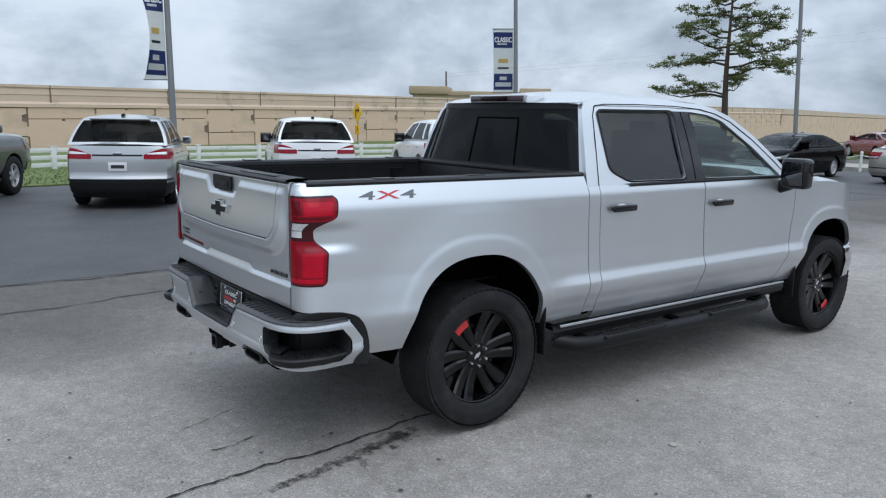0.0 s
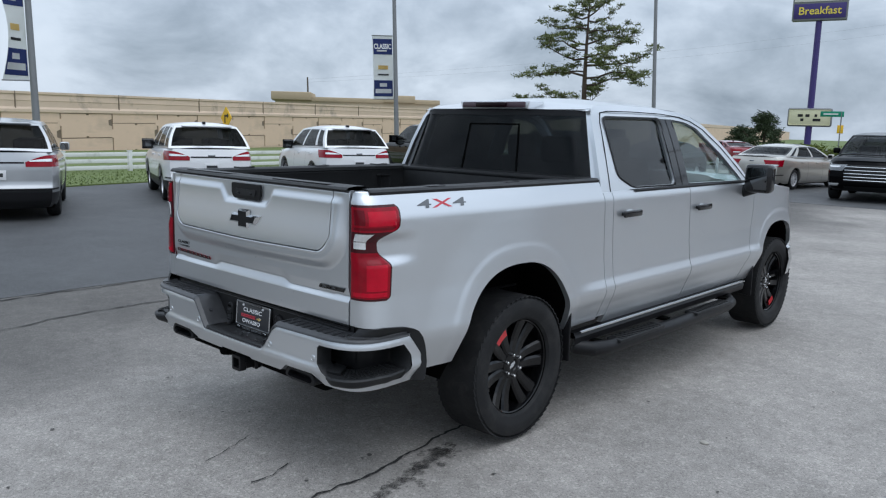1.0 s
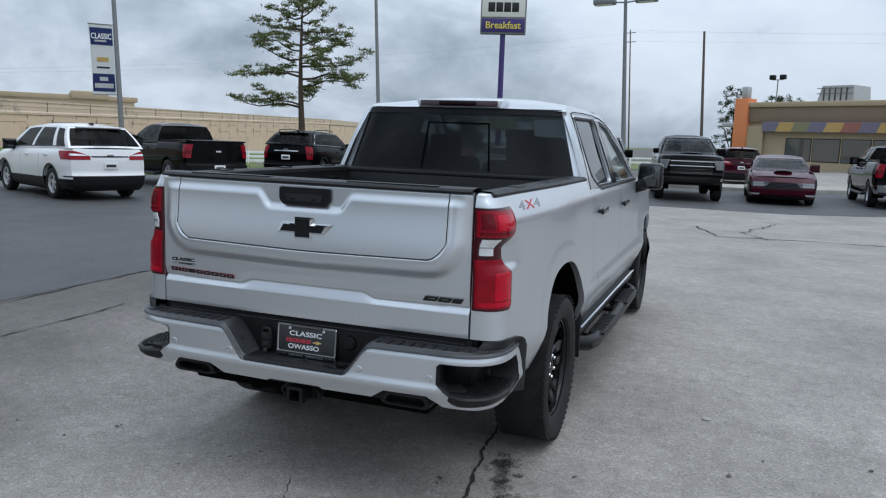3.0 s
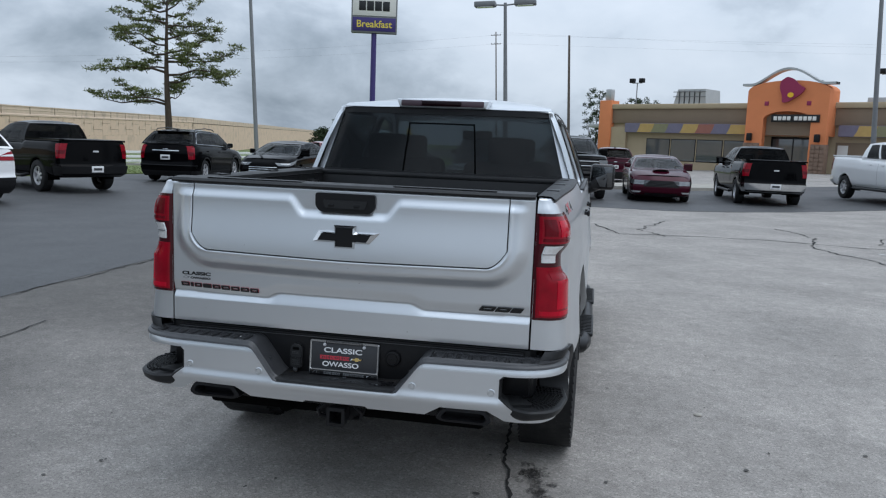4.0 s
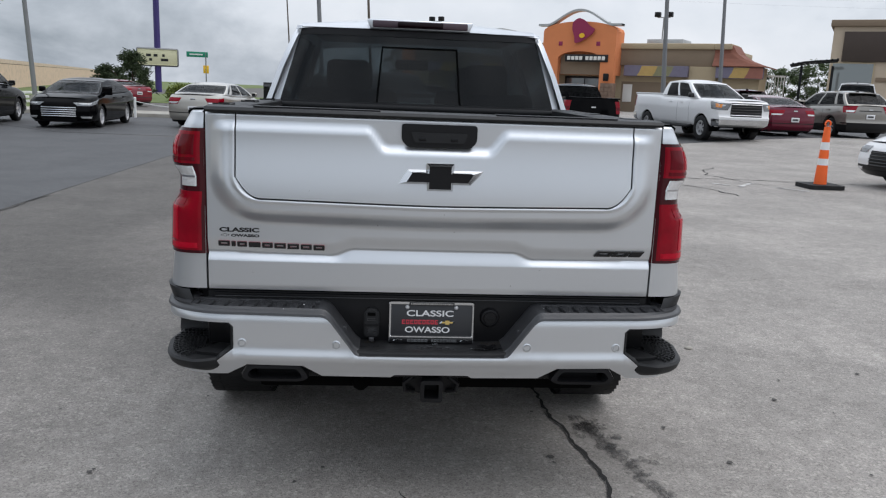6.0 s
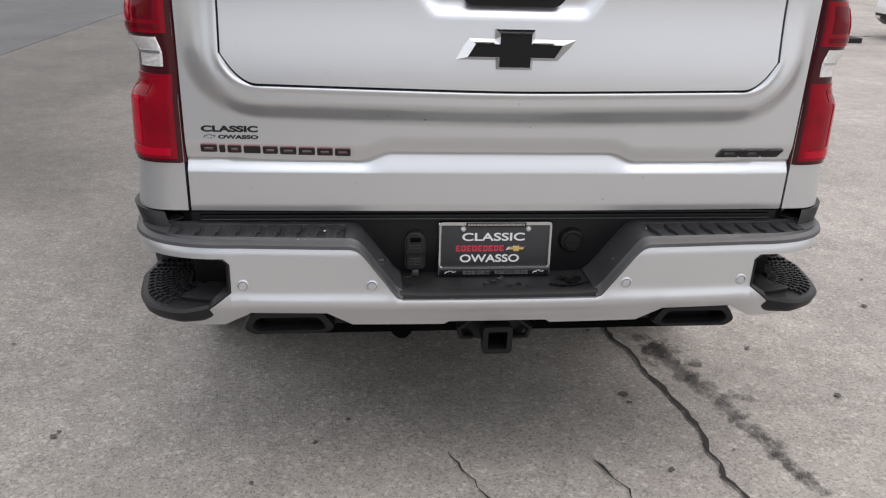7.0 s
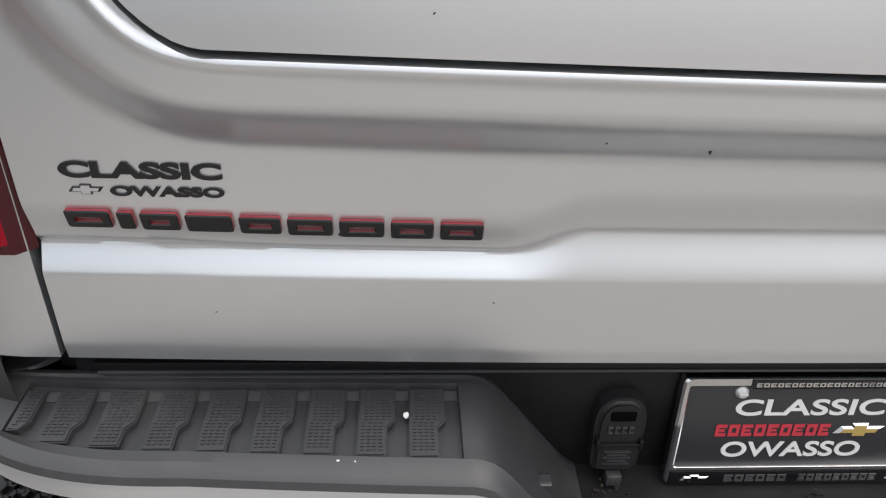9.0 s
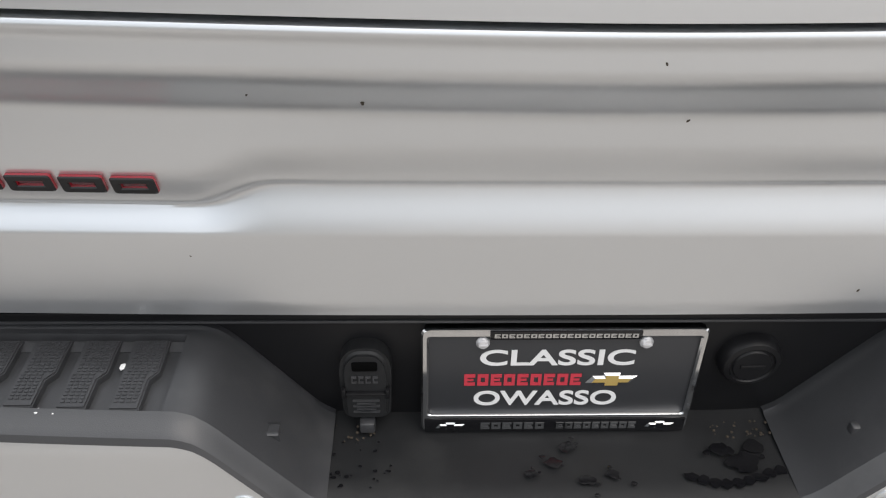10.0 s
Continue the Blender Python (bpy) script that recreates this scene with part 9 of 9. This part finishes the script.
    if plate:
        a = at_end(0, 0.22 if pick else 0.60 if spec is not SEDAN else 0.5, 0, 0.02)
        pl = part("number_plate", bbox(-0.155, 0.155, a.y - 0.004, a.y + 0.004, a.z - 0.078, a.z + 0.078, 0.003), INK_WHITE, root)
        part("plate_bar", bbox(-0.11, 0.11, a.y - 0.006, a.y - 0.004, a.z - 0.03, a.z + 0.03), PLATE_GREY, pl)
    a = at_end(0, 0.86 if not pick else 0.72, 0, 0.014)
    part("badge", bbox(-0.075, 0.075, a.y - 0.006, a.y + 0.004, a.z - 0.022, a.z + 0.022, 0.004), ALLOY if pick else CHROME, root)
    if pick:
        b0, b1 = p["bed"]
        zt = float(np.interp(0, ty, tz))
        part("bed_opening", bbox(-W * 0.80, W * 0.80, b0, b1, zt - 0.1, zt + 0.045, 0.01), BLACK_PLASTIC, root)
        for sx in (1, -1):
            part("bed_rail", bbox(sx * W * 0.80, sx * W * 0.92, b0 - 0.02, b1, zt + 0.0, zt + 0.05, 0.012), paint, root)
        part("tailgate_top", bbox(-W * 0.82, W * 0.82, b0 - 0.07, b0, zt + 0.0, zt + 0.05, 0.012), paint, root)
    else:
        # wiper and spoiler over the rear glass
        if spec is not SEDAN and spec is not MUSCLE:
            a, b = gl_end(-0.8, 1, 0), gl_end(0.8, 1, 0)
            part("spoiler", bbox(a.x, b.x, a.y - 0.13, a.y + 0.08, a.z - 0.014, a.z + 0.016, 0.013), paint, root)
            part("roof_fin", bbox(-0.03, 0.03, a.y + 0.25, a.y + 0.42, a.z + 0.02, a.z + 0.10, 0.02), BLACK_SATIN, root)
            c = gl_end(0, 0.1, 0)
            part("rear_wiper", bbox(-0.32, 0.04, c.y - 0.035, c.y - 0.012, c.z + 0.02, c.z + 0.045, 0.008), BLACK_SATIN, root)
    for sx in (1, -1):
        # mirrors and handles
        a = gl_side(sx, 0.96, 0.08)
        mo = part("door_mirror", bbox(a.x + sx * 0.02, a.x + sx * 0.20, a.y - 0.22, a.y - 0.08, a.z - 0.02, a.z + 0.14, 0.04, 3), paint if paint is not WHITE_PAINT else BLACK_GLOSS, root)
        part("mirror_glass", bbox(a.x + sx * 0.045, a.x + sx * 0.175, a.y - 0.226, a.y - 0.221, a.z + 0.0, a.z + 0.12), MIRROR, mo)
        for u in (0.30, 0.62):
            b = gl_side(sx, u, 0.0)
            t = (b.y - yr) / L
            c = at_side(sx, t, 0.84)
            part("door_handle", bbox(c.x, c.x + sx * 0.03, c.y - 0.09, c.y + 0.09, c.z - 0.014, c.z + 0.014, 0.006), paint if not bright else BLACK_GLOSS, root)
            g = bmesh.new()
            sheet(g, [[at_side(sx, t + 0.085 + e, f, 0.0015) for e in (0, 0.0016)] for f in np.linspace(0.12, 0.97, 10)], flip=sx < 0)
            part("door_gap", g, UNDER, root)
        # trim round the side glass, arch lips, side steps
        g = bmesh.new()
        pipe(g, [gl_side(sx, u, 0.09) + Vector((sx * 0.006, 0, 0)) for u in np.linspace(0.05, 0.95, 10)], 0.011, 6)
        part("belt_trim", g, CHROME if spec in (CROSS, SEDAN, BIGSUV) else BLACK_SATIN, root)
        if spec in (CROSS, SEDAN):
            g = bmesh.new()
            pipe(g, [gl_side(sx, u, v) + Vector((sx * 0.006, 0, 0)) for u, v in [(0.05, 0.12), (0.05, 0.85)] + [(k, 0.92) for k in np.linspace(0.08, 0.92, 9)]], 0.010, 6)
            part("window_trim", g, CHROME, root)
        if p["clad"]:
            for hy in (0.0, p["wb"]):
                g = bmesh.new()
                rows = []
                for rr in (p["r"] + 0.052, p["r"] + 0.10):
                    row = []
                    for t in np.linspace(0.0, math.pi, 17):
                        y, z = hy + rr * math.cos(t), p["r"] + rr * math.sin(t)
                        f = min(1.0, max(0.0, (z - zb) / (float(np.interp(y, ty, tz)) - zb)))
                        row.append(at_side(sx, min(0.98, max(0.02, (y - yr) / L)), f, 0.008) * 1.0)
                        row[-1].y, row[-1].z = y, max(z, zb)
                    rows.append(row)
                sheet(g, rows)
                bmesh.ops.recalc_face_normals(g, faces=g.faces)
                part("arch_lip", g, BLACK_SATIN, root)
        if "bed" in p:
            g = bmesh.new()
            pipe(g, [(sx * W * 0.86, 0.62, zb), (sx * (W + 0.02), 0.75, zb - 0.05), (sx * (W + 0.02), p["wb"] - 0.75, zb - 0.05), (sx * W * 0.86, p["wb"] - 0.62, zb)], 0.045, 8)
            part("side_step", g, BLACK_SATIN, root)
        if rack:
            g = bmesh.new()
            pipe(g, [gl_side(sx, u, 1.0) + Vector((-sx * 0.03, 0, z)) for u, z in ((0.06, 0.03), (0.1, 0.075), (0.5, 0.10), (0.8, 0.085), (0.86, 0.04))], 0.016, 8)
            part("roof_rail", g, CHROME if rack == 2 else BLACK_SATIN, root)
        for hy in (0.0, p["wb"]):
            mm = Matrix.Translation((sx * (W - 0.135), hy, p["r"])) @ (Matrix.Identity(4) if sx > 0 else Matrix.Rotation(math.pi, 4, "Z"))
            k = p["r"] / {"suv": 0.345, "sedan": 0.325, "dark": 0.355, "truck": 0.40, "hd": 0.415}[p["wheel"]]
            ty_me, rim_me, disc = WHEELS[rim or p["wheel"]]
            wh = share("wheel", ty_me, root, mm @ Matrix.Diagonal((1, k, k, 1)))
            share("rim", rim_me, wh)
            share("brake_disc", disc, wh)
            g = bmesh.new()
            rows = [[Vector((sx * x, hy + (p["r"] + 0.05) * math.cos(t), p["r"] + (p["r"] + 0.05) * math.sin(t))) for t in np.linspace(-0.2, math.pi + 0.2, 20)] for x in (W * 0.93, W * 0.6)]
            sheet(g, rows)
            part("wheel_well", g, UNDER, root)
    return root


def heading(x, y, dx, dy, z=0.0):
    """Pose of a car whose rear axle stands at x, y and which points along dx, dy."""
    return pose(x, y, z, 0, 0, math.degrees(math.atan2(-dx, dy)))


car("suv_silver", "silver compact SUV parked facing the fence, black lower cladding", SUV, SUV_SILVER, heading(-11.2, 2.4, -0.92, 0.39))
car("suv_white", "white compact SUV parked facing the fence, black lower cladding", SUV, WHITE_PAINT, heading(-12.05, 6.75, -0.93, 0.36))
car("suv_white", "white compact SUV parked beside a black pickup", SUV, WHITE_PAINT, heading(-12.1, 10.85, -0.93, 0.36))
car("pickup_black", "black midsize pickup parked facing the fence", dict(PICKUP, w=0.93, wb=3.26, rear=1.15, win=(2.85, 2.0, 0.9, 0.8), bed=(-1.05, 0.72), top=[(-1.2, 1.30), (0.75, 1.28), (0.85, 1.22), (2.8, 1.18), (3.2, 1.18), (3.8, 1.12), (4.3, 0.98)], roof=1.78), BLACK_PAINT, heading(-12.35, 15.0, -0.89, 0.45), "pickup truck", bright=BLACK_SATIN)
car("crossover_black", "black crossover SUV with tall red tail lamps", CROSS, BLACK_PAINT, heading(-12.55, 20.6, -0.12, 0.99), rack=1)
car("sedan_black", "black sedan with a chrome grille parked nose out", dict(SEDAN, chrome=True, grille=(0.22, 0.70, 0.58), top=[(-1.1, 1.02), (-0.6, 1.05), (0.2, 1.0), (2.2, 0.98), (2.7, 0.97), (3.2, 0.93), (3.8, 0.80)]), BLACK_PAINT, heading(-9.75, 24.35, 0.06, -1.0))
car("sedan_champagne", "champagne sedan parked facing the kerb", SEDAN, GOLD_PAINT, heading(-6.2, 24.0, 0.12, 0.99))
car("suv_black", "large black SUV parked nose out", BIGSUV, BLACK_PAINT, heading(-2.85, 24.6, 0.12, -0.99))
hauler = car("pickup_black", "black heavy-duty pickup with a bonnet scoop, parked nose out", dict(PICKUP, wheel="hd", r=0.415, zb=0.5, roof=2.0, top=[(-1.2, 1.5), (0.85, 1.48), (0.95, 1.40), (3.2, 1.36), (3.6, 1.38), (4.2, 1.38), (4.66, 1.31)], dfront=[(0, 0.16), (0.1, 0.02), (0.4, 0.0), (0.45, 0.05), (0.95, 0.05), (1.0, 0.09)], grille=(0.40, 0.92, 0.66), head=(0.56, 0.90, 0.70, 0.05)), BLACK_PAINT, heading(-0.2, 26.0, 0.14, -0.99), "pickup truck", bright=BLACK_GLOSS)
muscle = car("sedan_maroon", "maroon muscle sedan with black wheels, parked nose out", MUSCLE, MAROON_PAINT, heading(2.95, 26.1, 0.02, -1.0), bright=BLACK_SATIN)
for root, paint, half, y0, y1, z in ((hauler, BLACK_PAINT, 0.36, 3.55, 4.25, 1.395), (muscle, MAROON_PAINT, 0.26, 3.05, 3.60, 0.965)):
    bm = bmesh.new()
    sheet(bm, [[(u * half * k, y, z + dz * (1 - abs(u) ** 3)) for u in np.linspace(-1, 1, 9)] for y, k, dz in ((y0, 0.7, 0.0), (lerp(y0, y1, 0.45), 0.9, 0.055), (y1 - 0.05, 1.0, 0.075), (y1, 1.0, 0.060), (y1, 0.96, 0.0))])
    bmesh.ops.recalc_face_normals(bm, faces=bm.faces)
    bmesh.ops.solidify(bm, geom=bm.faces[:], thickness=0.01)
    scoop = part("bonnet_scoop", bm, paint, root)
    part("scoop_mouth", bbox(-half * 0.8, half * 0.8, y1 - 0.012, y1 + 0.012, z + 0.005, z + 0.042, 0.004), UNDER, scoop)
for f, w in ((1.20, 0.62), (1.06, 0.64)):
    part("chrome_bar", bbox(-w, w, 4.73, 4.755, f - 0.016, f + 0.016, 0.006), CHROME, hauler)
car("pickup_black", "black crew-cab pickup with a chrome rear bumper", PICKUP, BLACK_PAINT, heading(6.45, 23.75, -0.02, 1.0), "pickup truck")
car("pickup_white", "white crew-cab pickup with a chrome grille, parked nose out", dict(PICKUP, r=0.415, wheel="hd", zb=0.48, roof=1.98, top=[(-1.2, 1.46), (0.85, 1.44), (0.95, 1.38), (3.2, 1.34), (3.6, 1.35), (4.2, 1.35), (4.66, 1.28)], dfront=[(0, 0.16), (0.1, 0.02), (0.4, 0.0), (0.45, 0.05), (0.95, 0.05), (1.0, 0.09)], grille=(0.42, 0.94, 0.62)), WHITE_PAINT, heading(10.4, 26.3, 0.17, -0.985, 0.19), "pickup truck", rim="truck")
car("sedan_red", "dark red sedan parked facing the restaurant", SEDAN, CRIMSON_PAINT, heading(13.95, 25.2, -0.10, 0.995, 0.32))
car("suv_taupe", "taupe rounded SUV parked facing the restaurant", ROUNDSUV, TAUPE_PAINT, heading(16.75, 24.9, 0.0, 1.0, 0.362))
car("suv_maroon", "dark maroon SUV parked by the restaurant", SUV, MAROON_PAINT, heading(15.6, 31.4, -0.05, 1.0, 0.35))
car("sedan_red", "red car on the far side of the fence", dict(SEDAN, roof=1.36), RED_CAR, heading(-14.1, 40.6, -0.785, 0.62))
car("suv_maroon", "dark red SUV parked across the restaurant driveway", SUV, MAROON_PAINT, heading(1.8, 35.0, -0.05, 1.0))
car("suv_white", "white SUV with a black grille parked nose out", SUV, WHITE_PAINT, heading(12.85, 11.95, -0.98, -0.2), bright=BLACK_GLOSS)
car("van_white", "white high-roofed van parked before the tan shop", dict(BIGSUV, roof=2.25), WHITE_PAINT, heading(23.2, 35.6, 0.5, 0.866, 0.362), "van")
car("pickup_grey", "dark grey pickup parked at the edge of the grass", PICKUP, GREY_PAINT, heading(-11.2, -1.87, -0.85, 0.53), "pickup truck")
